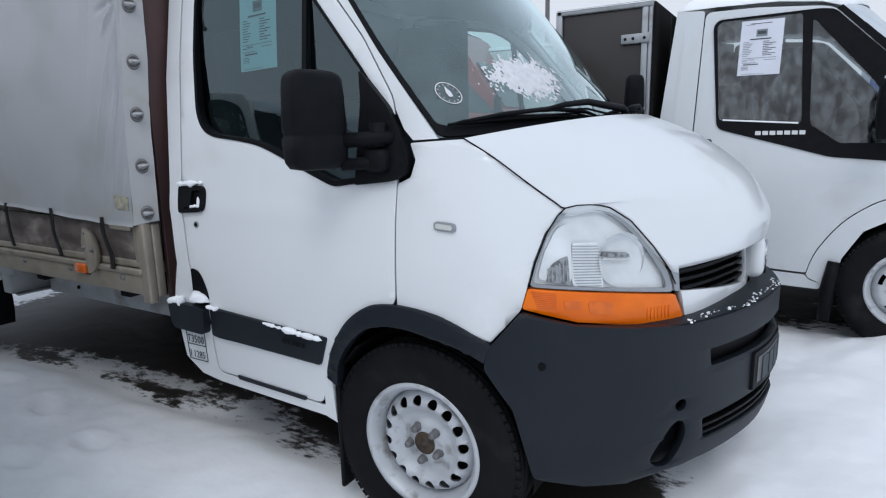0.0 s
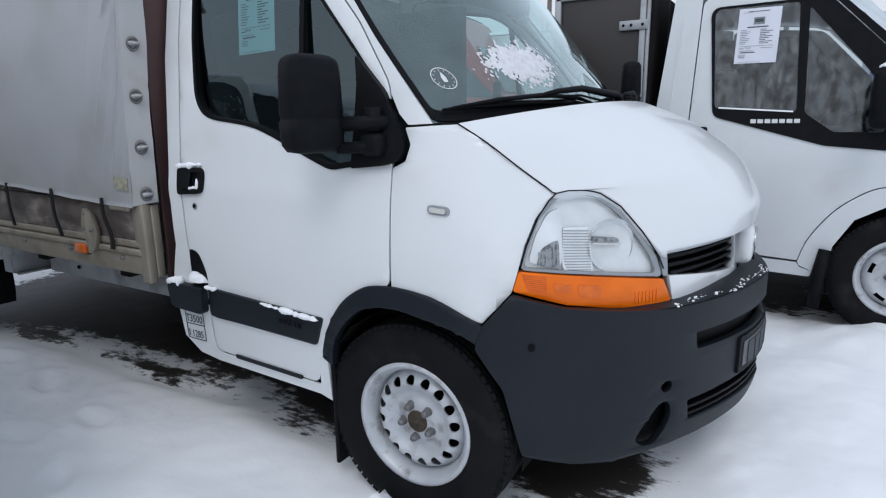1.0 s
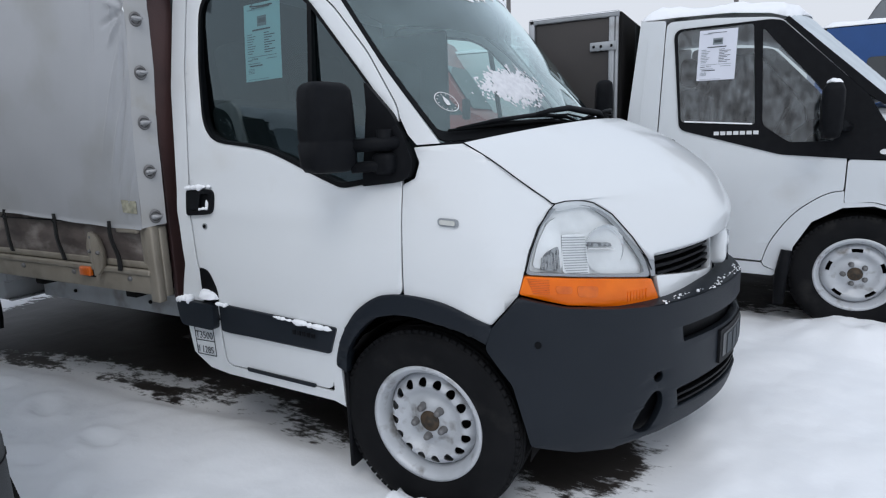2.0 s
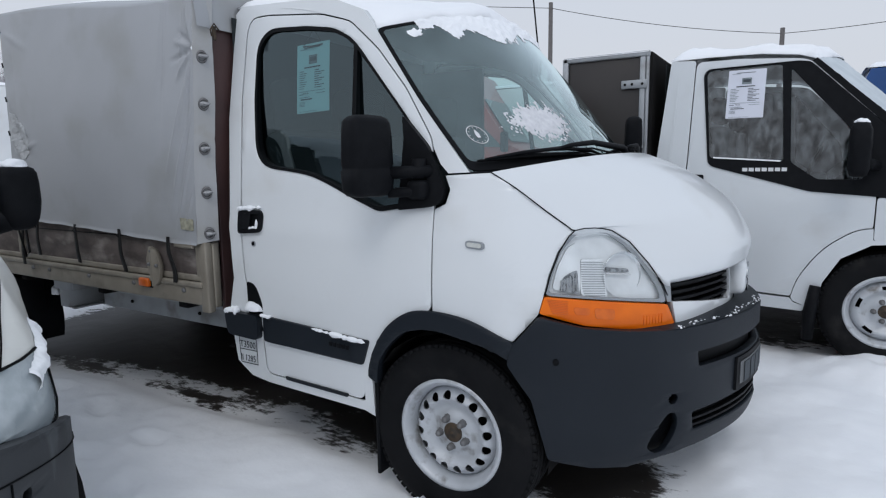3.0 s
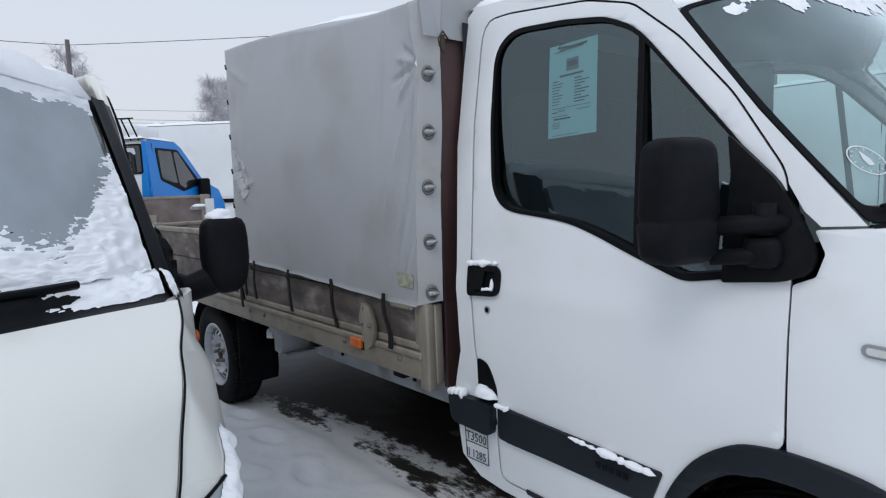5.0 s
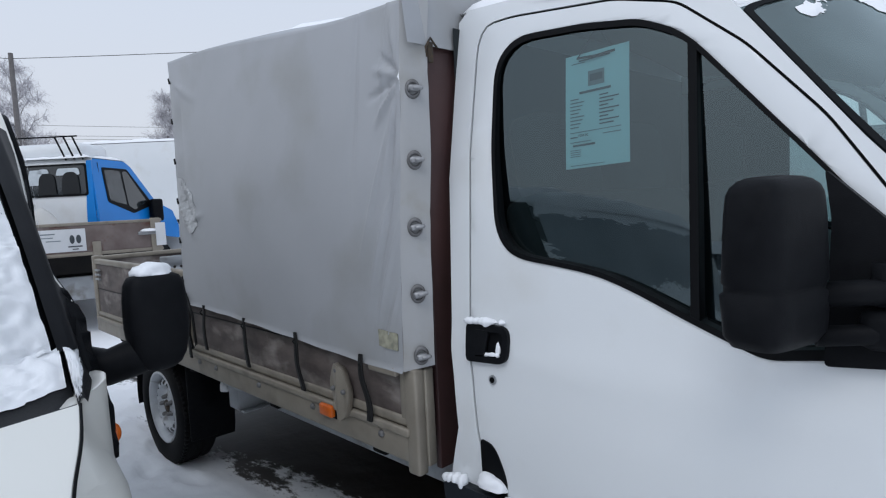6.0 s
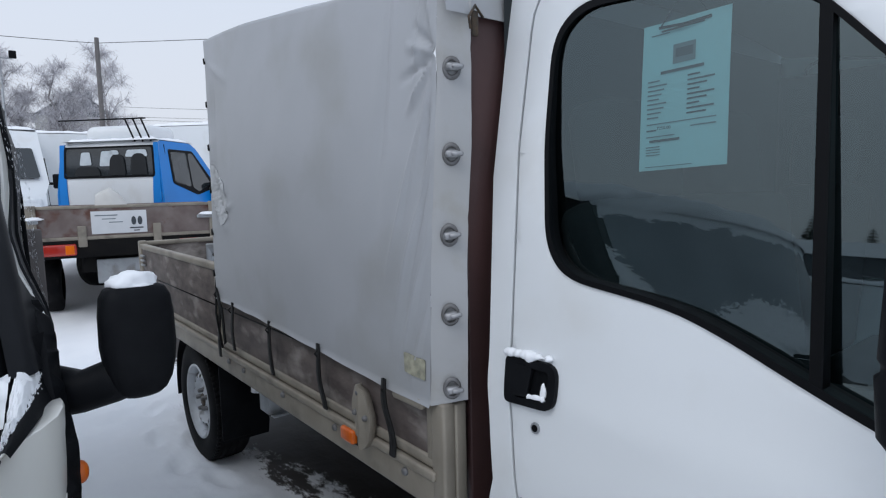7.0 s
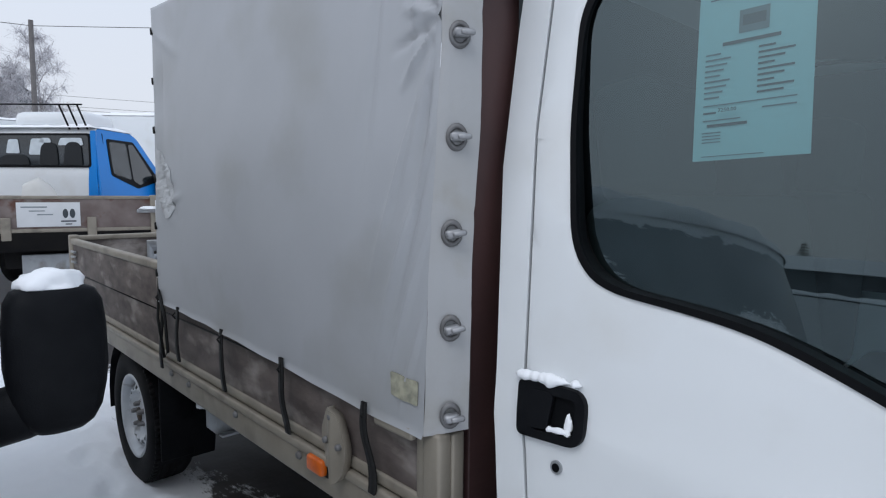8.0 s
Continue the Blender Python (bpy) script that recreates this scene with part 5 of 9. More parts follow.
def tarp_y(x, z):
    y = -0.022 + 0.055 * (z - 1.0) / 1.1 * (1 - 0.85 * step(-1.5, -2.9, x))
    for f in FOLDS:
        y += ridge(x, z, *f)
    y += 0.010 * noise.noise(Vector((x * 1.6, 0, z * 1.2))) + 0.003 * noise.noise(Vector((x * 6, 3, z * 5)))
    y += 0.012 * math.sin(math.pi * min(max((x + 2.885) / 1.63, 0), 1)) * math.sin(math.pi * min(max((z - 1.0) / 1.1, 0), 1)) * -1.0
    return y


NV = 100


def tarp_section(x, flip=False):
    row = []
    zb, zt = tarp_bottom(x), tarp_top(x)
    for t in np.linspace(0, 1, NV):
        z = zb + (zt - 0.02 - zb) * t
        row.append((x, tarp_y(x, z) - (0.006 if t == 0 else 0), z))
    y0 = row[-1][1]
    for t in np.linspace(0.08, 1, 14):
        y = y0 + (YC - y0) * t
        row.append((x, y, zt - 0.02 + 0.02 * min(t * 8, 1) + 0.16 * math.sin(t * math.pi / 2) + 0.006 * noise.noise(Vector((x * 3, y * 3, 0)))))
    if flip:
        row = [(p[0], W2 - p[1], p[2]) for p in row]
    return row


xs = list(np.linspace(-2.885, -1.60, 46)) + list(np.linspace(-1.592, -1.25, 48))
near_rows = [tarp_section(x) for x in xs]
strip("tarpaulin", near_rows, TARP, truck, "creased grey tarpaulin cover")
strip("tarpaulin_side", [tarp_section(x, True) for x in xs[::5]], TARP, truck)
tarp_end = []
for t in np.linspace(0, 1, 7):
    a = near_rows[0]
    tarp_end.append([(p[0] - 0.006 * math.sin(t * 3), p[1] + (YC - p[1]) * t * 1.0, p[2]) for p in a[:NV]])
strip("tarpaulin_back", tarp_end, TARP, truck)
strip("tarpaulin_back", [[(p[0], W2 - p[1], p[2]) for p in r] for r in tarp_end[::3]], TARP, truck)
# the hem with its eyelets, turned in round the corner post
hem_rows = []
for t in np.linspace(0, 1, 7):
    row = []
    for z in np.linspace(0.988, 2.075, 60):
        y0 = tarp_y(-1.25, z)
        row.append((-1.25 + (0.046 + 0.016 * (1.9 - z) / 0.9) * t + 0.004 * noise.noise(Vector((0, z * 4, 1))) * t, y0 + 0.070 * t ** 1.25 + 0.004 * noise.noise(Vector((t * 3, z * 7, 5))), z + 0.004 * t + (0.012 * t if z < 0.99 else 0)))
    hem_rows.append(row)
hem = strip("tarpaulin_hem", hem_rows, HEM, truck, "worn pale hem with eyelets")
for z0, off in ((1.810, 0.0), (1.606, 0.004), (1.412, 0.006), (1.218, 0.012), (1.036, 0.018)):
    m = Matrix.Translation((-1.226 + off, tarp_y(-1.25, z0) + 0.028 + 0.4 * off, z0)) @ Matrix.Rotation(radians(58), 4, "Z")
    bm = bmesh.new()
    lathe(bm, [(0.013, 0.003), (0.015, 0.007), (0.020, 0.007), (0.023, 0.0)], 18, (0, 0, 0))
    for v in bm.verts:
        v.co.z *= 1.25
    bmesh.ops.transform(bm, matrix=m, verts=bm.verts[:])
    e = part("eyelet", bm, BOLT, hem, "oval metal eyelet with a turn catch")
    bm = bmesh.new()
    add_box(bm, (-0.016, -0.026, -0.009), (0.016, -0.002, 0.009), 0.006)
    add_box(bm, (-0.004, -0.032, -0.006), (0.026, -0.018, 0.006), 0.005)
    bmesh.ops.transform(bm, matrix=m @ Matrix.Rotation(radians(random.uniform(-18, 6)), 4, "Y"), verts=bm.verts[:])
    part("turn_catch", bm, CATCH, e)
# the tarpaulin's front flap above the cab, and its latch
flap = []
for t in np.linspace(0, 1, 12):
    y = 0.02 + (W2 - 0.04) * t
    flap.append([(-1.206 + 0.006 * math.sin(t * 9) * s - 0.02 * s, y, 1.935 + (0.15 + 0.16 * math.sin(math.pi * t)) * s) for s in np.linspace(0, 1, 5)])
strip("tarpaulin_front", flap, TARP, truck)
latch = box("latch", (-1.206, 0.095, 1.885), (-1.196, 0.112, 1.945), RUST, truck, 0.004, label="dark brass toggle latch")
tube("latch_wire", [(-1.196, 0.085, 1.90), (-1.19, 0.075, 1.925), (-1.195, 0.10, 1.955), (-1.195, 0.125, 1.93)], 0.0035, RUST, latch, 6)
sheet("maker_label", rounded([(-1.355, 1.105), (-1.268, 1.10), (-1.268, 1.048), (-1.355, 1.053)], 0.004), lambda u, v, d=0.0: (u, tarp_y(u, v) - 0.004 + d, v), mat("faded_label", (0.42, 0.40, 0.30), 0.6, color2=(0.22, 0.22, 0.17), scale=40.0, amount=0.3), truck, [], 0.002, 0.02, "small faded yellow label on the tarpaulin")
sheet("tape_patch", rounded([(-2.865, 1.66), (-2.80, 1.645), (-2.755, 1.60), (-2.70, 1.575), (-2.665, 1.50), (-2.675, 1.42), (-2.72, 1.385), (-2.79, 1.41), (-2.835, 1.45), (-2.868, 1.50)], 0.015), lambda u, v, d=0.0: (u, tarp_y(u, v) - 0.004 - 0.006 * noise.noise(Vector((u * 22, v * 17, 2.0))) - 0.003 * noise.noise(Vector((u * 55, v * 49, 6.0))) + d, v), TAPE, truck, [], 0.002, 0.02, "crumpled tape patch on the tarpaulin")
# side lacing at the back corner
for z0 in np.linspace(1.15, 2.1, 6):
    tube("lacing", [(-2.875, tarp_y(-2.88, z0) - 0.004, z0), (-2.89, tarp_y(-2.88, z0) - 0.002, z0 + 0.02), (-2.89, 0.06, z0 + 0.05)], 0.006, STRAP, truck, 5)

# chassis rail, tool box, mudguards
beam = box("side_beam", (-2.5, 0.22, 0.52), (-1.10, 0.27, 0.63), SILVER, truck, 0.008, label="galvanised chassis beam")
box("beam_flange", (-2.5, 0.20, 0.62), (-1.10, 0.28, 0.64), SILVER, beam, 0.004)
for x0 in (-2.2, -1.6):
    bm = bmesh.new()
    lathe(bm, [(0.0, 0.008), (0.009, 0.008), (0.01, 0.0)], 8, (x0, 0.22, 0.575))
    part("beam_bolt", bm, DARK, beam)
chest = box("tool_box", (-2.80, 0.12, 0.50), (-2.69, 0.44, 0.615), SILVER, truck, 0.006, label="grey steel step box under the bed")
box("tool_box_lid", (-2.84, 0.11, 0.61), (-2.63, 0.44, 0.70), SILVER, chest, 0.008)
box("tool_box_flange", (-2.692, 0.13, 0.494), (-2.655, 0.45, 0.504), SILVER, chest, 0.002)
for y0, y1, yf in ((0.05, 0.30, 0.20), (W2 - 0.30, W2 - 0.05, W2 - 0.10)):
    arc = [(-3.578 + 0.43 * math.cos(a), 0.345 + 0.40 * math.sin(a)) for a in np.linspace(radians(-18), radians(190), 22)]
    rows = [[(x, y0, z), (x, y1, z)] for x, z in arc] + [[(x, y1, z + 0.012), (x, y0, z + 0.012)] for x, z in reversed(arc)]
    strip("mudguard", rows, PLASTIC, truck, "black plastic rear mudguard")
    box("mudflap", (-3.17, y0, 0.24), (-3.155, yf, 0.66), PLASTIC, truck, 0.006, label="black rubber mudflap")
box("rear_bearer", (-3.9, 0.3, 0.60), (-1.3, 0.42, 0.78), DARK, truck, 0.01)
for x0 in (-4.2, -3.05, -2.2, -1.5):
    box("cross_bearer", (x0, 0.03, 0.66), (x0 + 0.07, W2 - 0.03, 0.78), DARK, truck, 0.008)

# weight markings and the hanging price sheet
decal = sheet("weight_decal", rounded([(-1.085, 0.577), (-0.975, 0.580), (-0.987, 0.447), (-1.095, 0.447)], 0.003), raised(skin, 0.0008), PAINT, truck, [], 0.0, 0.05, "stencilled weight markings")
for a, b in (((-1.085, 0.577), (-0.975, 0.58)), ((-0.975, 0.58), (-0.987, 0.447)), ((-0.987, 0.447), (-1.095, 0.447)), ((-1.095, 0.447), (-1.085, 0.577)), ((-1.09, 0.513), (-0.981, 0.514))):
    tube("decal_line", [Vector(skin(*a, -0.003)), Vector(skin(*b, -0.003))], 0.0018, INK, decal, 4)
for text, x0, z0 in (("T3500", -1.081, 0.525), ("II 1285", -1.088, 0.460)):
    words("decal_text", text, 0.044 if text[0] == "T" else 0.042, pose(x0, skin(x0, z0 + 0.045)[1] - 0.004, z0, 90, 0, 0) @ Matrix.Diagonal((0.88 if text[0] == "T" else 0.84, 1, 1, 1)), INK, decal)


def price_sheet(name, m, material, wide, high, label):
    """A printed sheet of paper: a slightly curled page with lines that cannot be read."""
    t = thing(name, label, "paper sheet", at=m.translation)
    bm = bmesh.new()
    f = lambda u, v, d=0.0: m @ Vector((u, -0.004 * math.sin(u / wide * 3.1) + 0.006 * (v / high) ** 2 + d, v))
    page = sheet("page", [(-wide / 2, -high), (wide / 2, -high), (wide / 2, 0), (-wide / 2, 0)], f, material, t, [], 0.0006, 0.03)
    def bar(u, v, w, h, mt=INK):
        sheet("printed_line", [(u, v - h), (u + w, v - h), (u + w, v), (u, v)], lambda a, b, d=0.0: f(a, b, d - 0.0012), mt, page, [], 0.0, 0)
    bar(-wide * 0.28, -high * 0.055, wide * 0.5, high * 0.012)
    bar(-wide * 0.40, -high * 0.075, wide * 0.22, high * 0.008, GREYINK)
    bar(-wide * 0.13, -high * 0.17, wide * 0.26, high * 0.13, GREYINK)
    bar(-wide * 0.10, -high * 0.20, wide * 0.20, high * 0.06, INK)
    bar(-wide * 0.27, -high * 0.335, wide * 0.50, high * 0.020)
    for k in range(9):
        v = -high * (0.39 + 0.031 * k)
        bar(-wide * 0.42, v, wide * (0.14 + 0.09 * ((k * 7) % 4) / 3), high * 0.010, GREYINK)
        bar(wide * 0.05, v, wide * (0.14 + 0.16 * ((k * 5) % 3) / 2), high * 0.011, INK)
    bar(-wide * 0.42, -high * 0.685, wide * 0.80, high * 0.007, GREYINK)
    bar(-wide * 0.42, -high * 0.725, wide * 0.12, high * 0.010)
    bar(wide * 0.10, -high * 0.725, wide * 0.28, high * 0.008, GREYINK)
    words("printed_price", "7250.00", high * 0.030, m @ pose(-wide * 0.27, -0.004, -high * 0.737, 90, 0, 0), INK, page)
    bar(-wide * 0.42, -high * 0.77, wide * 0.34, high * 0.007, GREYINK)
    bar(-wide * 0.38, -high * 0.795, wide * 0.36, high * 0.016)
    for k in range(4):
        bar(-wide * 0.42, -high * (0.84 + 0.018 * k), wide * 0.17, high * 0.006, GREYINK)
    bar(-wide * 0.42, -high * 0.975, wide * 0.55, high * 0.005, GREYINK)
    return t


tl, br = Vector((-0.823, 0.214, 1.836)), Vector((-0.630, 0.171, 1.542))
lean = math.atan2(tl.y - br.y, tl.z - br.z)
pm = Matrix.Translation((-0.730, 0.222, 1.840)) @ Matrix.Rotation(-lean, 4, "X") @ Matrix.Rotation(radians(-3.0), 4, "Y") @ Matrix.Rotation(radians(6.0), 4, "Z")
sheet_ob = price_sheet("price_sheet", pm, PAPER, 0.172, 0.290, "pale blue printed price sheet hanging inside a truck window")
tube("string", [pm @ Vector((-0.05, -0.002, -0.012)), pm @ Vector((0.0, 0.0, 0.06)), pm @ Vector((0.05, -0.002, -0.012))], 0.0012, SEAL, sheet_ob, 4, "thin black hanging string")
tube("sheet_clip", [pm @ Vector((-0.05, -0.004, -0.012)), pm @ Vector((0.0, -0.006, -0.016)), pm @ Vector((0.05, -0.004, -0.012))], 0.003, SEAL, sheet_ob, 5)
# parking disc sticker behind the windscreen
c = np.array((0.018, 0.251, 1.418))
disc = thing("parking_disc", "round clock-face parking disc stuck on a windscreen", "parking disc", at=c)
best = min(((np.linalg.norm(np.array(screen(u, v)) - c), u, v) for u in np.linspace(-1, -0.5, 51) for v in np.linspace(0.02, 0.6, 59)))
su, sv = best[1], best[2]
def disc_surf(u, v, d=0.0):
    return screen(su + u / 0.95, sv + v / 0.86 * 1.25, d - 0.003)
sheet("disc_ring", ring(0, 0, 0.0375, n=28), disc_surf, WHITE, disc, [ring(0, 0, 0.0348, n=28)], 0.0, 0)
for k in range(12):
    a = 2 * math.pi * k / 12
    tube("disc_mark", [disc_surf(0.0265 * math.cos(a), 0.0265 * math.sin(a)), disc_surf(0.031 * math.cos(a), 0.031 * math.sin(a))], 0.0012, WHITE, disc, 4)
sheet("disc_pointer", [(-0.006, -0.012), (0.007, -0.012), (0.009, 0.004), (0.001, 0.024), (-0.007, 0.004)], disc_surf, WHITE, disc, [], 0.0, 0)


# ---- snow lying on the truck ----
roof_grid = [[roof_pt(a, b, 0.0) for a in np.linspace(-0.985, 0.985, 46)] for b in np.linspace(0.012, 1.02, 34)]
lump("roof_snow", roof_grid, SNOW, "thick soft snow on a truck cab roof", 0.058, rough=0.009, seed=2.0)


def scatter_patch(name, inside, fmap, nu, nv, u0, u1, v0, v1, material, label, lift=0.008, seed=0.0):
    """A thin ragged crust of snow on a surface: cells of the grid where inside(u, v) > 0."""
    bm = bmesh.new()
    us_, vs_ = np.linspace(u0, u1, nu), np.linspace(v0, v1, nv)
    verts = {}
    def vert(i, j):
        if (i, j) not in verts:
            u, v = us_[i], vs_[j]
            near = [inside((us_[a] + us_[a + 1]) / 2, (vs_[b] + vs_[b + 1]) / 2) > 0 for a in (i - 1, i) for b in (j - 1, j) if 0 <= a < nu - 1 and 0 <= b < nv - 1]
            if not all(near):
                # slide a rim corner onto the edge of the patch
                du, dv = us_[1] - us_[0], vs_[1] - vs_[0]
                f0 = inside(u, v)
                gu, gv = (inside(u + du * 0.5, v) - inside(u - du * 0.5, v)), (inside(u, v + dv * 0.5) - inside(u, v - dv * 0.5))
                m = gu * gu + gv * gv
                if m > 1e-12:
                    u = min(max(u - du * min(max(f0 * gu / m, -0.6), 0.6), u0), u1)
                    v = min(max(v - dv * min(max(f0 * gv / m, -0.6), 0.6), v0), v1)
            k = min(max(inside(u, v), 0.0) * 4.0, 1.0)
            p = Vector(fmap(u, v, 0.0))
            q = Vector(fmap(u, v, -1.0)) - p
            verts[(i, j)] = bm.verts.new(p + q * (0.0015 + lift * k * (0.7 + 0.6 * noise.noise(p * 30 + Vector((seed, 0, 0))))))
        return verts[(i, j)]
    for i in range(nu - 1):
        for j in range(nv - 1):
            if inside((us_[i] + us_[i + 1]) / 2, (vs_[j] + vs_[j + 1]) / 2) > 0:
                bm.faces.new((vert(i, j), vert(i + 1, j), vert(i + 1, j + 1), vert(i, j + 1)))
    bmesh.ops.recalc_face_normals(bm, faces=bm.faces[:])
    return tagged(finish(name, bm, material), label, "snow", kind="stuff")


def screen_n(u, v, d=0.0):
    p = screen(u, v)
    return (p[0] - 0.75 * d, p[1], p[2] - 0.66 * d)


def frac(u, v, k=1.0, s=0.0):
    p = Vector((u * 9 * k + s, v * 9 * k, s))
    return noise.noise(p) * 0.5 + noise.noise(p * 2.7) * 0.3 + noise.noise(p * 7.0) * 0.25


scatter_patch("windscreen_snow", lambda u, v: (v - 0.985) * 4.2 + 0.70 * math.exp(-((u + 0.40) / 0.34) ** 2) + 0.42 * math.exp(-((u - 0.22) / 0.28) ** 2) + 0.04 + 0.34 * frac(u, v * 0.7, 1.3, 3.0) + 0.22 * noise.noise(Vector((u * 9.0, v * 3, 1))) - 2.2 * step(-0.80, -0.90, u), screen_n, 260, 100, -0.98, 0.98, 0.66, 1.0, SNOW, "ragged snow sliding down from the top of a windscreen", 0.014)
scatter_patch("windscreen_snow", lambda u, v: 0.46 - math.hypot((u + 0.50) / 0.38, (v - 0.31) / 0.20) + 0.42 * frac(u, v, 3.0, 8.0) + 0.22 * noise.noise(Vector((u * 90, v * 60, 2))), screen_n, 230, 150, -0.85, 0.0, 0.12, 0.62, CRUST, "crusted patch of snow on a windscreen", 0.004)
scatter_patch("windscreen_snow", lambda u, v: 0.5 - math.hypot((u - 0.62) / 0.40, (v - 0.08 - 0.05 * u) / 0.13) + 0.5 * frac(u, v, 1.8, 5.0), screen_n, 110, 60, 0.15, 0.98, 0.03, 0.34, SNOW, "snow in the lower corner of a windscreen", 0.02)
scatter_patch("windscreen_snow", lambda u, v: 0.4 - math.hypot((u + 0.84) / 0.10, (v - 0.90) / 0.07) + 0.5 * frac(u, v, 2.0, 2.0), screen_n, 50, 40, -0.96, -0.68, 0.8, 0.99, SNOW, "small patch of snow at a windscreen corner", 0.008)


def dab(name, centre, size, label, seed, mtl=SNOW):
    """A small heap of snow on a ledge."""
    bm = bmesh.new()
    bmesh.ops.create_icosphere(bm, subdivisions=3, radius=1.0)
    for v in bm.verts:
        p = v.co.copy()
        k = 1 + 0.30 * noise.noise(p * 1.6 + Vector((seed, 0, 0))) + 0.14 * noise.noise(p * 4.5 + Vector((0, seed, 0)))
        z = p.z * size[2] * k
        v.co = Vector((p.x * size[0] * k, p.y * size[1] * k, z if z > 0 else z * 0.25)) + Vector(centre)
    return tagged(finish(name, bm, mtl), label, "snow", kind="stuff")


def ledge(name, a, b, wide, high, label, seed, cuts=48):
    """A ragged roll of snow along a ledge from a to b."""
    a, b = Vector(a), Vector(b)
    bm = bmesh.new()
    rows = []
    for i in range(cuts):
        t = i / (cuts - 1)
        c = a.lerp(b, t)
        k = min(1.0, 9 * t + 0.2, 9 * (1 - t) + 0.2) * (0.78 + 0.55 * noise.noise(c * 22 + Vector((seed, 0, 0))) + 0.40 * noise.noise(c * 75 + Vector((0, seed, 0))))
        k = max(k, 0.08)
        droop = 0.7 + 0.9 * max(noise.noise(c * 40 + Vector((seed, 5, 0))), -0.6)
        rows.append([bm.verts.new(c + Vector((0.003 * noise.noise(c * 60 + Vector((s, seed, 1))), -wide * math.copysign(abs(math.cos(s)) ** 0.7, math.cos(s)) * k, high * k * (math.sin(s) if math.sin(s) > 0 else droop * math.sin(s))))) for s in np.linspace(0, 2 * math.pi, 9)[:-1]])
    for r0, r1 in zip(rows, rows[1:]):
        for j in range(8):
            bm.faces.new((r0[j], r0[(j + 1) % 8], r1[(j + 1) % 8], r1[j]))
    bm.faces.new(rows[0])
    bm.faces.new(rows[-1])
    bmesh.ops.recalc_face_normals(bm, faces=bm.faces[:])
    return tagged(finish(name, bm, SNOW), label, "snow", kind="stuff")


y_at = lambda s, z: skin(s, z)[1]
ledge("handle_snow", (-1.075, y_at(-1, 1.14) - 0.008, 1.147), (-0.93, y_at(-0.93, 1.15) - 0.008, 1.155), 0.014, 0.014, "snow on a door handle", 1.0)
ledge("handle_snow", (-0.988, y_at(-0.98, 1.065) - 0.009, 1.0665), (-0.936, y_at(-0.94, 1.07) - 0.009, 1.070), 0.006, 0.007, "snow caught in a door handle", 3.0)
dab("handle_snow", (-0.944, y_at(-0.944, 1.08) - 0.007, 1.078), (0.008, 0.005, 0.024), "snow caught in a door handle", 4.0)
ledge("strip_snow", (-0.62, y_at(-0.6, 0.66) - 0.016, 0.672), (-0.345, y_at(-0.35, 0.66) - 0.016, 0.652), 0.016, 0.014, "snow on a rubbing strip", 2.0, 80)
ledge("strip_snow", (-0.92, y_at(-0.9, 0.68) - 0.014, 0.692), (-0.86, y_at(-0.86, 0.68) - 0.014, 0.688), 0.014, 0.010, "snow on a rubbing strip", 5.0, 24)
ledge("step_snow", (-1.145, y_at(-1.1, 0.69) - 0.02, 0.69), (-1.05, y_at(-1.05, 0.69) - 0.02, 0.70), 0.02, 0.022, "snow on a sill end", 7.0, 30)
dab("step_snow", (-0.965, y_at(-0.96, 0.7) - 0.01, 0.712), (0.05, 0.024, 0.035), "heap of snow in a sill recess", 9.0)
rnd = random.Random(8)
bm = bmesh.new()
for k in range(90):
    s0 = 0.88 + 0.72 * rnd.random()
    p = nose(s0, 0.76, 0.012 + 0.022 * rnd.random() + 0.012 * math.sin(s0 * 20))
    r = rnd.uniform(0.0012, 0.0052) * (1.25 if rnd.random() < 0.3 else 0.8)
    for v in bmesh.ops.create_icosphere(bm, subdivisions=1, radius=1.0)["verts"]:
        v.co = Vector((v.co.x * r * rnd.uniform(0.7, 1.2), v.co.y * r * rnd.uniform(0.9, 1.8), v.co.z * r * 0.6)) + Vector((p[0], p[1], 0.7575))
tagged(finish("bumper_snow", bm, SNOW), "fine crumbs of snow on a bumper shelf", "snow", kind="stuff")
dab("step_snow", (-2.86, 0.135, 0.575), (0.03, 0.03, 0.05), "clod of snow on a steel box", 77.0)
dab("bed_snow", (-4.20, 0.42, 0.80), (0.13, 0.20, 0.20), "heap of snow in the corner of a truck bed", 78.0)
lump("wheel_snow", [[(0.06 + 0.17 * a, -0.06 + 0.10 * b, slope(0) + 0.02) for b in np.linspace(-1, 1, 14)] for a in np.linspace(-1, 1, 20)], SNOW, "small heap of snow against a tyre", 0.095, rough=0.03, seed=4.0)
lump("bed_snow", [[(x, y, 0.82) for y in np.linspace(0.05, 1.3, 14)] for x in np.linspace(-4.3, -2.9, 14)], SNOW, "snow lying in an open truck bed", 0.16, rough=0.02, seed=6.0)
lump("tarp_snow", [[tuple(near_rows[i][j]) for j in range(NV + 2, NV + 13)] for i in range(0, len(xs), 3)], SNOW, "snow on a tarpaulin roof", 0.03, seed=8.0)


# ---- the white van-based truck parked beyond ----
second = thing("box_truck", "white truck with misted windows and a tall black locker", "truck", at=(0, 3.3, 0.13))
TY = 2.30
TC = TY + 0.98


def tside(x, z, d=0.0):
    """Its near side: upright below the waist, leaning in above, rounded at the nose."""
    i = 0.16 * max(z - 1.05, 0) + 0.02 * ((z - 0.9) / 0.5) ** 2 * (1 if z < 0.9 else 0)
    return (x, TY + i + 0.35 * max(x - 1.75, 0) ** 2 + d, z)


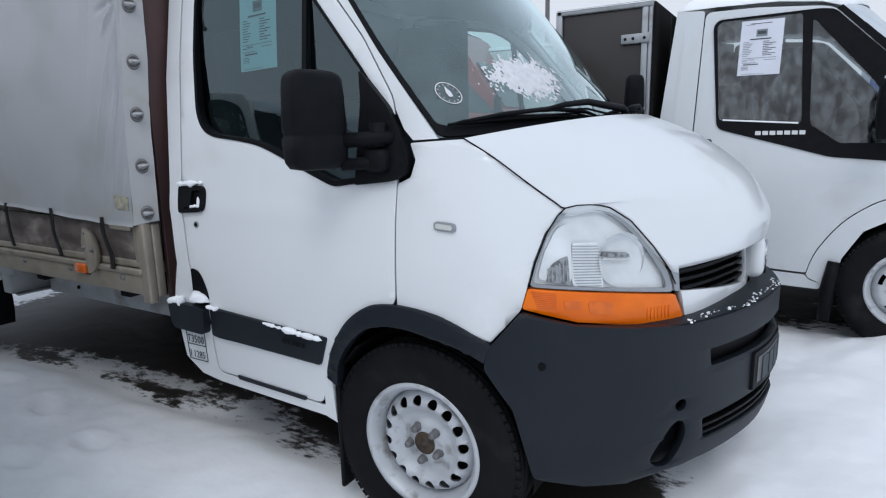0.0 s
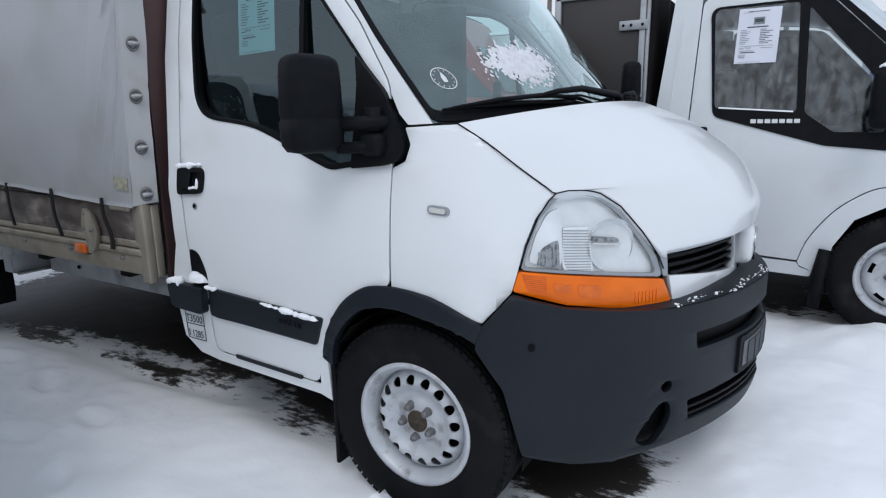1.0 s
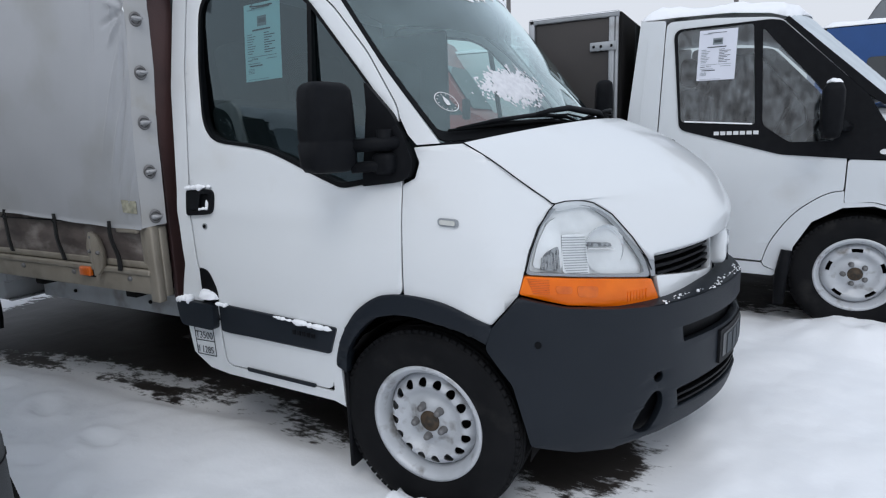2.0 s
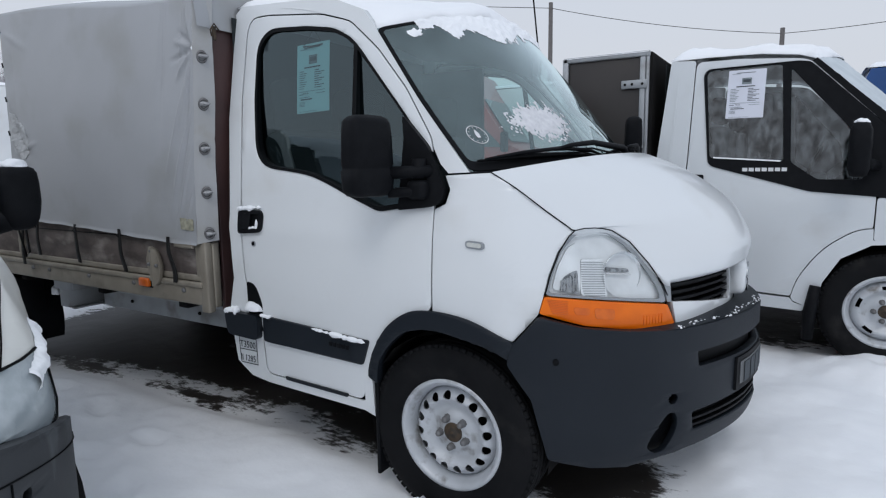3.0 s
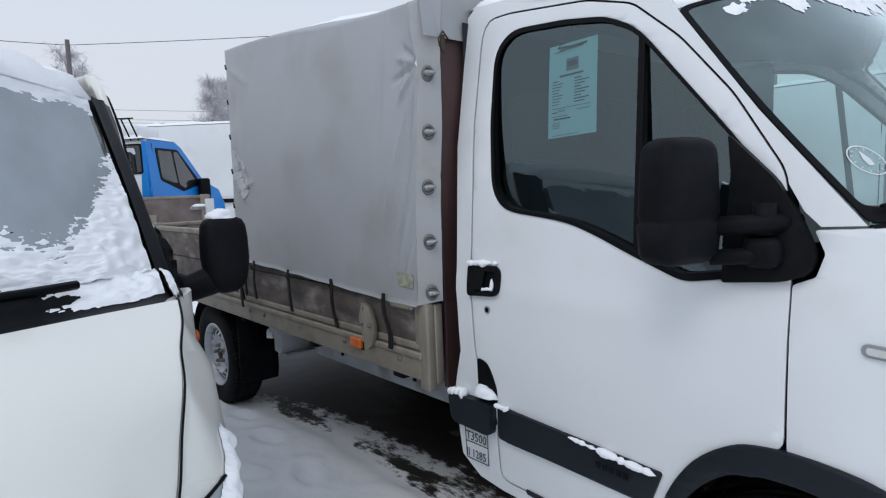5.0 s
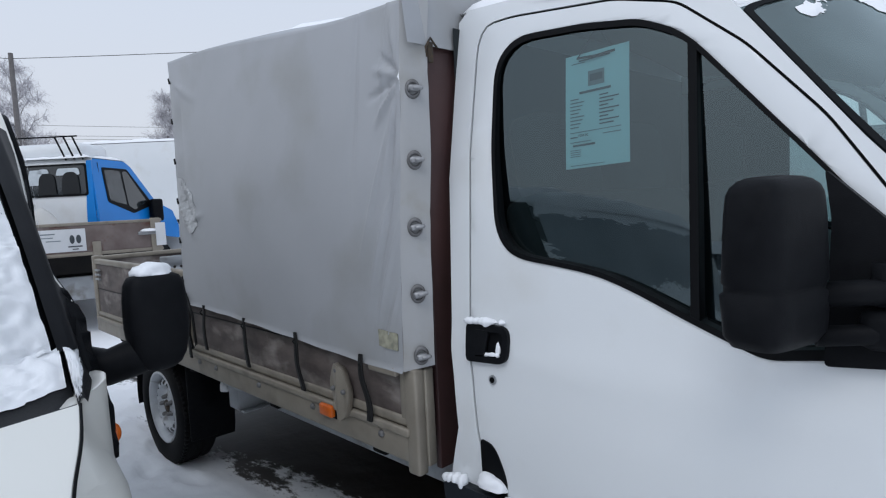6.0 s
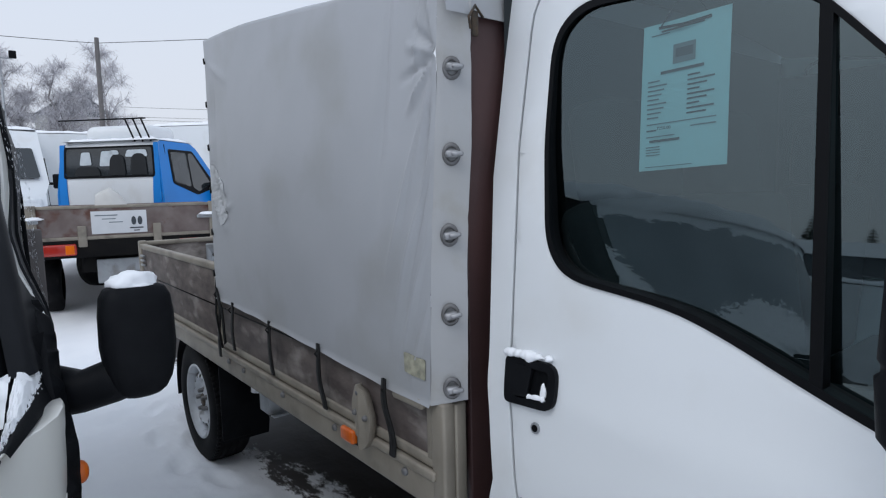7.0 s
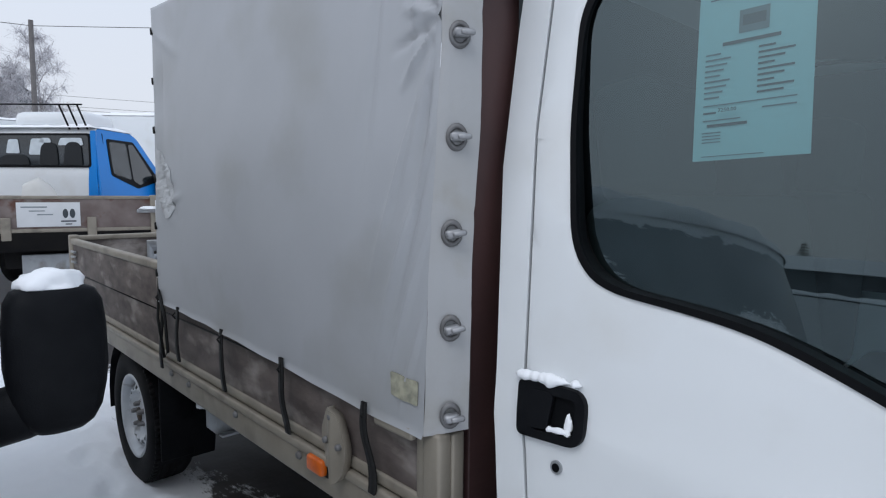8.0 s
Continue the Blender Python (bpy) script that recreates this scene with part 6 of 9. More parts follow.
def tmirror(f):
    def g(x, z, d=0.0):
        p = f(x, z, d)
        return (p[0], 2 * TC - p[1], p[2])
    return g


T_BLACK = [(0.488, 1.862, 0.03), (0.513, 1.895, 0.03), (0.997, 1.902), (1.06, 1.892), (1.487, 1.457), (1.583, 1.288), (1.628, 1.144, 0.05), (1.605, 1.114, 0.05), (1.415, 1.12), (1.093, 1.146), (0.805, 1.227), (0.546, 1.30, 0.04)]
T_GLASS1 = rounded([(0.508, 1.862), (0.53, 1.885), (0.917, 1.889), (0.955, 1.32), (0.565, 1.346), (0.552, 1.36)], 0.02)
T_GLASS2 = rounded([(0.965, 1.86), (1.235, 1.545), (1.312, 1.44), (1.346, 1.215), (1.13, 1.215), (0.992, 1.315)], 0.02)
T_ARCH = [(1.165, 0.45), (1.19, 0.62), (1.27, 0.768), (1.41, 0.852), (1.55, 0.864), (1.70, 0.82), (1.80, 0.72), (1.85, 0.55), (1.855, 0.45)]


T_SEAM = [(float(p[0]), float(p[2])) for p in spline([(1.035, 0, 0.525), (1.075, 0, 0.655), (1.18, 0, 0.815), (1.315, 0, 0.922), (1.408, 0, 0.948)], 5)]


def second_side(f, near):
    door = sheet("door", rounded([(0.443, 1.945, 0.04), (0.426, 1.267), (0.432, 0.56), *T_SEAM, (1.411, 1.12), (1.40, 1.55), (1.06, 1.905, 0.06), (0.977, 1.918), (0.70, 1.942)], 0.02), f, DULLPAINT, second, [T_GLASS1, T_GLASS2], 0.03, 0.08, "white cab door", lip=0.003)
    sheet("window_surround", rounded(T_BLACK, 0.02), raised(f, 0.007), PLASTIC, door, [T_GLASS1, T_GLASS2], 0.02, 0.08, "black window surround")
    for g in (T_GLASS1, T_GLASS2):
        sheet("window_pane", g, raised(f, 0.001), MISTED if near else DARKGLASS, door, [], 0.0, 0.08, "misted window wet with droplets").visible_shadow = False
    if near:
        for k in range(7):
            x0 = 0.742 + 0.0345 * k
            sheet("name_bar", [(x0, 1.284), (x0 + 0.027, 1.283), (x0 + 0.027, 1.262), (x0, 1.263)], raised(f, 0.011), WHITE, door, [], 0.004, 0)
        sheet("wing_badge", ring(1.575, 1.155, 0.022, 0.014), raised(f, 0.012), WHITE, door, [], 0.004, 0)
        tr = [(0.575, 1.352), (0.94, 1.326), (0.94, 1.318), (0.575, 1.344)]
        sheet("snow_line", tr, raised(f, 0.012), SNOW, door, [], 0.012, 0.05)
        box("door_handle", (0.455, TY - 0.012, 1.165), (0.53, TY + 0.02, 1.245), PLASTIC, door, 0.012, label="black door handle")
    sheet("cab_corner", rounded([(0.29, 1.965), (0.238, 1.367), (0.24, 0.55), (0.426, 0.555), (0.42, 1.267), (0.437, 1.955)], 0.015), f, DULLPAINT, second, [], 0.04, 0.1, "white cab corner panel")
    sheet("cab_groove", [(0.335, 1.85), (0.305, 1.30), (0.315, 1.30), (0.345, 1.85)], raised(f, 0.004), DULLPAINT, second, [], 0.01, 0.1)
    sheet("fender", rounded([(1.417, 1.115), (1.62, 1.105), (1.66, 1.16), (1.60, 1.29), (1.50, 1.35), (1.68, 1.345), (2.05, 1.22), (2.28, 1.0), (2.36, 0.70), (1.86, 0.72), (1.79, 0.79), (1.70, 0.845), (1.55, 0.887), (1.415, 0.875)], 0.02), f, DULLPAINT, second, [], 0.03, 0.08, "white front fender")
    sheet("arch_flare", [(1.048, 0.50)] + [(x + 0.003, z - 0.004) for x, z in T_SEAM] + [(1.413, 0.885), (1.417, 0.879), (1.55, 0.882), (1.70, 0.84), (1.79, 0.785), (1.86, 0.71), (1.87, 0.45), (1.845, 0.45)] + T_ARCH[::-1], raised(f, 0.004), DULLPAINT, second, [], 0.05, 0.06, "white wheel arch")
    sheet("sill", rounded([(0.24, 0.545), (1.035, 0.515), (1.05, 0.49), (1.12, 0.47), (1.10, 0.44), (0.24, 0.47)], 0.01), f, DULLPAINT, second, [], 0.05, 0.1, "white sill")
    sheet("bumper_side", rounded([(1.88, 0.70), (2.36, 0.69), (2.38, 0.34), (1.90, 0.34)], 0.03), raised(f, 0.012), BUMPER, second, [], 0.04, 0.08, "dark plastic bumper corner")
    rows = []
    for k in range(13):
        a = math.pi * (1.1 - 1.2 * k / 12)
        x, z = 1.505 + 0.37 * math.cos(a), 0.473 + 0.385 * math.sin(a)
        rows.append([f(x, max(z, 0.45), 0.02), f(x, max(z, 0.45), 0.36)])
        rows[-1] = [(p[0], p[1], z) for p in rows[-1]]
    strip("arch_liner", rows, DARK, second)


second_side(tside, True)
second_side(tmirror(tside), False)
tube("snow_cheek", [(1.16, 2.292, 0.60), (1.14, 2.291, 0.45), (1.135, 2.295, 0.28)], [0.03, 0.035, 0.03], PLASTIC, second, 8, "black mudflap")
# windscreen, roof, nose
t_edge = [(1.085, 1.905), (1.30, 1.69), (1.60, 1.40)]
t_rows = []
for x, z in t_edge:
    y0 = tside(x, z)[1]
    t_rows.append([(x + 0.16 * (1 - abs(a) ** 2.2), TC + a * (TC - y0), z + 0.05 * (1 - a * a)) for a in np.linspace(-1, 1, 21)])
t_fine = [[tuple(np.array(t_rows[0][j]) * (1 - t) + np.array(t_rows[2][j]) * t) for j in range(21)] for t in np.linspace(0, 1, 9)]
strip("windscreen", t_fine, DARKGLASS, second, "windscreen thinly covered with snow")
sheet("front_pillar", [(1.066, 1.895), (1.09, 1.91), (1.60, 1.415), (1.59, 1.38), (1.485, 1.46)], raised(tside, 0.002), PLASTIC, second, [], 0.03, 0.1, "black windscreen pillar")
scatter_patch("windscreen_snow", lambda u, v: 0.55 + 0.4 * frac(u, v, 0.8, 1.0) - 0.55 * max(v - 0.86, 0) / 0.14 - 1.2 * max(abs(u) - 0.92, 0) * 10, lambda u, v, d=0.0: (lambda p: (p[0] - 0.7 * d, p[1], p[2] - 0.7 * d))([np.interp(v, np.linspace(0, 1, 9), [np.interp(u, np.linspace(-1, 1, 21), [t_fine[i][j][k] for j in range(21)]) for i in range(9)]) for k in range(3)]), 70, 40, -1, 1, 0, 1, FROST, "thin frosted snow over a windscreen", 0.008)
t_roof = []
for x, z in ((0.285, 1.968), (0.5, 1.972), (0.8, 1.965), (1.0, 1.94), (1.09, 1.908)):
    y0 = tside(x, z)[1]
    t_roof.append([(x + (0.16 * (1 - abs(a) ** 2.2) if x > 1.05 else 0), TC + a * (TC - y0), z + 0.07 * (1 - a * a)) for a in np.linspace(-1, 1, 21)])
strip("cab_roof", t_roof, DULLPAINT, second, "white cab roof")
fine = [[np.array(t_roof[i][j]) * (1 - w) + np.array(t_roof[i + 1][j]) * w for j in range(21)] for i in range(4) for w in np.linspace(0, 1, 5)[:-1]] + [[np.array(p) for p in t_roof[4]]]
fine = [[r[min(j // 2, 20)] * (1 - (j % 2) / 2) + r[min(j // 2 + 1, 20)] * ((j % 2) / 2) for j in range(41)] for r in fine]
lump("roof_snow", fine, SNOW, "soft snow on a truck cab roof", 0.06, seed=12.0)
nose_rows = []
for x, z, w in ((1.55, 1.40, 0.97), (1.8, 1.36, 0.96), (2.1, 1.23, 0.92), (2.3, 1.05, 0.86), (2.40, 0.85, 0.84), (2.42, 0.60, 0.86), (2.40, 0.34, 0.86)):
    nose_rows.append([(x + 0.14 * (1 - abs(a) ** 2.4), TC + a * w * (TC - TY), z + 0.03 * (1 - a * a)) for a in np.linspace(-1, 1, 17)])
strip("bonnet", nose_rows, DULLPAINT, second, "white bonnet and nose")
box("engine_bay", (1.0, TY + 0.4, 0.4), (2.2, 2 * TC - TY - 0.4, 1.1), DARK, second, 0.03)
strip("cab_floor", [[(x, y, 0.6) for y in (TY + 0.05, 2 * TC - TY - 0.05)] for x in (0.26, 1.3)], DARK, second)
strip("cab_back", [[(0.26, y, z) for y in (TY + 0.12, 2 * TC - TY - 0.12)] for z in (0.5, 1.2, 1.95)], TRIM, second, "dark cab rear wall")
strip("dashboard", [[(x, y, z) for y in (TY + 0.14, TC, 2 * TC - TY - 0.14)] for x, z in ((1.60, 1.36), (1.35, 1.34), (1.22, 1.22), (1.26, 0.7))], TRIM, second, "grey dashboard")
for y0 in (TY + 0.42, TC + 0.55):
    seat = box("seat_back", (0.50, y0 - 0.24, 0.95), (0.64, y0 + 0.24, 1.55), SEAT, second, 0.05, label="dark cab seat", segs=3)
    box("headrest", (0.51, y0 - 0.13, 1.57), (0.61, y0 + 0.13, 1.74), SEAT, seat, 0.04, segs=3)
tube("steering_wheel", [(1.10 + 0.07 * math.cos(a), TC + 0.5 + 0.19 * math.sin(a), 1.25 + 0.17 * math.cos(a)) for a in np.linspace(0, 2 * math.pi, 21)], 0.014, PLASTIC, second, 6, "black steering wheel")
# mirror
rows = []
for z, a, b in ((1.232, 0.02, 0.03), (1.24, 0.04, 0.06), (1.28, 0.05, 0.075), (1.40, 0.054, 0.08), (1.48, 0.05, 0.075), (1.515, 0.035, 0.055), (1.522, 0.015, 0.03)):
    rows.append([(1.31 + a * math.copysign(abs(math.cos(t)) ** 0.6, math.cos(t)), 2.17 + b * math.copysign(abs(math.sin(t)) ** 0.6, math.sin(t)), z) for t in np.linspace(0, 2 * math.pi, 21)[:-1]])
tm = strip("wing_mirror", rows, PLASTIC, second, "black wing mirror", closed=True)
tube("mirror_arm", [(1.34, 2.20, 1.31), (1.40, 2.31, 1.29)], 0.03, PLASTIC, tm, 8)
dab("mirror_snow", (1.31, 2.17, 1.518), (0.035, 0.05, 0.022), "cap of snow on a wing mirror", 21.0)
# wheels
wheel(second, (1.505, TY + 0.115, 0.473), 0.335, 0.20, 0.197, -1, "slots", 0.25)
wheel(second, (1.505, 2 * TC - TY - 0.115, 0.58), 0.335, 0.20, 0.197, 1, "slots")
wheel(second, (-1.9, TY + 0.115, 0.473), 0.335, 0.20, 0.197, -1, "slots")
wheel(second, (-1.9, 2 * TC - TY - 0.115, 0.58), 0.335, 0.20, 0.197, 1, "slots")
box("chassis", (-3.6, TY + 0.5, 0.5), (1.2, 2 * TC - TY - 0.5, 0.66), DARK, second, 0.02)
box("flatbed", (-3.7, TY - 0.02, 0.80), (-0.42, 2 * TC - TY + 0.02, 0.92), PLY, second, 0.01, label="low board flatbed")
# the black locker behind the cab
locker = box("locker", (-0.39, TY + 0.06, 0.80), (0.19, 2 * TC - TY - 0.06, 2.03), DARK, second, 0.01, label="tall black locker in an aluminium frame")
panel_y = TY + 0.045
PANEL = mat("black_brown_panel", (0.022, 0.018, 0.017), 0.4, color2=(0.03, 0.024, 0.022), scale=4.0)
box("locker_panel", (-0.36, panel_y + 0.004, 0.82), (0.12, panel_y + 0.02, 2.0), PANEL, locker, 0.003, label="black-brown locker door")
for lo, hi in (((-0.40, panel_y - 0.012, 2.0), (0.175, panel_y + 0.03, 2.035)), ((-0.405, panel_y - 0.012, 0.8), (-0.365, panel_y + 0.03, 2.03)), ((0.115, panel_y - 0.012, 0.8), (0.15, panel_y + 0.03, 2.0)), ((0.152, panel_y - 0.006, 0.8), (0.172, panel_y + 0.03, 2.02))):
    box("locker_frame", lo, hi, SILVER, locker, 0.006)
box("locker_hinge", (0.0, panel_y - 0.02, 1.80), (0.165, panel_y - 0.008, 1.855), SILVER, locker, 0.005, label="steel strap hinge")
for x0 in (0.025, 0.07, 0.135):
    bm = bmesh.new()
    lathe(bm, [(0.0, 0.006), (0.007, 0.006), (0.009, 0.0)], 8, (x0, panel_y - 0.02, 1.828))
    part("hinge_bolt", bm, DARK, locker)
lump("locker_snow", [[(x, y, 2.03) for y in np.linspace(TY + 0.03, 2 * TC - TY - 0.1, 24)] for x in np.linspace(-0.40, 0.17, 10)], SNOW, "thin snow on a locker roof", 0.028, seed=14.0)
tp = Matrix.Translation((0.735, tside(0.73, 1.87)[1] - 0.012, 1.872)) @ Matrix.Rotation(radians(-9), 4, "X") @ Matrix.Rotation(radians(1.0), 4, "Y")
price_sheet("price_sheet", tp, WPAPER, 0.205, 0.292, "white printed price sheet behind a misted window")


# ---- the cream-white van beside the path ----
cream = thing("cream_van", "cream white van with a snowy windscreen and grey bumper", "van", at=(-2.6, -1.77, -0.1))
VX, VZ, VY = -1.205, -0.145, -0.797      # its front axle, ground and near side
VC = VY - 0.99


def vplace(p):
    """From the plan of a cab whose near side is at +0.035 to this van, whose left side is nearest."""
    return (p[0] + VX, VY - (p[1] - 0.035), p[2] + VZ)


VBODY = Contour([(-1.4, 0.035), (-0.6, 0.035), (0.1, 0.037), (0.26, 0.055), (0.38, 0.095), (0.46, 0.165), (0.53, 0.25), (0.60, 0.365), (0.65, 0.48), (0.69, 0.66), (0.715, 0.85), (0.72, 1.025)])
VBUMP = Contour([(-0.1, 0.025), (0.15, 0.025), (0.27, 0.03), (0.40, 0.07), (0.50, 0.14), (0.60, 0.245), (0.68, 0.36), (0.74, 0.50), (0.79, 0.70), (0.81, 0.86), (0.82, 1.025)])


def vskin(s, z, d=0.0):
    c, n = VBODY.at(s)
    low = side_y(z) - 0.07 * max(z - 1.1, 0)
    fore = step(-0.2, 0.0, s)
    door = np.interp(z, (0.75, 0.9, 1.2, 1.41, 1.70, 1.80, 1.915, 2.05), (0.0, 0.0, -0.025, -0.033, -0.030, -0.018, 0.008, 0.05))
    wing = 0.03 * max(z - 1.1, 0) + 0.13 * max(z - 1.33, 0) + 0.062 * step(1.10, 1.30, z) * step(-0.10, 0.06, s)
    door += 0.19 * max(min(s, -0.2) + 0.80, 0) * step(1.38, 1.62, z)
    flat = door * (1 - fore) + wing * fore + (side_y(z) if z < 0.75 else 0.0)
    i = flat + (low - flat) * step(0.05, 0.34, s) + (0.05 + 0.08 * step(0.4, 0.7, s)) * step(0.0, 0.4, s) * max((z - 0.76) / 0.34, 0) ** 1.5 + d
    return vplace((c[0] + n[0] * i, c[1] + n[1] * i, z))


def vbump(s, z, d=0.0):
    c, n = VBUMP.at(s)
    i = 0.04 * max((0.45 - z) / 0.2, 0) ** 2 + d
    return vplace((c[0] + n[0] * i, c[1] + n[1] * i, z))


def vwhole(f, c):
    def g(s, z, d=0.0):
        if s <= c.end:
            return f(s, z, d)
        p = f(2 * c.end - s, z, d)
        return (p[0], 2 * VC - p[1], p[2])
    return g


VE, VB = 2 * VBODY.end, 2 * VBUMP.end
vface, vnose = vwhole(vskin, VBODY), vwhole(vbump, VBUMP)
# bonnet between its seams, the scuttle and the nose band
V_SEAM = [(0.085, 1.305), (0.19, 1.272), (0.31, 1.225), (0.42, 1.165), (0.492, 1.078), (0.542, 1.008), (0.588, 0.953)]


def patch(left, right, back_edge, front_edge, n, m):
    """A smooth surface spanned by four edge curves."""
    def at(c, t):
        k = np.linspace(0, 1, len(c))
        return np.array([np.interp(t, k, c[:, j]) for j in range(3)])
    out = []
    for v in np.linspace(0, 1, n):
        row = []
        for u in np.linspace(0, 1, m):
            a, b, c, d = at(left, v), at(right, v), at(back_edge, u), at(front_edge, u)
            corner = (1 - v) * ((1 - u) * left[0] + u * right[0]) + v * ((1 - u) * left[-1] + u * right[-1])
            row.append((1 - u) * a + u * b + (1 - v) * c + v * d - corner)
        out.append(row)
    return out


v_edge = spline([vskin(s, z) for s, z in V_SEAM], 4)
band_top = lambda s: 0.953 + 0.012 * step(0.588, 0.80, s) + 0.035 * step(0.75, VBODY.end, s)
v_front = np.array([vskin(s, band_top(s), 0.004) for s in np.linspace(0.588, VBODY.end, 25)])
v_rear = spline([tuple(v_edge[0]), (-1.075, -1.06, 1.160), (-1.025, -1.215, 1.160), (-0.99, -1.345, 1.160), (-0.95, -1.56, 1.164), (-0.935, VC, 1.166)], 5)
v_mid = spline([tuple(v_rear[-1]), (-0.84, VC, 1.135), (-0.70, VC, 1.06), (-0.59, VC, 0.955), tuple(v_front[-1])], 6)
rows = []
for half in patch(v_edge, v_mid, v_rear, v_front, 20, 15):
    half = [tuple(p) for p in half]
    rows.append(half + [(p[0], 2 * VC - p[1], p[2]) for p in half[-2::-1]])
rows.append([(p[0] - 0.02, p[1], p[2] - 0.025) for p in rows[-1]])
v_bonnet = strip("bonnet", rows, CREAM, cream, "cream white bonnet")
tube("bonnet_seam", [tuple(p + np.array((0.001, 0.003, 0.0))) for p in v_edge], 0.0028, SEAL, v_bonnet, 6)
tube("bonnet_gap", [tuple(p + np.array((0.002, 0, -0.004))) for p in v_front], 0.0045, SEAL, v_bonnet, 6)
v_back = [np.array(v.co) for v in list(v_bonnet.data.vertices)[:29]]
V_WINDOW = [(-1.045 + (p[0] + 1.045) * 0.62, *p[1:]) for p in WINDOW_LINE]
MILKY = mat("milky_lens", (0.42, 0.47, 0.49), 0.12, color2=(0.30, 0.34, 0.36), scale=5.0, amount=0.5, coat=0.8, dirt=(0.55, 0.6, 0.62), dirt_scale=8.0, dirt_edge=(0.5, 0.7))
for flip in (False, True):
    f = (lambda s, z, d=0.0: vface(VE - s, z, d)) if flip else vface
    sheet("fender", rounded([(-0.05, 0.80), (-0.13, 1.10), (-0.246, 1.284), (-0.16, 1.296), (0.075, 1.298)] + [(s - 0.004, z - 0.006) for s, z in V_SEAM[1:]] + [(0.50, 0.954), (0.42, 0.963), (0.366, 0.94), (0.346, 0.87), (0.366, 0.785), (0.33, 0.70), (0.27, 0.70), (0.2, 0.75), (0.1, 0.785)], 0.006, 2), f, CREAM, cream, [], 0.03, 0.05, "cream white fender", lip=0.003)
    sheet("door", rounded([(-1.12, 1.98, 0.06), (-1.02, 0.42), (-0.395, 0.40), (-0.34, 0.56), (-0.2, 0.76), (-0.06, 0.80), (-0.14, 1.10), (-0.26, 1.29), (-0.36, 1.32), (-0.53, 1.609), (-0.79, 1.899, 0.06)], 0.03), f, CREAM, cream, [rounded(V_WINDOW, 0.03)], 0.03, 0.08, "cream white door")
    sheet("window_pane", rounded(V_WINDOW, 0.03), lambda s, z, d=0.0, f=f: f(s, z, d + 0.012), DARKGLASS, cream, [], 0.004, 0.1, "dark side window")
    sheet("window_surround", rounded([(p[0] * 1.06 + 0.03, 1.55 + (p[1] - 1.55) * 1.12, *(p[2:])) for p in V_WINDOW], 0.03), raised(f, 0.012), PLASTIC, cream, [rounded(V_WINDOW, 0.03)], 0.02, 0.08, "black window surround")
    sheet("cab_frame", [(-0.32, 1.36), (-0.49, 1.60), (-0.66, 1.850), (-0.71, 1.937), (-0.79, 1.995), (-1.4, 2.05), (-1.4, 0.42), (-1.03, 0.40), (-1.13, 1.99), (-0.80, 1.91), (-0.55, 1.62), (-0.36, 1.33)], f, CREAM, cream, [], 0.03, 0.08, "cream white pillar")
    sheet("door_frame", rounded([(-0.29, 1.29), (-0.36, 1.36), (-0.55, 1.62), (-0.79, 1.90), (-1.12, 1.98), (-1.13, 1.90), (-0.82, 1.82), (-0.58, 1.50), (-0.47, 1.29)], 0.02), raised(f, 0.006), PILLAR, cream, [], 0.02, 0.06, "black door frame")
    # lamp in a white band
    lamp = sheet("headlight", rounded([(0.728, 0.957, 0.012), (0.588, 0.946), (0.50, 0.950), (0.42, 0.958, 0.03), (0.372, 0.935, 0.03), (0.352, 0.87, 0.03), (0.372, 0.79, 0.03), (0.42, 0.752), (0.467, 0.74), (0.60, 0.768), (0.70, 0.792), (0.812, 0.838, 0.012)], 0.02, 4), lambda s, z, d=0.0, f=f: f(s, z, d + 0.05), LAMPIN, cream, [], 0.012, 0.05, "large milky headlight")
    lens = sheet("headlight_lens", rounded([(0.728, 0.957, 0.012), (0.588, 0.946), (0.50, 0.950), (0.42, 0.958, 0.03), (0.372, 0.935, 0.03), (0.352, 0.87, 0.03), (0.372, 0.79, 0.03), (0.42, 0.752), (0.467, 0.74), (0.60, 0.768), (0.70, 0.792), (0.812, 0.838, 0.012)], 0.02, 4), f, MILKY, lamp, [], 0.01, 0.03, "frost-streaked lamp glass", lip=0.004)
    tube("lamp_seal", [f(s, z, -0.001) for s, z in [(0.816, 0.837), (0.775, 0.90), (0.733, 0.960), (0.588, 0.949), (0.50, 0.953), (0.42, 0.962), (0.369, 0.938), (0.348, 0.87), (0.369, 0.786), (0.418, 0.748), (0.467, 0.736), (0.60, 0.764), (0.70, 0.788), (0.816, 0.837)]], 0.0045, SEAL, lamp, 6)
    sheet("front_band", [(0.35, 0.76), (0.416, 0.746), (0.467, 0.734), (0.60, 0.762), (0.70, 0.786), (0.818, 0.835), (0.738, 0.957), (0.80, 0.962), (0.95, 0.972), (1.08, 0.982), (VBODY.end, 0.986), (VBODY.end, 0.960), (1.04, 0.955), (0.86, 0.934), (0.858, 0.915), (0.885, 0.890), (0.93, 0.872), (1.04, 0.878), (VBODY.end, 0.880), (VBODY.end, 0.80), (0.88, 0.78), (0.73, 0.73), (0.60, 0.70), (0.40, 0.68), (0.34, 0.70)], f, CREAM, cream, [], 0.03, 0.04, "cream white nose band", lip=0.003)
    gz = sheet("grille", rounded([(0.85, 0.94), (VBODY.end, 0.966), (VBODY.end, 0.87), (0.93, 0.862), (0.85, 0.90)], 0.01), lambda s, z, d=0.0, f=f: f(s, z, d + 0.03), SEAL, cream, [], 0.01, 0.05, "black mesh grille")
    bm = bmesh.new()
    for k in range(5):
        z0 = 0.872 + 0.018 * k
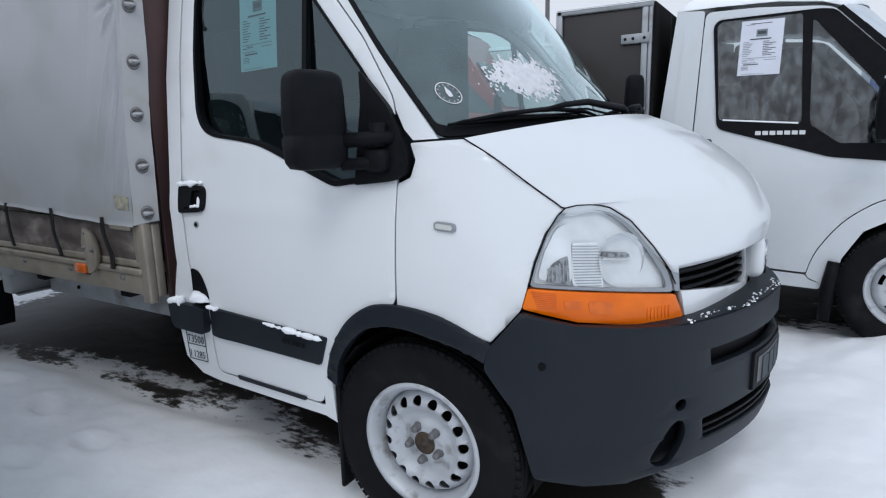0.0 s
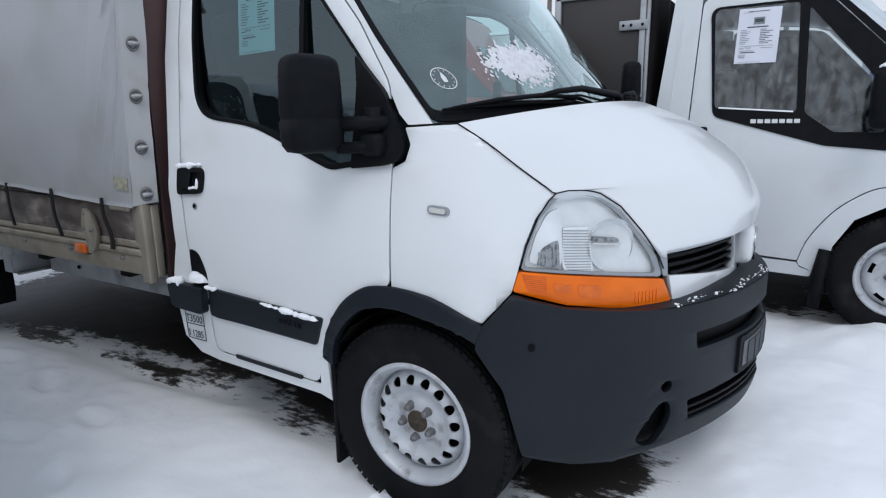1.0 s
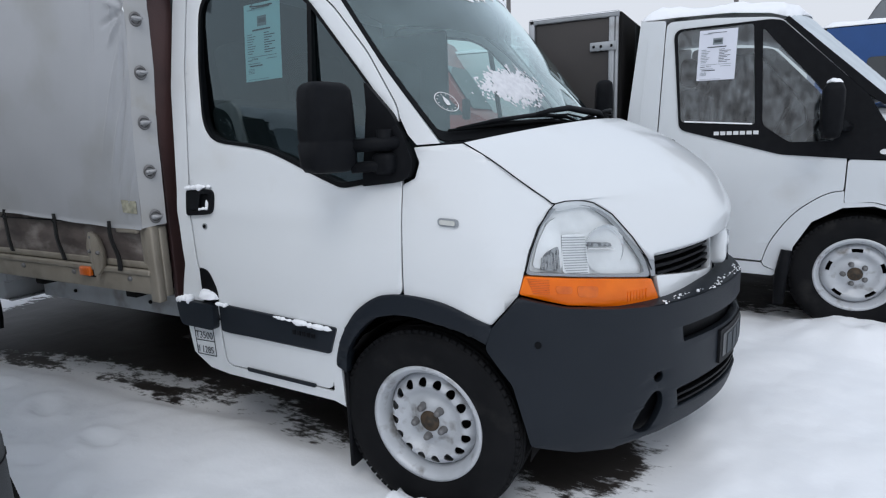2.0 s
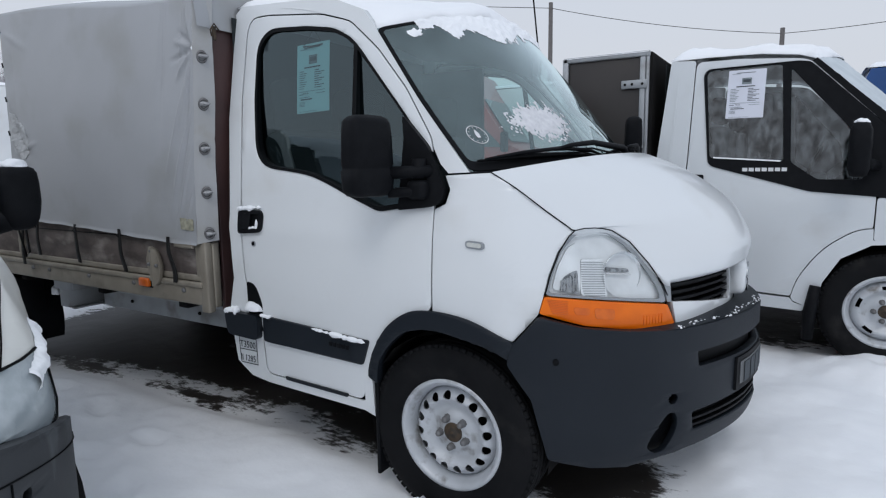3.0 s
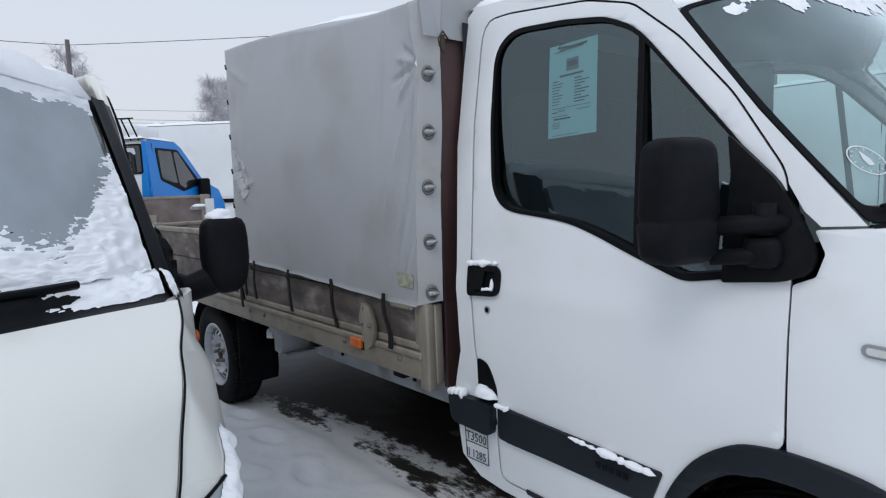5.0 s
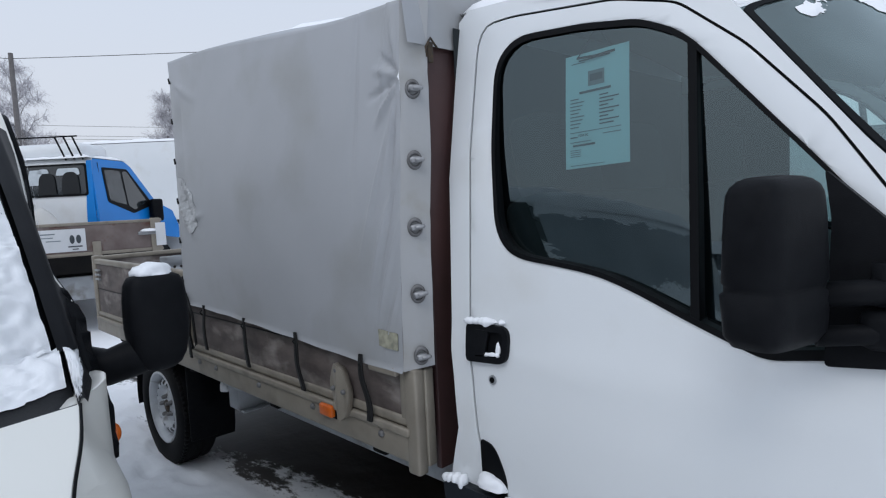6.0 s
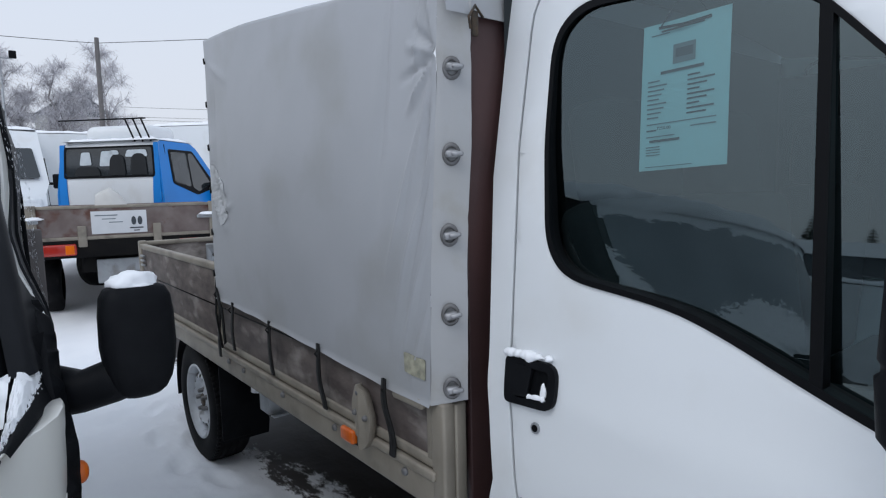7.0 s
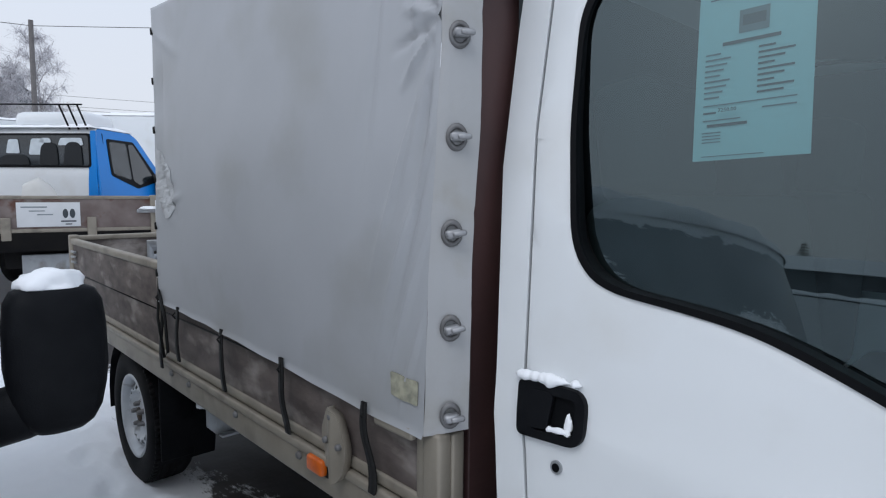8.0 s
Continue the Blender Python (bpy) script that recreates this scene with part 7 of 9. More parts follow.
        add_tube(bm, [f(s, z0 + (0.006 if i % 2 else 0), 0.018) for i, s in enumerate(np.linspace(0.89, VBODY.end, 26))], 0.0028, 5)
        add_tube(bm, [f(s, z0 + (0.0 if i % 2 else 0.012), 0.018) for i, s in enumerate(np.linspace(0.89, VBODY.end, 26))], 0.0028, 5)
    part("grille_mesh", bm, PLASTIC, gz, "black honeycomb mesh")
tops = [(0.22, 0.66), (0.30, 0.70), (0.42, 0.737), (0.594, 0.770), (0.732, 0.797), (0.881, 0.832), (VBUMP.end, 0.85)]
bots = [(VBUMP.end, 0.40), (0.9, 0.38), (0.6, 0.35), (0.40, 0.36), (0.33, 0.50)]
v_bumper = sheet("front_bumper", rounded(tops + [(VB - s, z) for s, z in tops[-2::-1]] + [(VB - s, z) for s, z in bots[:0:-1]] + bots, 0.02, 3), vnose, OLDBUMP, cream, [ring(0.74, 0.66, 0.02, n=14), ring(0.745, 0.60, 0.02, n=14), rounded([(1.0, 0.64), (VB - 1.0, 0.64), (VB - 1.02, 0.52), (1.02, 0.52)], 0.02)], 0.03, 0.05, "weathered grey plastic bumper", lip=0.006)
sheet("bumper_recess", rounded([(0.68, 0.70), (VB - 0.68, 0.70), (VB - 0.68, 0.48), (0.68, 0.48)], 0.03), lambda s, z, d=0.0: vnose(s, z, d + 0.04), SEAL, v_bumper, [], 0.01, 0.07)
tube("bumper_groove", [vnose(s, 0.66 + 0.08 * step(0.3, 1.0, min(s, VB - s)), -0.001) for s in np.linspace(0.36, VB - 0.36, 40)], 0.003, SEAL, v_bumper, 5)
tube("bumper_joint", [vnose(0.80, z, -0.001) for z in np.linspace(0.40, 0.72, 8)], 0.003, SEAL, v_bumper, 5)
strip("bumper_shelf", [[vnose(s, np.interp(min(s, VB - s), [p[0] for p in tops], [p[1] for p in tops]) - 0.006, d) for s in np.linspace(0.3, VB - 0.3, 50)] for d in (0.008, 0.10)], OLDBUMP, v_bumper)
# windscreen and cowl
V_WS_EDGE = spline([(-0.22, 0.072, 1.345), (-0.40, 0.094, 1.615), (-0.580, 0.124, 1.88)], 8)
V_WS_MID = spline([(0.125, YC, 1.352), (0.02, YC, 1.66), (-0.10, YC, 1.925)], 8)


def vlocal(u, v, d=0.0):
    e, m = (np.array([np.interp(v, np.linspace(0, 1, len(c)), c[:, k]) for k in range(3)]) for c in (V_WS_EDGE, V_WS_MID))
    a = 1 - abs(u)
    p = [e[0] + (m[0] - e[0]) * (1 - (1 - a) ** 2.3), e[1] + (YC - e[1]) * a, e[2] + (m[2] - e[2]) * (1 - (1 - a) ** 2)]
    if u > 0:
        p[1] = 2 * YC - p[1]
    return (p[0] - 0.85 * d, p[1], p[2] - 0.5 * d)


def vscreen(u, v, d=0.0):
    return vplace(vlocal(u, v, d))


vs_ = strip("windscreen", [[vscreen(u, v) for u in np.linspace(-1, 1, 29)] for v in np.linspace(0, 1, 11)], glass("dim_windscreen", (0.42, 0.48, 0.50), 1.8), cream, "windscreen partly under snow")
vs_.visible_shadow = False
for flip in (False, True):
    rows = []
    for v in np.linspace(0.0, 1.0, 14):
        a = np.array(vlocal(-1.0, v))
        b = np.array(vlocal(-0.985, v)) + np.array((0.012, 0, 0.006))
        w = 0.045 + 0.012 * (1 - v)
        z = a[2] - 0.012
        side = lambda x, d: np.array((x, vskin(x, z, d)[1] * -1 + VY + 0.035, z))
        line = [b, a + np.array((0.010, -0.010, 0.0)), a + np.array((0.002, -0.024, 0.0)), a + np.array((-0.015, -0.032, 0.0)), a + np.array((-0.04, -0.036, -0.002)), side(a[0] - w - 0.03, 0.004)]
        rows.append([vplace(p) if not flip else (vplace(p)[0], 2 * VC - vplace(p)[1], vplace(p)[2]) for p in line])
    strip("front_pillar", rows, PILLAR, cream, "black windscreen pillar trim")
sheet("screen_edge", rounded([(-1.0, 0.0), (1.0, 0.0), (1.0, 1.0), (-1.0, 1.0)], 0.04), lambda u, v, d=0.0: vscreen(u, v, d - 0.004), SEAL, cream, [rounded([(-0.975, 0.05, 0.01), (-0.86, 0.05), (0.86, 0.05), (0.975, 0.05), (0.975, 0.965), (-0.975, 0.965)], 0.05)], 0.004, 0.08, "black edge band of the windscreen")
cw = []
for w in np.linspace(0, 1, 6):
    cw.append([tuple(np.array(vscreen(u, 0.0)) * (1 - w) + (b + np.array((-0.004, 0, -0.006))) * w - np.array((0, 0, 0.02 * math.sin(math.pi * w)))) for u, b in zip(np.linspace(-1, 1, 29), v_back)])
vcowl = strip("cowl", cw, PLASTIC, cream, "black scuttle panel with air vents")
for i in range(9):
    for j in range(4):
        u, w = -0.42 + 0.045 * i + 0.02 * (j % 2), 0.45 + 0.12 * j
        k = (u + 1) / 2 * 28
        a = np.array(vscreen(u, 0.0)) * (1 - w) + (v_back[int(k)] + np.array((0, 0, -0.006))) * w - np.array((0, 0, 0.02 * math.sin(math.pi * w)))
        box("vent_hole", tuple(a + np.array((-0.008, -0.012, -0.002))), tuple(a + np.array((0.008, 0.012, 0.004))), SEAL, vcowl, 0.002)
foot = np.array(vscreen(0.1, 0.0)) + np.array((0.06, 0, 0.0))
tips = [np.array(vscreen(0.05 - t * 0.80, -0.02 + 0.02 * t)) + np.array((0.045, 0, 0.012)) for t in np.linspace(0, 1, 7)]
vw = tube("wiper", [foot, foot + np.array((-0.02, 0.12, 0.04)), tips[3] + np.array((0.012, 0, 0.02))], [0.014, 0.011, 0.008], PLASTIC, cream, 8, "black wiper")
tube("wiper_blade", tips, 0.011, SEAL, vw, 6)
# roof, rear body, underside
def v_roof(a, b):
    p = roof_pt(a, b, 0.0, vlocal)
    return vplace((p[0], p[1], p[2] - 0.12 * max(b, 0.0)))


strip("roof", [[v_roof(a, b) for a in np.linspace(-1, 1, 21)] for b in np.linspace(0, 1, 10)], CREAM, cream, "cream white roof")
lump("roof_snow", [[v_roof(a, b) for a in np.linspace(-0.975, 0.975, 46)] for b in np.linspace(-0.03, 1.0, 26)], SNOW, "thick snow on a van roof", 0.07, rough=0.02, seed=31.0)
rear = []
for x in (-1.2, -2.6, -4.4):
    sec = [(x, 0.06, 0.42), (x, 0.035, 0.75), (x, 0.02, 1.1), (x, 0.03, 1.72), (x, 0.10, 1.92), (x, YC, 2.03), (x, W2 - 0.10, 1.92), (x, W2 - 0.03, 1.72), (x, W2 - 0.02, 1.1), (x, W2 - 0.035, 0.75), (x, W2 - 0.06, 0.42)]
    rear.append([vplace(p) for p in sec])
strip("van_body", rear, CREAM, cream, "cream white van body")
lump("roof_snow", [[vplace((x, y, 1.95 + 0.08 * (1 - ((y - YC) / 0.75) ** 2))) for y in np.linspace(0.3, W2 - 0.3, 20)] for x in np.linspace(-4.3, -1.25, 24)], SNOW, "snow on a van's rear roof", 0.08, seed=33.0)
box("engine_bay", vplace((-0.3, W2 - 0.42, 0.3)), vplace((0.36, 0.42, 0.92)), DARK, cream, 0.03)
box("chassis", vplace((-4.2, W2 - 0.4, 0.32)), vplace((0.3, 0.4, 0.55)), DARK, cream, 0.03)
dash = [[vplace((x, y, z)) for y in np.linspace(0.16, W2 - 0.16, 9)] for x, z in ((0.10, 1.27), (-0.05, 1.28), (-0.18, 1.2), (-0.15, 0.6))]
strip("dashboard", dash, TRIM, cream, "grey dashboard")
strip("bulkhead", [[vplace((-1.15, y, z)) for y in (0.1, YC, W2 - 0.1)] for z in (0.45, 1.2, 2.0)], HEADLINER, cream, "grey bulkhead behind the seats")
for y0 in (0.55, 1.5):
    p = vplace((-0.8, y0, 1.2))
    box("seat_back", (p[0] - 0.08, p[1] - 0.25, p[2] - 0.4), (p[0] + 0.06, p[1] + 0.25, p[2] + 0.42), SEAT, cream, 0.05, label="dark cab seat")
for cx, cy, sd in ((VX, VY - 0.15, 1), (VX, 2 * VC - VY + 0.15, -1), (VX - 3.08, VY - 0.15, 1), (VX - 3.08, 2 * VC - VY + 0.15, -1)):
    wheel(cream, (cx, cy, slope(cy) + 0.335 - 0.005), 0.335, 0.205, 0.205, sd, "holes")
for cy in (0.03, W2 - 0.03 - 0.33):
    rows = []
    for k in range(13):
        a = math.pi * (1.12 - 1.2 * k / 12)
        rows.append([vplace((0.37 * math.cos(a), cy, 0.34 + 0.385 * math.sin(a))), vplace((0.37 * math.cos(a), cy + 0.33, 0.34 + 0.385 * math.sin(a)))])
    strip("arch_liner", rows, DARK, cream)
box("bed_headboard", (-3.04, 2 * VC + 0.66, 0.55), (-2.97, -0.662, 1.40), POLE, cream, 0.006, label="weathered grey headboard behind the cab")
# its left mirror, on a curved black foot
mrows = []
MX, MY = -1.462, -0.625
for z, a, b in ((1.104, 0.012, 0.018), (1.110, 0.026, 0.034), (1.122, 0.038, 0.048), (1.145, 0.046, 0.060), (1.18, 0.051, 0.067), (1.215, 0.053, 0.071), (1.28, 0.052, 0.070), (1.318, 0.048, 0.066), (1.336, 0.040, 0.057), (1.343, 0.028, 0.042), (1.346, 0.012, 0.02)):
    mrows.append([(MX + a * math.copysign(abs(math.cos(t)) ** 0.6, math.cos(t)), MY + b * math.copysign(abs(math.sin(t)) ** 0.55, math.sin(t)), z) for t in np.linspace(0, 2 * math.pi, 25)[:-1]])
bm = bmesh.new()
grid = [[bm.verts.new(p) for p in r] for r in mrows]
for i in range(len(grid) - 1):
    for j in range(24):
        bm.faces.new((grid[i][j], grid[i][(j + 1) % 24], grid[i + 1][(j + 1) % 24], grid[i + 1][j]))
bm.faces.new(grid[0])
bm.faces.new(grid[-1])
bmesh.ops.recalc_face_normals(bm, faces=bm.faces[:])
vm = part("wing_mirror", bm, PLASTIC, cream, "rounded black wing mirror")
tube("mirror_arm", [(MX, MY + 0.01, 1.17), (MX - 0.015, MY - 0.05, 1.145), (MX - 0.05, MY - 0.10, 1.125), (MX - 0.085, -0.79, 1.13)], [0.050, 0.046, 0.044, 0.058], PLASTIC, vm, 16)
dab("mirror_snow", (MX, MY - 0.003, 1.343), (0.034, 0.046, 0.032), "cap of snow on a wing mirror", 41.0)
foot_line = rounded([(-0.37, 1.46), (-0.285, 1.365), (-0.238, 1.30), (-0.19, 1.195), (-0.150, 1.112), (-0.147, 1.096), (-0.172, 1.096), (-0.225, 1.128), (-0.265, 1.185), (-0.33, 1.27), (-0.40, 1.40), (-0.44, 1.49)], 0.012)
sheet("mirror_foot", foot_line, lambda s_, z_, d=0.0: vskin(s_, z_, d - 0.003 - 0.020 * (1 - step(1.15, 1.36, z_))), PLASTIC, vm, [], 0.05, 0.03, "black mirror foot", lip=0.02)
bm = bmesh.new()
bmesh.ops.create_uvsphere(bm, u_segments=16, v_segments=10, radius=1.0)
for v in bm.verts:
    v.co = Vector((VX - 0.220 + 0.020 * v.co.x, VY + 0.046 + 0.015 * v.co.y, VZ + 1.136 + 0.023 * v.co.z))
part("side_repeater", bm, MARKER, cream, "small round amber side indicator")
# black corner between the windscreen pillar, the scuttle and the fender
corner_in = spline([vlocal(-1.0, 0.10), vlocal(-1.0, 0.0), tuple(np.array((v_edge[0][0] - VX, 0.035 - (v_edge[0][1] - VY), v_edge[0][2] - VZ)))], 8)
corner_out = spline([(-0.33, 0.012, 1.405), (-0.246, 0.020, 1.294), (-0.08, 0.055, 1.304), (0.08, 0.10, 1.308)], 8)


def corner_pt(t, w, d=0.0):
    a, b = (np.array([np.interp(t, np.linspace(0, 1, len(c)), c[:, k]) for k in range(3)]) for c in (corner_in, corner_out))
    p = a * (1 - w) + b * w
    return vplace((p[0] + 0.2 * d, p[1], p[2] + 0.012 * math.sin(math.pi * w) - 0.004 - d))


strip("cowl_corner", [[corner_pt(t, w) for w in np.linspace(0, 1, 8)] for t in np.linspace(0, 1, 20)], PLASTIC, cream, "black scuttle corner by the pillar")
scatter_patch("cowl_snow", lambda t, w: 0.30 - 1.3 * max(t - 0.70, 0) - 2.2 * max(0.26 - t, 0) - 1.8 * max(w - 0.48, 0) + 0.40 * frac(t, w, 2.6, 3.0), corner_pt, 60, 40, 0.10, 0.98, 0.0, 0.92, SNOW, "snow in the corner below a windscreen pillar", 0.022)
scatter_patch("window_frost", lambda s_, z_: 0.9 * frac(s_, z_, 9.0, 5.0) - 0.22, lambda s_, z_, d=0.0: vskin(s_, z_, d - 0.014), 90, 70, -0.98, -0.58, 1.36, 1.86, SNOW, "flecks of frost on a side window", 0.002)
# snow on the van
def vscreen_n(u, v, d=0.0):
    p = vscreen(u, v)
    return (p[0] - 0.75 * d, p[1], p[2] - 0.66 * d)
scatter_patch("windscreen_snow", lambda u, v: 0.27 - v - 0.12 * math.sin(u * 5.0) + 0.22 * max((u * -1) - 0.76, 0) * 10 + 0.13 * frac(u, v, 0.8, 4.0) + 0.10 * frac(u, v * 3, 2.2, 6.0) + 0.12 * frac(u, v * 2, 5.0, 2.0) - (0.35 * (1 - step(0.03, 0.07, v)) * step(0.80, 0.9, -u) + 0.6 * max(0.0, 0.06 - math.hypot((u + 0.55) * 0.6, v - 0.05)) * 10), vscreen_n, 280, 170, -0.972, 0.98, 0.0, 0.98, SNOW, "wind-packed snow on the lower windscreen", 0.02)
scatter_patch("windscreen_snow", lambda u, v: (v - 0.90) * 3.0 + 0.12 + 0.35 * frac(u, v, 1.2, 9.0), vscreen_n, 180, 60, -0.965, 0.98, 0.72, 1.0, SNOW, "snow along the top of a windscreen", 0.016)
scatter_patch("windscreen_film", lambda u, v: 0.35 + 0.4 * frac(u, v, 0.35, 14.0) - abs(v - 0.5) * 0.3, vscreen_n, 80, 60, -0.95, 0.95, 0.05, 0.95, mat("ice_film", (0.36, 0.40, 0.43), 0.4, color2=(0.26, 0.29, 0.31), scale=5.0, coat=0.4, bump=0.2, bump_scale=30.0), "thin film of ice on a windscreen", 0.0)
def cowl_pt(u, w, d=0.0):
    k = (u + 1) / 2 * 28
    a, f = min(int(k), 27), k - min(int(k), 27)
    b, g = min(int(w * 5), 4), w * 5 - min(int(w * 5), 4)
    lo, hi = (np.array(cw[b + n][a]) * (1 - f) + np.array(cw[b + n][a + 1]) * f for n in (0, 1))
    p = lo * (1 - g) + hi * g
    return (p[0], p[1], p[2] - d)


scatter_patch("cowl_snow", lambda u, v: 0.20 + 0.35 * frac(u, v * 0.3, 0.9, 6.0) - 1.1 * max(u + 0.84, 0) - 1.6 * max(v - 0.42 + 0.5 * max(u + 0.84, 0), 0), cowl_pt, 120, 44, -0.99, -0.2, 0.02, 0.95, SNOW, "snow in the corner of a scuttle panel", 0.02)
scatter_patch("lamp_snow", lambda s, z: 0.5 - abs(z - 0.935 - 0.5 * (0.40 - s)) / (0.075 + 0.05 * (0.43 - s)) - 3.0 * max(s - 0.46, 0) - 8.0 * max(0.30 - s, 0) + 0.35 * frac(s, z, 1.5, 3.0), vskin, 60, 60, 0.27, 0.50, 0.85, 1.06, SNOW, "snow caught along the edge of a headlight", 0.022)


# ---- vehicles and things further off ----
def oriented(pos, heading):
    """A frame at pos whose x axis is the heading in degrees from +x."""
    return Matrix.Translation(pos) @ Matrix.Rotation(radians(heading), 4, "Z")


def far_van(name, label, m, paint, length=5.2, height=2.45, bonnet=1.0, side_windows=False, snow=True, wide=1.0, screen_mat=None, lift=0.0):
    """A panel van in its own frame: nose at +x, wheels on the ground."""
    van = thing(name, label, "van", at=m.translation)
    def P(x, y, z):
        return m @ Vector((x, y, z))
    L = length / 2
    prof = [(-L, 0.42), (-L, 1.2), (-L + 0.03, height - 0.25), (-L + 0.12, height), (L - bonnet - 0.95, height), (L - bonnet - 0.75, height - 0.06), (L - bonnet + 0.12, 1.40), (L - 0.30, 1.16), (L - 0.06, 0.95), (L, 0.66), (L, 0.36)]
    def half(z):
        return wide * (0.97 - 0.10 * max(z - 1.0, 0) ** 1.3 * 0.9 - 0.02 * max(0.6 - z, 0))
    rows = []
    for x, z in prof:
        h = half(z)
        nose_in = 0.10 * wide if x > L - 0.35 else 0.0
        rows.append([P(x - (0.12 if abs(t) == 1 and x > L - 0.5 else 0.0), t * (h - nose_in * abs(t)), z + 0.03 * (1 - t * t)) for t in (-1, -0.8, -0.4, 0, 0.4, 0.8, 1)])
    strip("van_shell", rows, paint, van)
    for sgn in (-1, 1):
        bm = bmesh.new()
        pts = [P(x - (0.12 if x > L - 0.5 else 0), sgn * (half(z) - (0.10 * wide if x > L - 0.35 else 0.0)), z) for x, z in prof]
        tris = geometry.tessellate_polygon([[Vector((x, z, 0)) for x, z in prof]])
        vs = [bm.verts.new(p) for p in pts]
        for t in tris:
            bm.faces.new([vs[i] for i in t])
        part("van_side", bm, paint, van)
        f = lambda x, z, d=0.0, sgn=sgn: tuple(P(x, sgn * (half(z) + 0.006 - d), z))
        xw = L - bonnet
        sheet("side_window", rounded([(xw - 1.35, 1.42), (xw + 0.02, 1.36), (xw - 0.62, 1.98), (xw - 1.32, 2.0)], 0.05), f, DARKGLASS, van, [], 0.02, 0.3, "dark cab window")
        tube("pillar", [f(xw - 0.74, 1.38, -0.004), f(xw - 0.70, 1.99, -0.004)], 0.02, SEAL, van, 5)
        if side_windows:
            for k in range(3):
                x1 = xw - 1.5 - 1.0 * k
                if x1 - 0.3 > -L:
                    sheet("side_window", rounded([(max(x1 - 0.9, 0.12 - L), 1.40), (x1, 1.40), (x1, 1.98), (max(x1 - 0.9, 0.12 - L), 1.98)], 0.06), f, DARKGLASS, van, [], 0.02, 0.3, "dark side window")
        tube("door_seam", [f(xw - 1.42, 0.55, -0.003), f(xw - 1.42, 2.0, -0.003)], 0.006, SEAL, van, 4)
        box("rub_strip", (-L + 0.1, sgn * half(0.7) - 0.015, 0.62), (L - 0.6, sgn * half(0.7) + 0.015, 0.72), PLASTIC, van, 0.008, m)
        c = P(xw + 0.12, sgn * (half(1.5) + 0.16), 1.45)
        mir = box("wing_mirror", (xw + 0.05, sgn * (half(1.5) + 0.16) - 0.08, 1.28), (xw + 0.15, sgn * (half(1.5) + 0.16) + 0.08, 1.60), PLASTIC, van, 0.03, m, "black wing mirror")
        box("mirror_arm", (xw + 0.08, min(sgn * half(1.4), sgn * (half(1.5) + 0.12)), 1.36), (xw + 0.12, max(sgn * half(1.4), sgn * (half(1.5) + 0.12)), 1.42), PLASTIC, mir, 0.01, m)
        box("headlight", (L - 0.36, sgn * 0.62 * wide - 0.17, 0.82), (L - 0.07, sgn * 0.62 * wide + 0.17, 1.08), LAMPIN, van, 0.05, m, "clear headlight")
        for x0 in (L - 0.95, -L + 1.05):
            bm = bmesh.new()
            lathe(bm, [(0.0, 0.055), (0.08, 0.06), (0.15, 0.045), (0.195, 0.06), (0.20, 0.09), (0.215, 0.10), (0.30, 0.10), (0.335, 0.06), (0.335, -0.08), (0.2, -0.1)], 28, (x0, sgn * 0.84 * wide, 0.335), sgn)
            bmesh.ops.transform(bm, matrix=m, verts=bm.verts[:])
            w = part("wheel", bm, RUBBER, van)
            bm = bmesh.new()
            lathe(bm, [(0.0, 0.07), (0.08, 0.072), (0.15, 0.055), (0.19, 0.075), (0.20, 0.10)], 28, (x0, sgn * 0.84 * wide, 0.335), sgn)
            bmesh.ops.transform(bm, matrix=m, verts=bm.verts[:])
            part("rim", bm, STEEL, w)
    g = lambda y, t, d=0.0: tuple(P(L - bonnet + 0.12 - t * 0.86 + 0.012 * 1 - d, y * (1 - 0.16 * t), 1.42 + lift * (1 - t) + (height - 0.06 - 1.42) * t + 0.02))
    top = min(1.0, 0.62 / max(height - 1.48, 0.1) + 0.12)
    slope_t = lambda y, t, d=0.0: g(y, t * top, d)
    sheet("windscreen", rounded([(-0.80 * wide, 0.03), (0.80 * wide, 0.03), (0.76 * wide, 0.97), (-0.76 * wide, 0.97)], 0.06), slope_t, screen_mat or DARKGLASS, van, [], 0.02, 0.3, "dark windscreen")
    for k in range(3):
        box("grille_slat", (L - 0.11, -0.36 * wide, 0.80 + 0.075 * k), (L - 0.005, 0.36 * wide, 0.835 + 0.075 * k), PLASTIC, van, 0.008, m, "black grille slat")
    box("front_bumper", (L - 0.16, -0.90 * wide, 0.36), (L + 0.06, 0.90 * wide, 0.66), BUMPER, van, 0.04, m, "dark bumper")
    box("underbody", (-L + 0.2, -0.7, 0.25), (L - 0.3, 0.7, 0.5), DARK, van, 0.03, m)
    if snow:
        rows = [[P(x, t * half(height) * 0.98, height + 0.02 + 0.01 * (1 - t * t)) for t in np.linspace(-1, 1, 14)] for x in np.linspace(-L + 0.06, L - bonnet - 0.85, 26)]
        lump("roof_snow", rows, SNOW, "snow on a parked van's roof", 0.09, seed=L + m.translation.x)
    return van


# a blue and white cab seen from behind
ch = Vector((-0.682, 0.731, 0))
cm = Matrix.Translation((-10.38, 1.57, 0.29)) @ Matrix(((ch.x, -ch.y, 0, 0), (ch.y, ch.x, 0, 0), (0, 0, 1, 0), (0, 0, 0, 1)))
blue = thing("blue_truck", "blue and white cab truck with a snowy roof", "truck", at=cm.translation)


def bp(x, y, z):
    """x forwards from the back of the cab, y to the left from its right side."""
    return cm @ Vector((x, y, z))


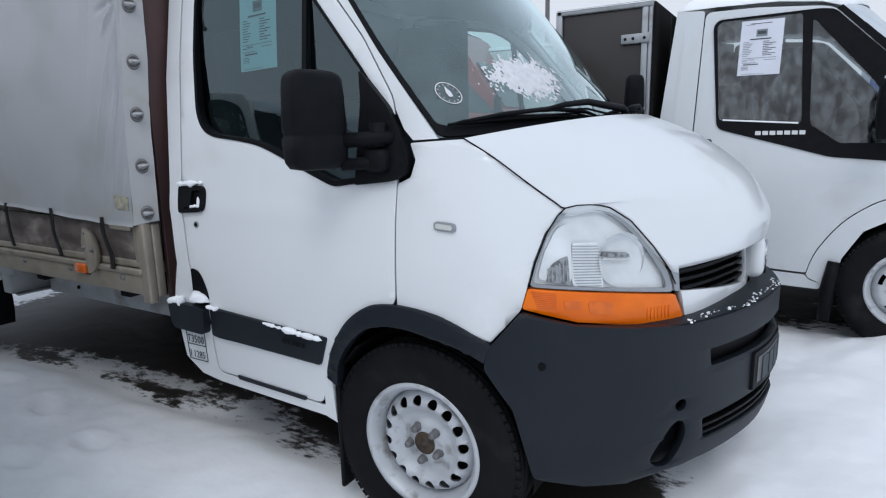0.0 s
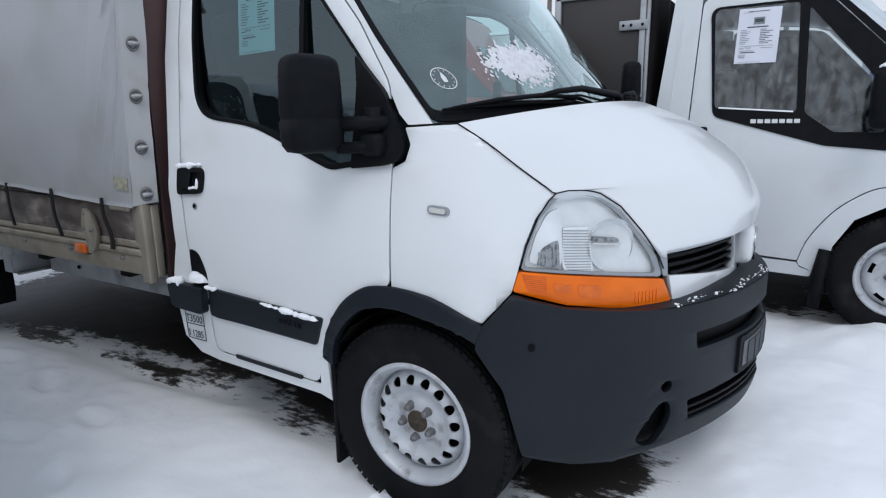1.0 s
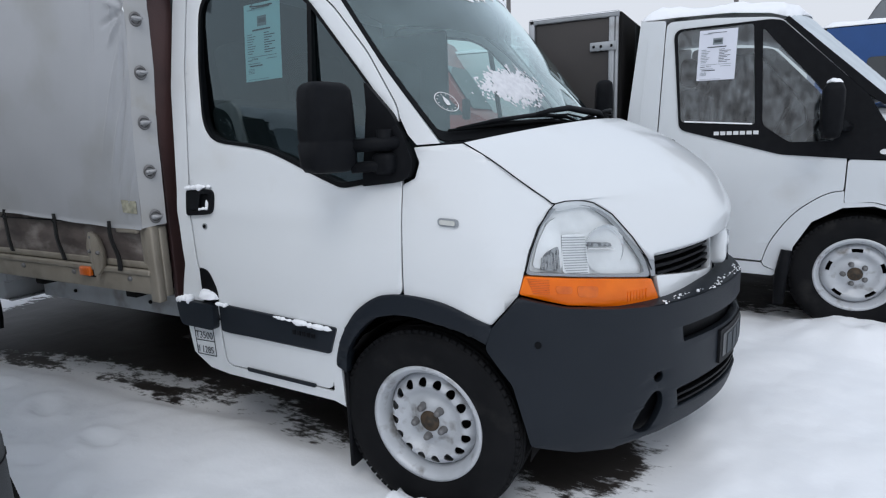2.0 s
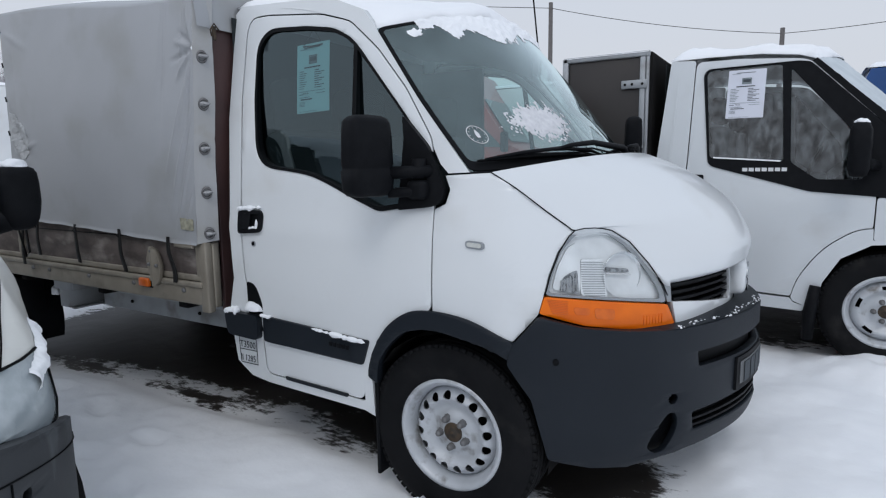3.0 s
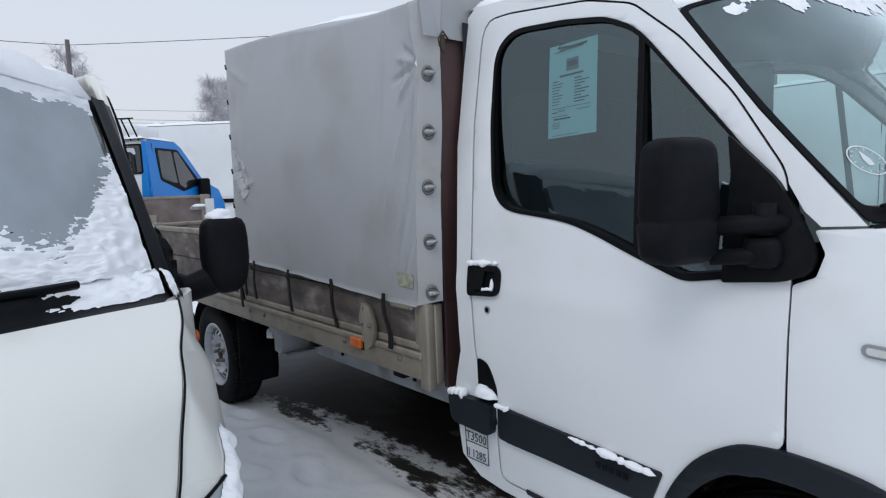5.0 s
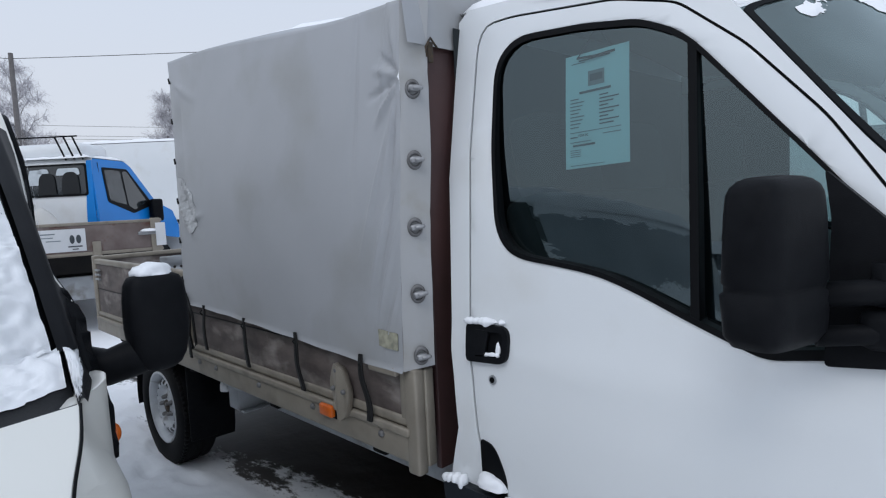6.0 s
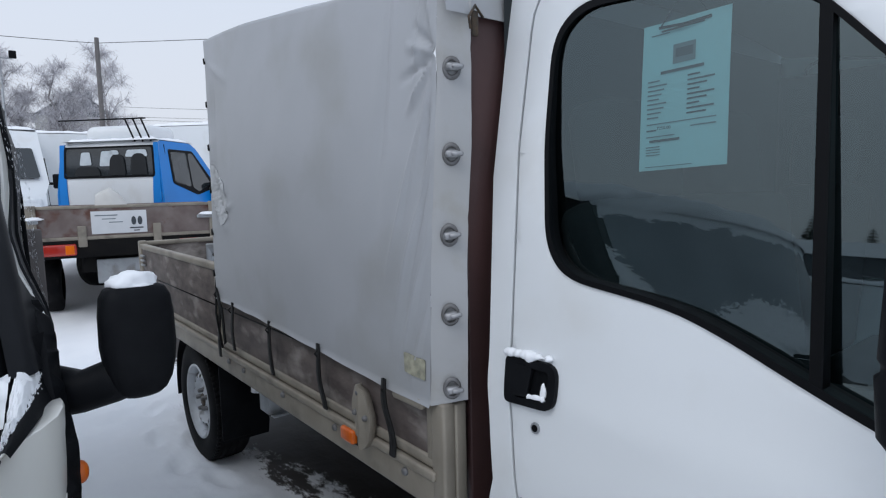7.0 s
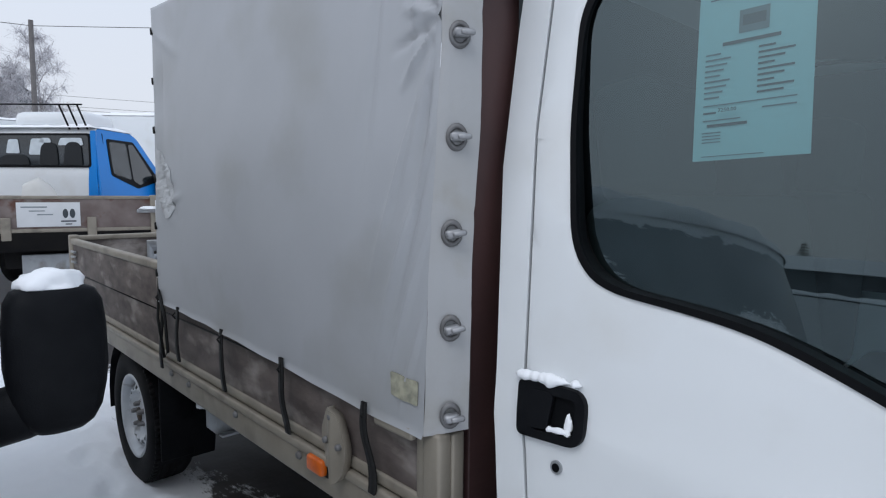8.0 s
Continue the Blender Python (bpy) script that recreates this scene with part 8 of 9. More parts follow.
BW = 1.9
cab_prof = [(0.0, 0.55), (0.0, 1.3), (0.04, 2.0), (0.12, 2.12), (0.95, 2.12), (1.12, 2.04), (1.75, 1.42), (2.3, 1.25), (2.55, 0.95), (2.6, 0.45)]
inset = lambda z: 0.12 * max(z - 1.25, 0)
rows = [[bp(x, BW / 2 + t * (BW / 2 - inset(z)), z + 0.03 * (1 - t * t)) for t in (-1, -0.7, 0, 0.7, 1)] for x, z in cab_prof]
strip("cab_shell", rows, PAINT, blue, "white cab back and roof")
for sgn in (-1, 1):
    f = lambda x, z, d=0.0, sgn=sgn: tuple(bp(x, BW / 2 + sgn * (BW / 2 - inset(z) + 0.012 - d), z))
    sheet("cab_side", rounded([(-0.01, 0.55), (-0.01, 1.3), (0.03, 2.02), (0.12, 2.11), (0.95, 2.11), (1.12, 2.03), (1.75, 1.41), (2.3, 1.24), (2.5, 0.95), (2.5, 0.7), (2.05, 0.75), (1.75, 0.85), (1.5, 0.7), (1.42, 0.5)], 0.03), f, BLUE, blue, [], 0.04, 0.3, "blue cab side")
    sheet("side_window", rounded([(0.28, 1.42), (0.28, 1.98), (0.98, 1.98), (1.62, 1.36), (0.95, 1.22)], 0.05), lambda x, z, d=0.0, f=f: f(x, z, d - 0.008), PLASTIC, blue, [], 0.02, 0.3, "black window surround")
    sheet("window_pane", rounded([(0.33, 1.45), (0.33, 1.94), (0.76, 1.94), (0.78, 1.36)], 0.04), lambda x, z, d=0.0, f=f: f(x, z, d - 0.012), MISTED, blue, [], 0.01, 0.3, "misted window")
    sheet("window_pane", rounded([(0.83, 1.35), (0.82, 1.93), (0.95, 1.94), (1.42, 1.42), (1.0, 1.28)], 0.04), lambda x, z, d=0.0, f=f: f(x, z, d - 0.012), DARKGLASS, blue, [], 0.01, 0.3)
    tube("door_seam", [f(0.2, 0.6, -0.004), f(0.2, 2.05, -0.004)], 0.006, SEAL, blue, 4)
    bx = f(1.5, 1.5, -0.14)
    box("wing_mirror", (bx[0] - 0.1, bx[1] - 0.1, 1.35), (bx[0] + 0.1, bx[1] + 0.1, 1.75), PLASTIC, blue, 0.04, label="black wing mirror")
back_f = lambda y, z, d=0.0: tuple(bp(0.04 * max(z - 1.3, 0) / 0.7 - 0.006 + d, BW / 2 + y, z))
sheet("rear_window_frame", rounded([(-0.82, 1.53), (0.82, 1.53), (0.80, 2.04), (-0.80, 2.04)], 0.05), lambda y, z, d=0.0: back_f(y, z, d - 0.012), SEAL, blue, [rounded([(-0.785, 1.56), (0.785, 1.56), (0.765, 2.01), (-0.765, 2.01)], 0.04)], 0.03, 0.3, "black rear window rubber")
rw = sheet("rear_window", rounded([(-0.79, 1.55), (0.79, 1.55), (0.77, 2.02), (-0.77, 2.02)], 0.05), lambda y, z, d=0.0: back_f(y, z, d - 0.006), DARKGLASS, blue, [], 0.01, 0.3, "dark rear cab window")
# pale sheets over the pane, coloured as daylight coming through the cab
for ya, yb, za, zb in ((0.30, 0.52, 1.74, 1.95), (-0.10, 0.16, 1.72, 1.96), (-0.70, -0.30, 1.86, 1.97), (-0.20, 0.0, 1.90, 1.97)):
    sheet("light_through", rounded([(ya, za), (yb, za), (yb - 0.04, zb), (ya + 0.03, zb)], 0.03), lambda y, z, d=0.0: back_f(y, z, d - 0.018), FROST, blue, [], 0.004, 0, "daylight from the front windows")
for y0, wide, high in ((-0.16, 0.15, 1.90), (-0.54, 0.15, 1.91), (0.38, 0.24, 1.72)):
    sheet("headrest", rounded([(y0 - wide, 1.57), (y0 + wide, 1.57), (y0 + wide * 0.8, high, 0.12), (y0 - wide * 0.8, high, 0.12)], 0.03, 6), lambda y, z, d=0.0: back_f(y, z, d - 0.024), SEAT, blue, [], 0.006, 0.1, "dark seat behind the rear window")
for y0 in (-0.93, 0.75):
    sheet("rear_corner", rounded([(y0, 0.75), (y0 + 0.18, 0.75), (y0 + 0.13, 2.08), (y0 + 0.05, 2.08)], 0.02), lambda y, z, d=0.0: back_f(y, z, d - 0.01), BLUE, blue, [], 0.03, 0.3, "blue cab corner")
box("roof_fairing", (0.25, 0.35, 2.10), (1.0, BW - 0.35, 2.40), PAINT, blue, 0.12, cm, "white roof fairing", segs=3)
for y0 in (0.28, 0.42, 0.56):
    tube("rack_leg", [bp(0.08, y0 - 0.06, 2.10), bp(0.02, y0 + 0.05, 2.46)], 0.014, PLASTIC, blue, 6)
tube("rack_bar", [bp(0.02, 0.25, 2.46), bp(0.02, BW - 0.1, 2.47)], 0.012, PLASTIC, blue, 6, "black roof rack bar")
lump("roof_snow", [[bp(x, y, 2.13) for y in np.linspace(0.12, BW - 0.12, 16)] for x in np.linspace(0.02, 1.1, 12)], SNOW, "snow on a blue cab roof", 0.06, seed=51.0)
box("bed", (-3.0, -0.02, 0.72), (-0.08, BW + 0.02, 0.98), PLY, blue, 0.01, cm, "low board bed")
for x0, y0, sg in ((1.9, 0.12, -1), (1.9, BW - 0.12, 1), (-1.4, 0.12, -1), (-1.4, BW - 0.12, 1)):
    bm = bmesh.new()
    lathe(bm, [(0.0, 0.06), (0.15, 0.045), (0.2, 0.09), (0.3, 0.10), (0.335, 0.06), (0.335, -0.08), (0.2, -0.1)], 26, (x0, y0, 0.335), sg)
    bmesh.ops.transform(bm, matrix=cm, verts=bm.verts[:])
    part("wheel", bm, RUBBER, blue, "black wheel")
box("chassis", (-2.8, 0.4, 0.45), (2.2, BW - 0.4, 0.7), DARK, blue, 0.02, cm)

# an old dropside trailer with a sign on its tailboard
tm4 = oriented((-7.86, 0.55, 0.095), 169.0)
trailer = thing("dropside_trailer", "weathered dropside trailer with rusty boards and a white sign", "trailer", at=tm4.translation)
RUSTY = mat("rusty_dropside", (0.22, 0.18, 0.165), 0.65, color2=(0.13, 0.095, 0.085), scale=4.0, detail=8.0, amount=0.3, dirt=(0.11, 0.045, 0.03), dirt_scale=5.0, dirt_edge=(0.52, 0.66), bump=0.1)
gate = box("tailboard", (-0.02, -1.0, 0.97), (0.02, 1.0, 1.31), RUSTY, trailer, 0.006, tm4, "rust-streaked tailboard")
box("tailboard_rim", (-0.03, -1.02, 1.295), (0.03, 1.02, 1.33), ALU, gate, 0.008, tm4)
box("tailboard_foot", (-0.03, -1.02, 0.94), (0.03, 1.02, 0.98), ALU, gate, 0.008, tm4)
for y0 in (-0.97, 0.92):
    box("corner_post", (-0.05, y0 - 0.03, 0.72), (0.04, y0 + 0.08, 1.34), ALU, gate, 0.01, tm4)
    box("latch", (-0.06, y0 - 0.05 if y0 > 0 else y0 - 0.02, 1.14), (-0.02, y0 + 0.05 if y0 > 0 else y0 + 0.22, 1.18), SILVER, gate, 0.01, tm4)
    dab("latch_snow", tm4 @ Vector((-0.05, y0 + (0.1 if y0 < 0 else 0.0), 1.185)), (0.07, 0.10, 0.03), "snow on a trailer latch", y0 * 9)
box("marker_board", (-0.075, -1.05, 1.0), (-0.055, -0.94, 1.28), WHITE, gate, 0.003, tm4, "small white marker board")
for y0 in (0.42, -0.35):
    box("hinge", (-0.045, y0, 0.86), (-0.02, y0 + 0.09, 1.10), ALU, gate, 0.012, tm4)
sign = box("sign", (-0.03, -0.20, 1.0), (-0.024, 0.37, 1.26), WHITE, gate, 0.002, tm4, "white sign with faded print")
for k, (ya, yb, z0, zh) in enumerate(((0.10, 0.33, 1.205, 0.012), (0.12, 0.26, 1.165, 0.009), (0.05, 0.19, 1.125, 0.010), (-0.16, -0.02, 1.05, 0.014), (-0.12, -0.06, 1.02, 0.011))):
    box("sign_line", (-0.0325, ya, z0), (-0.030, yb, z0 + zh), GREYINK if k < 3 else INK, sign, 0.0, tm4)
for y0 in (-0.125, -0.06):
    bm = bmesh.new()
    lathe(bm, [(0.0, 0.002), (0.028, 0.002), (0.03, 0.0)], 14, (0, 0, 0))
    for v in bm.verts:
        v.co = Vector((v.co.y - 0.031, v.co.x * 0.85 + y0 - 0.003, v.co.z * 1.7 + 1.14))
    bmesh.ops.transform(bm, matrix=tm4, verts=bm.verts[:])
    part("sign_emblem", bm, INK, sign)
for sg in (-1, 1):
    box("side_board", (0.03, sg * 1.0 - 0.02, 0.97), (2.4, sg * 1.0 + 0.02, 1.31), RUSTY, trailer, 0.006, tm4, "rust-streaked side board")
    box("tail_lamp", (-0.05, sg * 0.72 - 0.19, 0.77), (0.0, sg * 0.72 + 0.19, 0.90), REDLENS, trailer, 0.02, tm4, "red and amber tail lamp")
    box("tail_lamp_amber", (-0.054, sg * 0.72 + (0.08 if sg < 0 else -0.17), 0.785), (-0.04, sg * 0.72 + (0.17 if sg < 0 else -0.08), 0.885), AMBER, trailer, 0.008, tm4)
    bm = bmesh.new()
    lathe(bm, [(0.0, 0.05), (0.16, 0.04), (0.2, 0.09), (0.3, 0.10), (0.335, 0.06), (0.335, -0.08), (0.2, -0.1)], 26, (0.95, sg * 0.88, 0.335), sg)
    bmesh.ops.transform(bm, matrix=tm4, verts=bm.verts[:])
    w = part("wheel", bm, RUBBER, trailer, "black trailer wheel")
    bm = bmesh.new()
    lathe(bm, [(0.0, 0.08), (0.1, 0.075), (0.16, 0.05), (0.195, 0.075), (0.2, 0.10)], 26, (0.95, sg * 0.88, 0.335), sg)
    bmesh.ops.transform(bm, matrix=tm4, verts=bm.verts[:])
    part("rim", bm, STEEL, w)
box("floor", (0.0, -1.0, 0.90), (2.4, 1.0, 0.96), PLY, trailer, 0.006, tm4)
box("rear_beam", (-0.03, -0.98, 0.74), (0.05, 0.98, 0.94), DARK, trailer, 0.01, tm4, "dark rear beam")
box("under_guard", (0.05, -0.70, 0.42), (0.09, 0.35, 0.70), SILVER, trailer, 0.01, tm4, "pale underrun plate")
box("chassis", (0.1, -0.5, 0.55), (2.6, 0.5, 0.88), DARK, trailer, 0.02, tm4)
box("drawbar", (2.4, -0.05, 0.5), (3.0, 0.05, 0.6), DARK, trailer, 0.01, tm4)
front_b = box("front_board", (2.38, -1.0, 0.97), (2.42, 1.0, 1.31), RUSTY, trailer, 0.006, tm4)
rows = []
for u in np.linspace(0, 1, 12):
    rows.append([tm4 @ Vector((1.75 + 0.30 * w + 0.05 * noise.noise(Vector((u * 4, w * 4, 1))), -0.22 + 0.62 * u + 0.05 * noise.noise(Vector((u * 3, w * 5, 4))), 1.0 + (0.56 - 0.30 * abs(u - 0.72) / 0.72 - 0.22 * step(0.55, 0.2, u)) * math.sin(math.pi * min(0.12 + w, 1.0)) ** 0.6 + 0.04 * noise.noise(Vector((u * 6, w * 6, 7))))) for w in np.linspace(0, 0.88, 10)])
sack = thing("white_sack", "crumpled white plastic sack on a trailer", "sack", at=tm4 @ Vector((1.9, 0.1, 0.96)))
strip("folded_plastic", rows, mat("white_plastic", (0.62, 0.61, 0.58), 0.45, bump=0.2, bump_scale=8.0), sack)
lump("trailer_snow", [[tm4 @ Vector((x, y, 0.96)) for y in np.linspace(-0.95, 0.95, 16)] for x in np.linspace(0.05, 2.3, 16)], SNOW, "snow on a trailer bed", 0.10, seed=62.0)

# other vans in the yard
far_van("white_van", "white high-roofed van with a frosted windscreen and snowy roof", oriented((-14.6, 5.2, 0.60), 48.0), PAINT, 5.6, 2.55, screen_mat=FROST)
far_van("white_van", "white van with a black slatted grille, facing outwards", oriented((-17.6, -0.30, 0.44), -4.0), PAINT, 5.2, 2.62, lift=0.06)
far_van("white_van", "white van under deep snow", oriented((-19.5, 2.4, 0.60), 80.0), PAINT, 5.4, 2.6)
far_van("blue_van", "dark blue van with snow on its roof", oriented((4.15, 9.4, 0.16), 0.0), NAVY, 5.0, 2.4, side_windows=True)
far_van("red_van", "dull red van seen between the vehicles", oriented((-5.0, 8.0, 0.24), 6.0), mat("red_paint", (0.35, 0.05, 0.04), 0.35, coat=0.4), 5.4, 2.72)
far_van("white_van", "white van in the row behind", oriented((-2.2, 9.5, 0.2), 4.0), PAINT, 5.4, 2.5)
far_van("dark_van", "dark van across the yard", oriented((4.5, -9.5, -0.15), 150.0), NAVY, 5.2, 2.2, side_windows=True)
far_van("white_van", "white van across the yard", oriented((-3.0, -8.5, -0.15), 172.0), PAINT, 5.2, 2.4)

# across the yard: a long shed with snow on its roof, and two spruces
def spruce(x, y, h, seed):
    """A dark conifer: a straight trunk and drooping whorls of needled boughs."""
    rnd = random.Random(seed)
    t = thing("spruce_tree", "dark green spruce with drooping boughs", "tree", group="spruces", at=(x, y, 0))
    tube("trunk", [(x, y, -0.3), (x, y, h)], [0.16, 0.02], BARK, t, 7)
    bm = bmesh.new()
    for k in range(46):
        z = h * (0.12 + 0.86 * k / 45)
        r = (h - z) * 0.30 + 0.15
        for j in range(13):
            a = 2 * math.pi * (j + rnd.random()) / 13
            out, wide = Vector((math.cos(a), math.sin(a), 0)), Vector((-math.sin(a), math.cos(a), 0))
            L = r * rnd.uniform(0.7, 1.2)
            tip = Vector((x, y, z - 0.28 * L)) + out * L
            mid = Vector((x, y, z)) + out * L * 0.5
            vs = [bm.verts.new(v) for v in (Vector((x, y, z)), mid + wide * L * 0.22, tip, mid - wide * L * 0.22)]
            bm.faces.new((vs[0], vs[1], vs[2]))
            bm.faces.new((vs[0], vs[2], vs[3]))
    part("boughs", bm, NEEDLE, t, "dark green needled boughs")


NEEDLE = mat("spruce_needles", (0.020, 0.035, 0.022), 0.9, color2=(0.04, 0.055, 0.04), scale=3.0)
spruce(-13.0, -34.5, 9.0, 3)
spruce(-10.6, -36.0, 8.6, 5)
shed = thing("long_shed", "long dark shed with snow on its roof across the yard", "shed", at=(-4.0, -30.0, 0))
box("wall", (-12.0, -33.0, -0.4), (10.0, -27.0, 5.6), WALLGREY, shed, 0.02, label="dark clad shed wall")
strip("roof", [[(x, y, z) for x in (-12.5, 10.5)] for y, z in ((-26.5, 5.5), (-30.0, 6.7), (-33.5, 5.5))], SNOW, shed, "shed roof under snow")
for k in range(5):
    box("door", (-10.0 + 4.0 * k, -26.99, -0.2), (-7.4 + 4.0 * k, -26.93, 2.6), DARK, shed, 0.01, label="dark shed door")


# overhead line
def utility_pole(x, y, h, lean=0.0):
    p = thing("utility_pole", "weathered grey wooden utility pole", "pole", group="overhead line poles", at=(x, y, 0))
    tube("shaft", [(x, y, -0.2), (x + lean * 0.5, y, h * 0.5), (x + lean, y, h)], [0.13, 0.115, 0.10], POLE, p, 10)
    return Vector((x + lean, y, h))


def wire(a, b, sag, r=0.012):
    w = thing("overhead_wire", "thin dark overhead wire between poles", "wire", group="overhead wires", at=a)
    tube("cable", [a.lerp(b, t) - Vector((0, 0, sag * 4 * t * (1 - t))) for t in np.linspace(0, 1, 14)], r, SEAL, w, 4)


def along(eye, azimuth, far):
    return eye[0] + far * math.cos(radians(azimuth)), eye[1] + far * math.sin(radians(azimuth))


tops = []
x, y = along((-0.13, -0.87), 170.9, 34.0)
left_pole = utility_pole(x, y, 9.1, 0.35)
x1, y1 = along((0.96, -1.67), 110.9, 30.0)
mid_pole = utility_pole(x1, y1, 8.9)
x2, y2 = along((0.96, -1.67), 92.0, 33.0)
right_pole = utility_pole(x2, y2, 7.45)
x3, y3 = along((0.96, -1.67), 74.0, 34.0)
last_pole = utility_pole(x3, y3, 8.0)
x4, y4 = along((-0.13, -0.87), 196.0, 36.0)
first_pole = utility_pole(x4, y4, 9.4)
for a, b in ((first_pole, left_pole), (left_pole, mid_pole), (mid_pole, right_pole), (right_pole, last_pole)):
    wire(a - Vector((0, 0, 0.25)), b - Vector((0, 0, 0.25)), 0.22, 0.014)
for dz in (0.0, -0.9, -1.2):
    a = Vector((*along((-0.13, -0.87), 180, 70), 10.5 + dz))
    b = Vector((*along((-0.13, -0.87), 120, 75), 10.0 + dz))
    wire(a, b, 0.8, 0.014)
fx, fy = along((-0.13, -0.87), 177.4, 40.0)
flood = thing("floodlight_mast", "slim mast with two dark floodlights", "floodlight", at=(fx, fy, 0))
tube("mast", [(fx, fy, -0.1), (fx, fy, 9.2)], 0.06, SILVER, flood, 8)
tube("crossbar", [(fx, fy - 0.6, 9.0), (fx, fy + 0.6, 9.0)], 0.035, SILVER, flood, 6)
for dy in (-0.6, 0.6):
    box("lamp_head", (fx - 0.1, fy + dy - 0.17, 9.02), (fx + 0.1, fy + dy + 0.17, 9.42), SEAL, flood, 0.04, label="dark floodlight head")


# trees white with hoar frost
def birch(x, y, h, seed):
    """A bare birch: a tapered trunk, limbs that rise and droop, and many fine frosted twigs."""
    rnd = random.Random(seed)
    t = thing("birch_tree", "bare birch tree white with hoar frost", "tree", group="frosted birches", at=(x, y, 0))
    bm, tw = bmesh.new(), bmesh.new()
    path = [Vector((x + rnd.uniform(-0.15, 0.15) * k, y + rnd.uniform(-0.15, 0.15) * k, -0.2 + h * k / 6)) for k in range(7)]
    add_tube(bm, path, [0.13 * (1 - k / 7.2) + 0.010 for k in range(7)], 7)
    for i in range(44):
        f = rnd.uniform(0.2, 0.98)
        k = f * 6
        base = path[int(k)].lerp(path[min(int(k) + 1, 6)], k - int(k))
        a = rnd.uniform(0, 2 * math.pi)
        reach = h * (0.15 * (1 - f) + 0.06) * rnd.uniform(0.7, 1.25)
        out = Vector((math.cos(a), math.sin(a), 0))
        limb = [base, base + out * reach * 0.45 + Vector((0, 0, reach * 0.75)), base + out * reach * 0.85 + Vector((0, 0, reach * 1.0)), base + out * reach * 1.1 + Vector((0, 0, reach * 0.75))]
        add_tube(bm, limb, [0.035 * (1 - f) + 0.010, 0.015, 0.009, 0.005], 5, False)
        for j in range(44):
            g = rnd.uniform(0.15, 1.0) * 3
            p = limb[min(int(g), 2)].lerp(limb[min(int(g) + 1, 3)], g - int(g))
            d = Vector((rnd.gauss(0, 1), rnd.gauss(0, 1), rnd.gauss(0.5, 0.7))).normalized() * rnd.uniform(0.3, 0.85)
            e = p + d
            q = e + Vector((d.x * 0.5, d.y * 0.5, rnd.uniform(-0.30, 0.10)))
            w = Vector((rnd.gauss(0, 1), rnd.gauss(0, 1), 0)).normalized() * 0.015
            vs = [tw.verts.new(v) for v in (p - w, p + w, e + w * 0.9, e - w * 0.9, q + w * 0.5, q - w * 0.5)]
            tw.faces.new((vs[0], vs[1], vs[2], vs[3]))
            tw.faces.new((vs[3], vs[2], vs[4], vs[5]))
            for s in range(3):
                o = p.lerp(e, rnd.uniform(0.3, 1.0))
                z = o + Vector((rnd.gauss(0, 0.2), rnd.gauss(0, 0.2), rnd.gauss(-0.1, 0.2)))
                tw.faces.new([tw.verts.new(v) for v in (o - w * 0.7, o + w * 0.7, z)])
    part("trunk", bm, BARK, t, "pale birch trunk and limbs")
    part("crown", tw, TWIG, t, "fine twigs covered with frost")


for k, (az, far, h) in enumerate([(170.4, 44, 11.2), (172.6, 47, 9.8), (174.2, 45, 10.2), (175.8, 49, 9.0), (177.3, 46, 11.0), (179.3, 50, 10.5), (181.6, 47, 12.0), (160.3, 46, 10.2), (158.4, 48, 10.6), (156.6, 52, 8.8), (184.5, 52, 11.0), (188.0, 49, 11.5)]):
    birch(*along((-0.13, -0.87), az, far), h * 0.93, 70 + k)


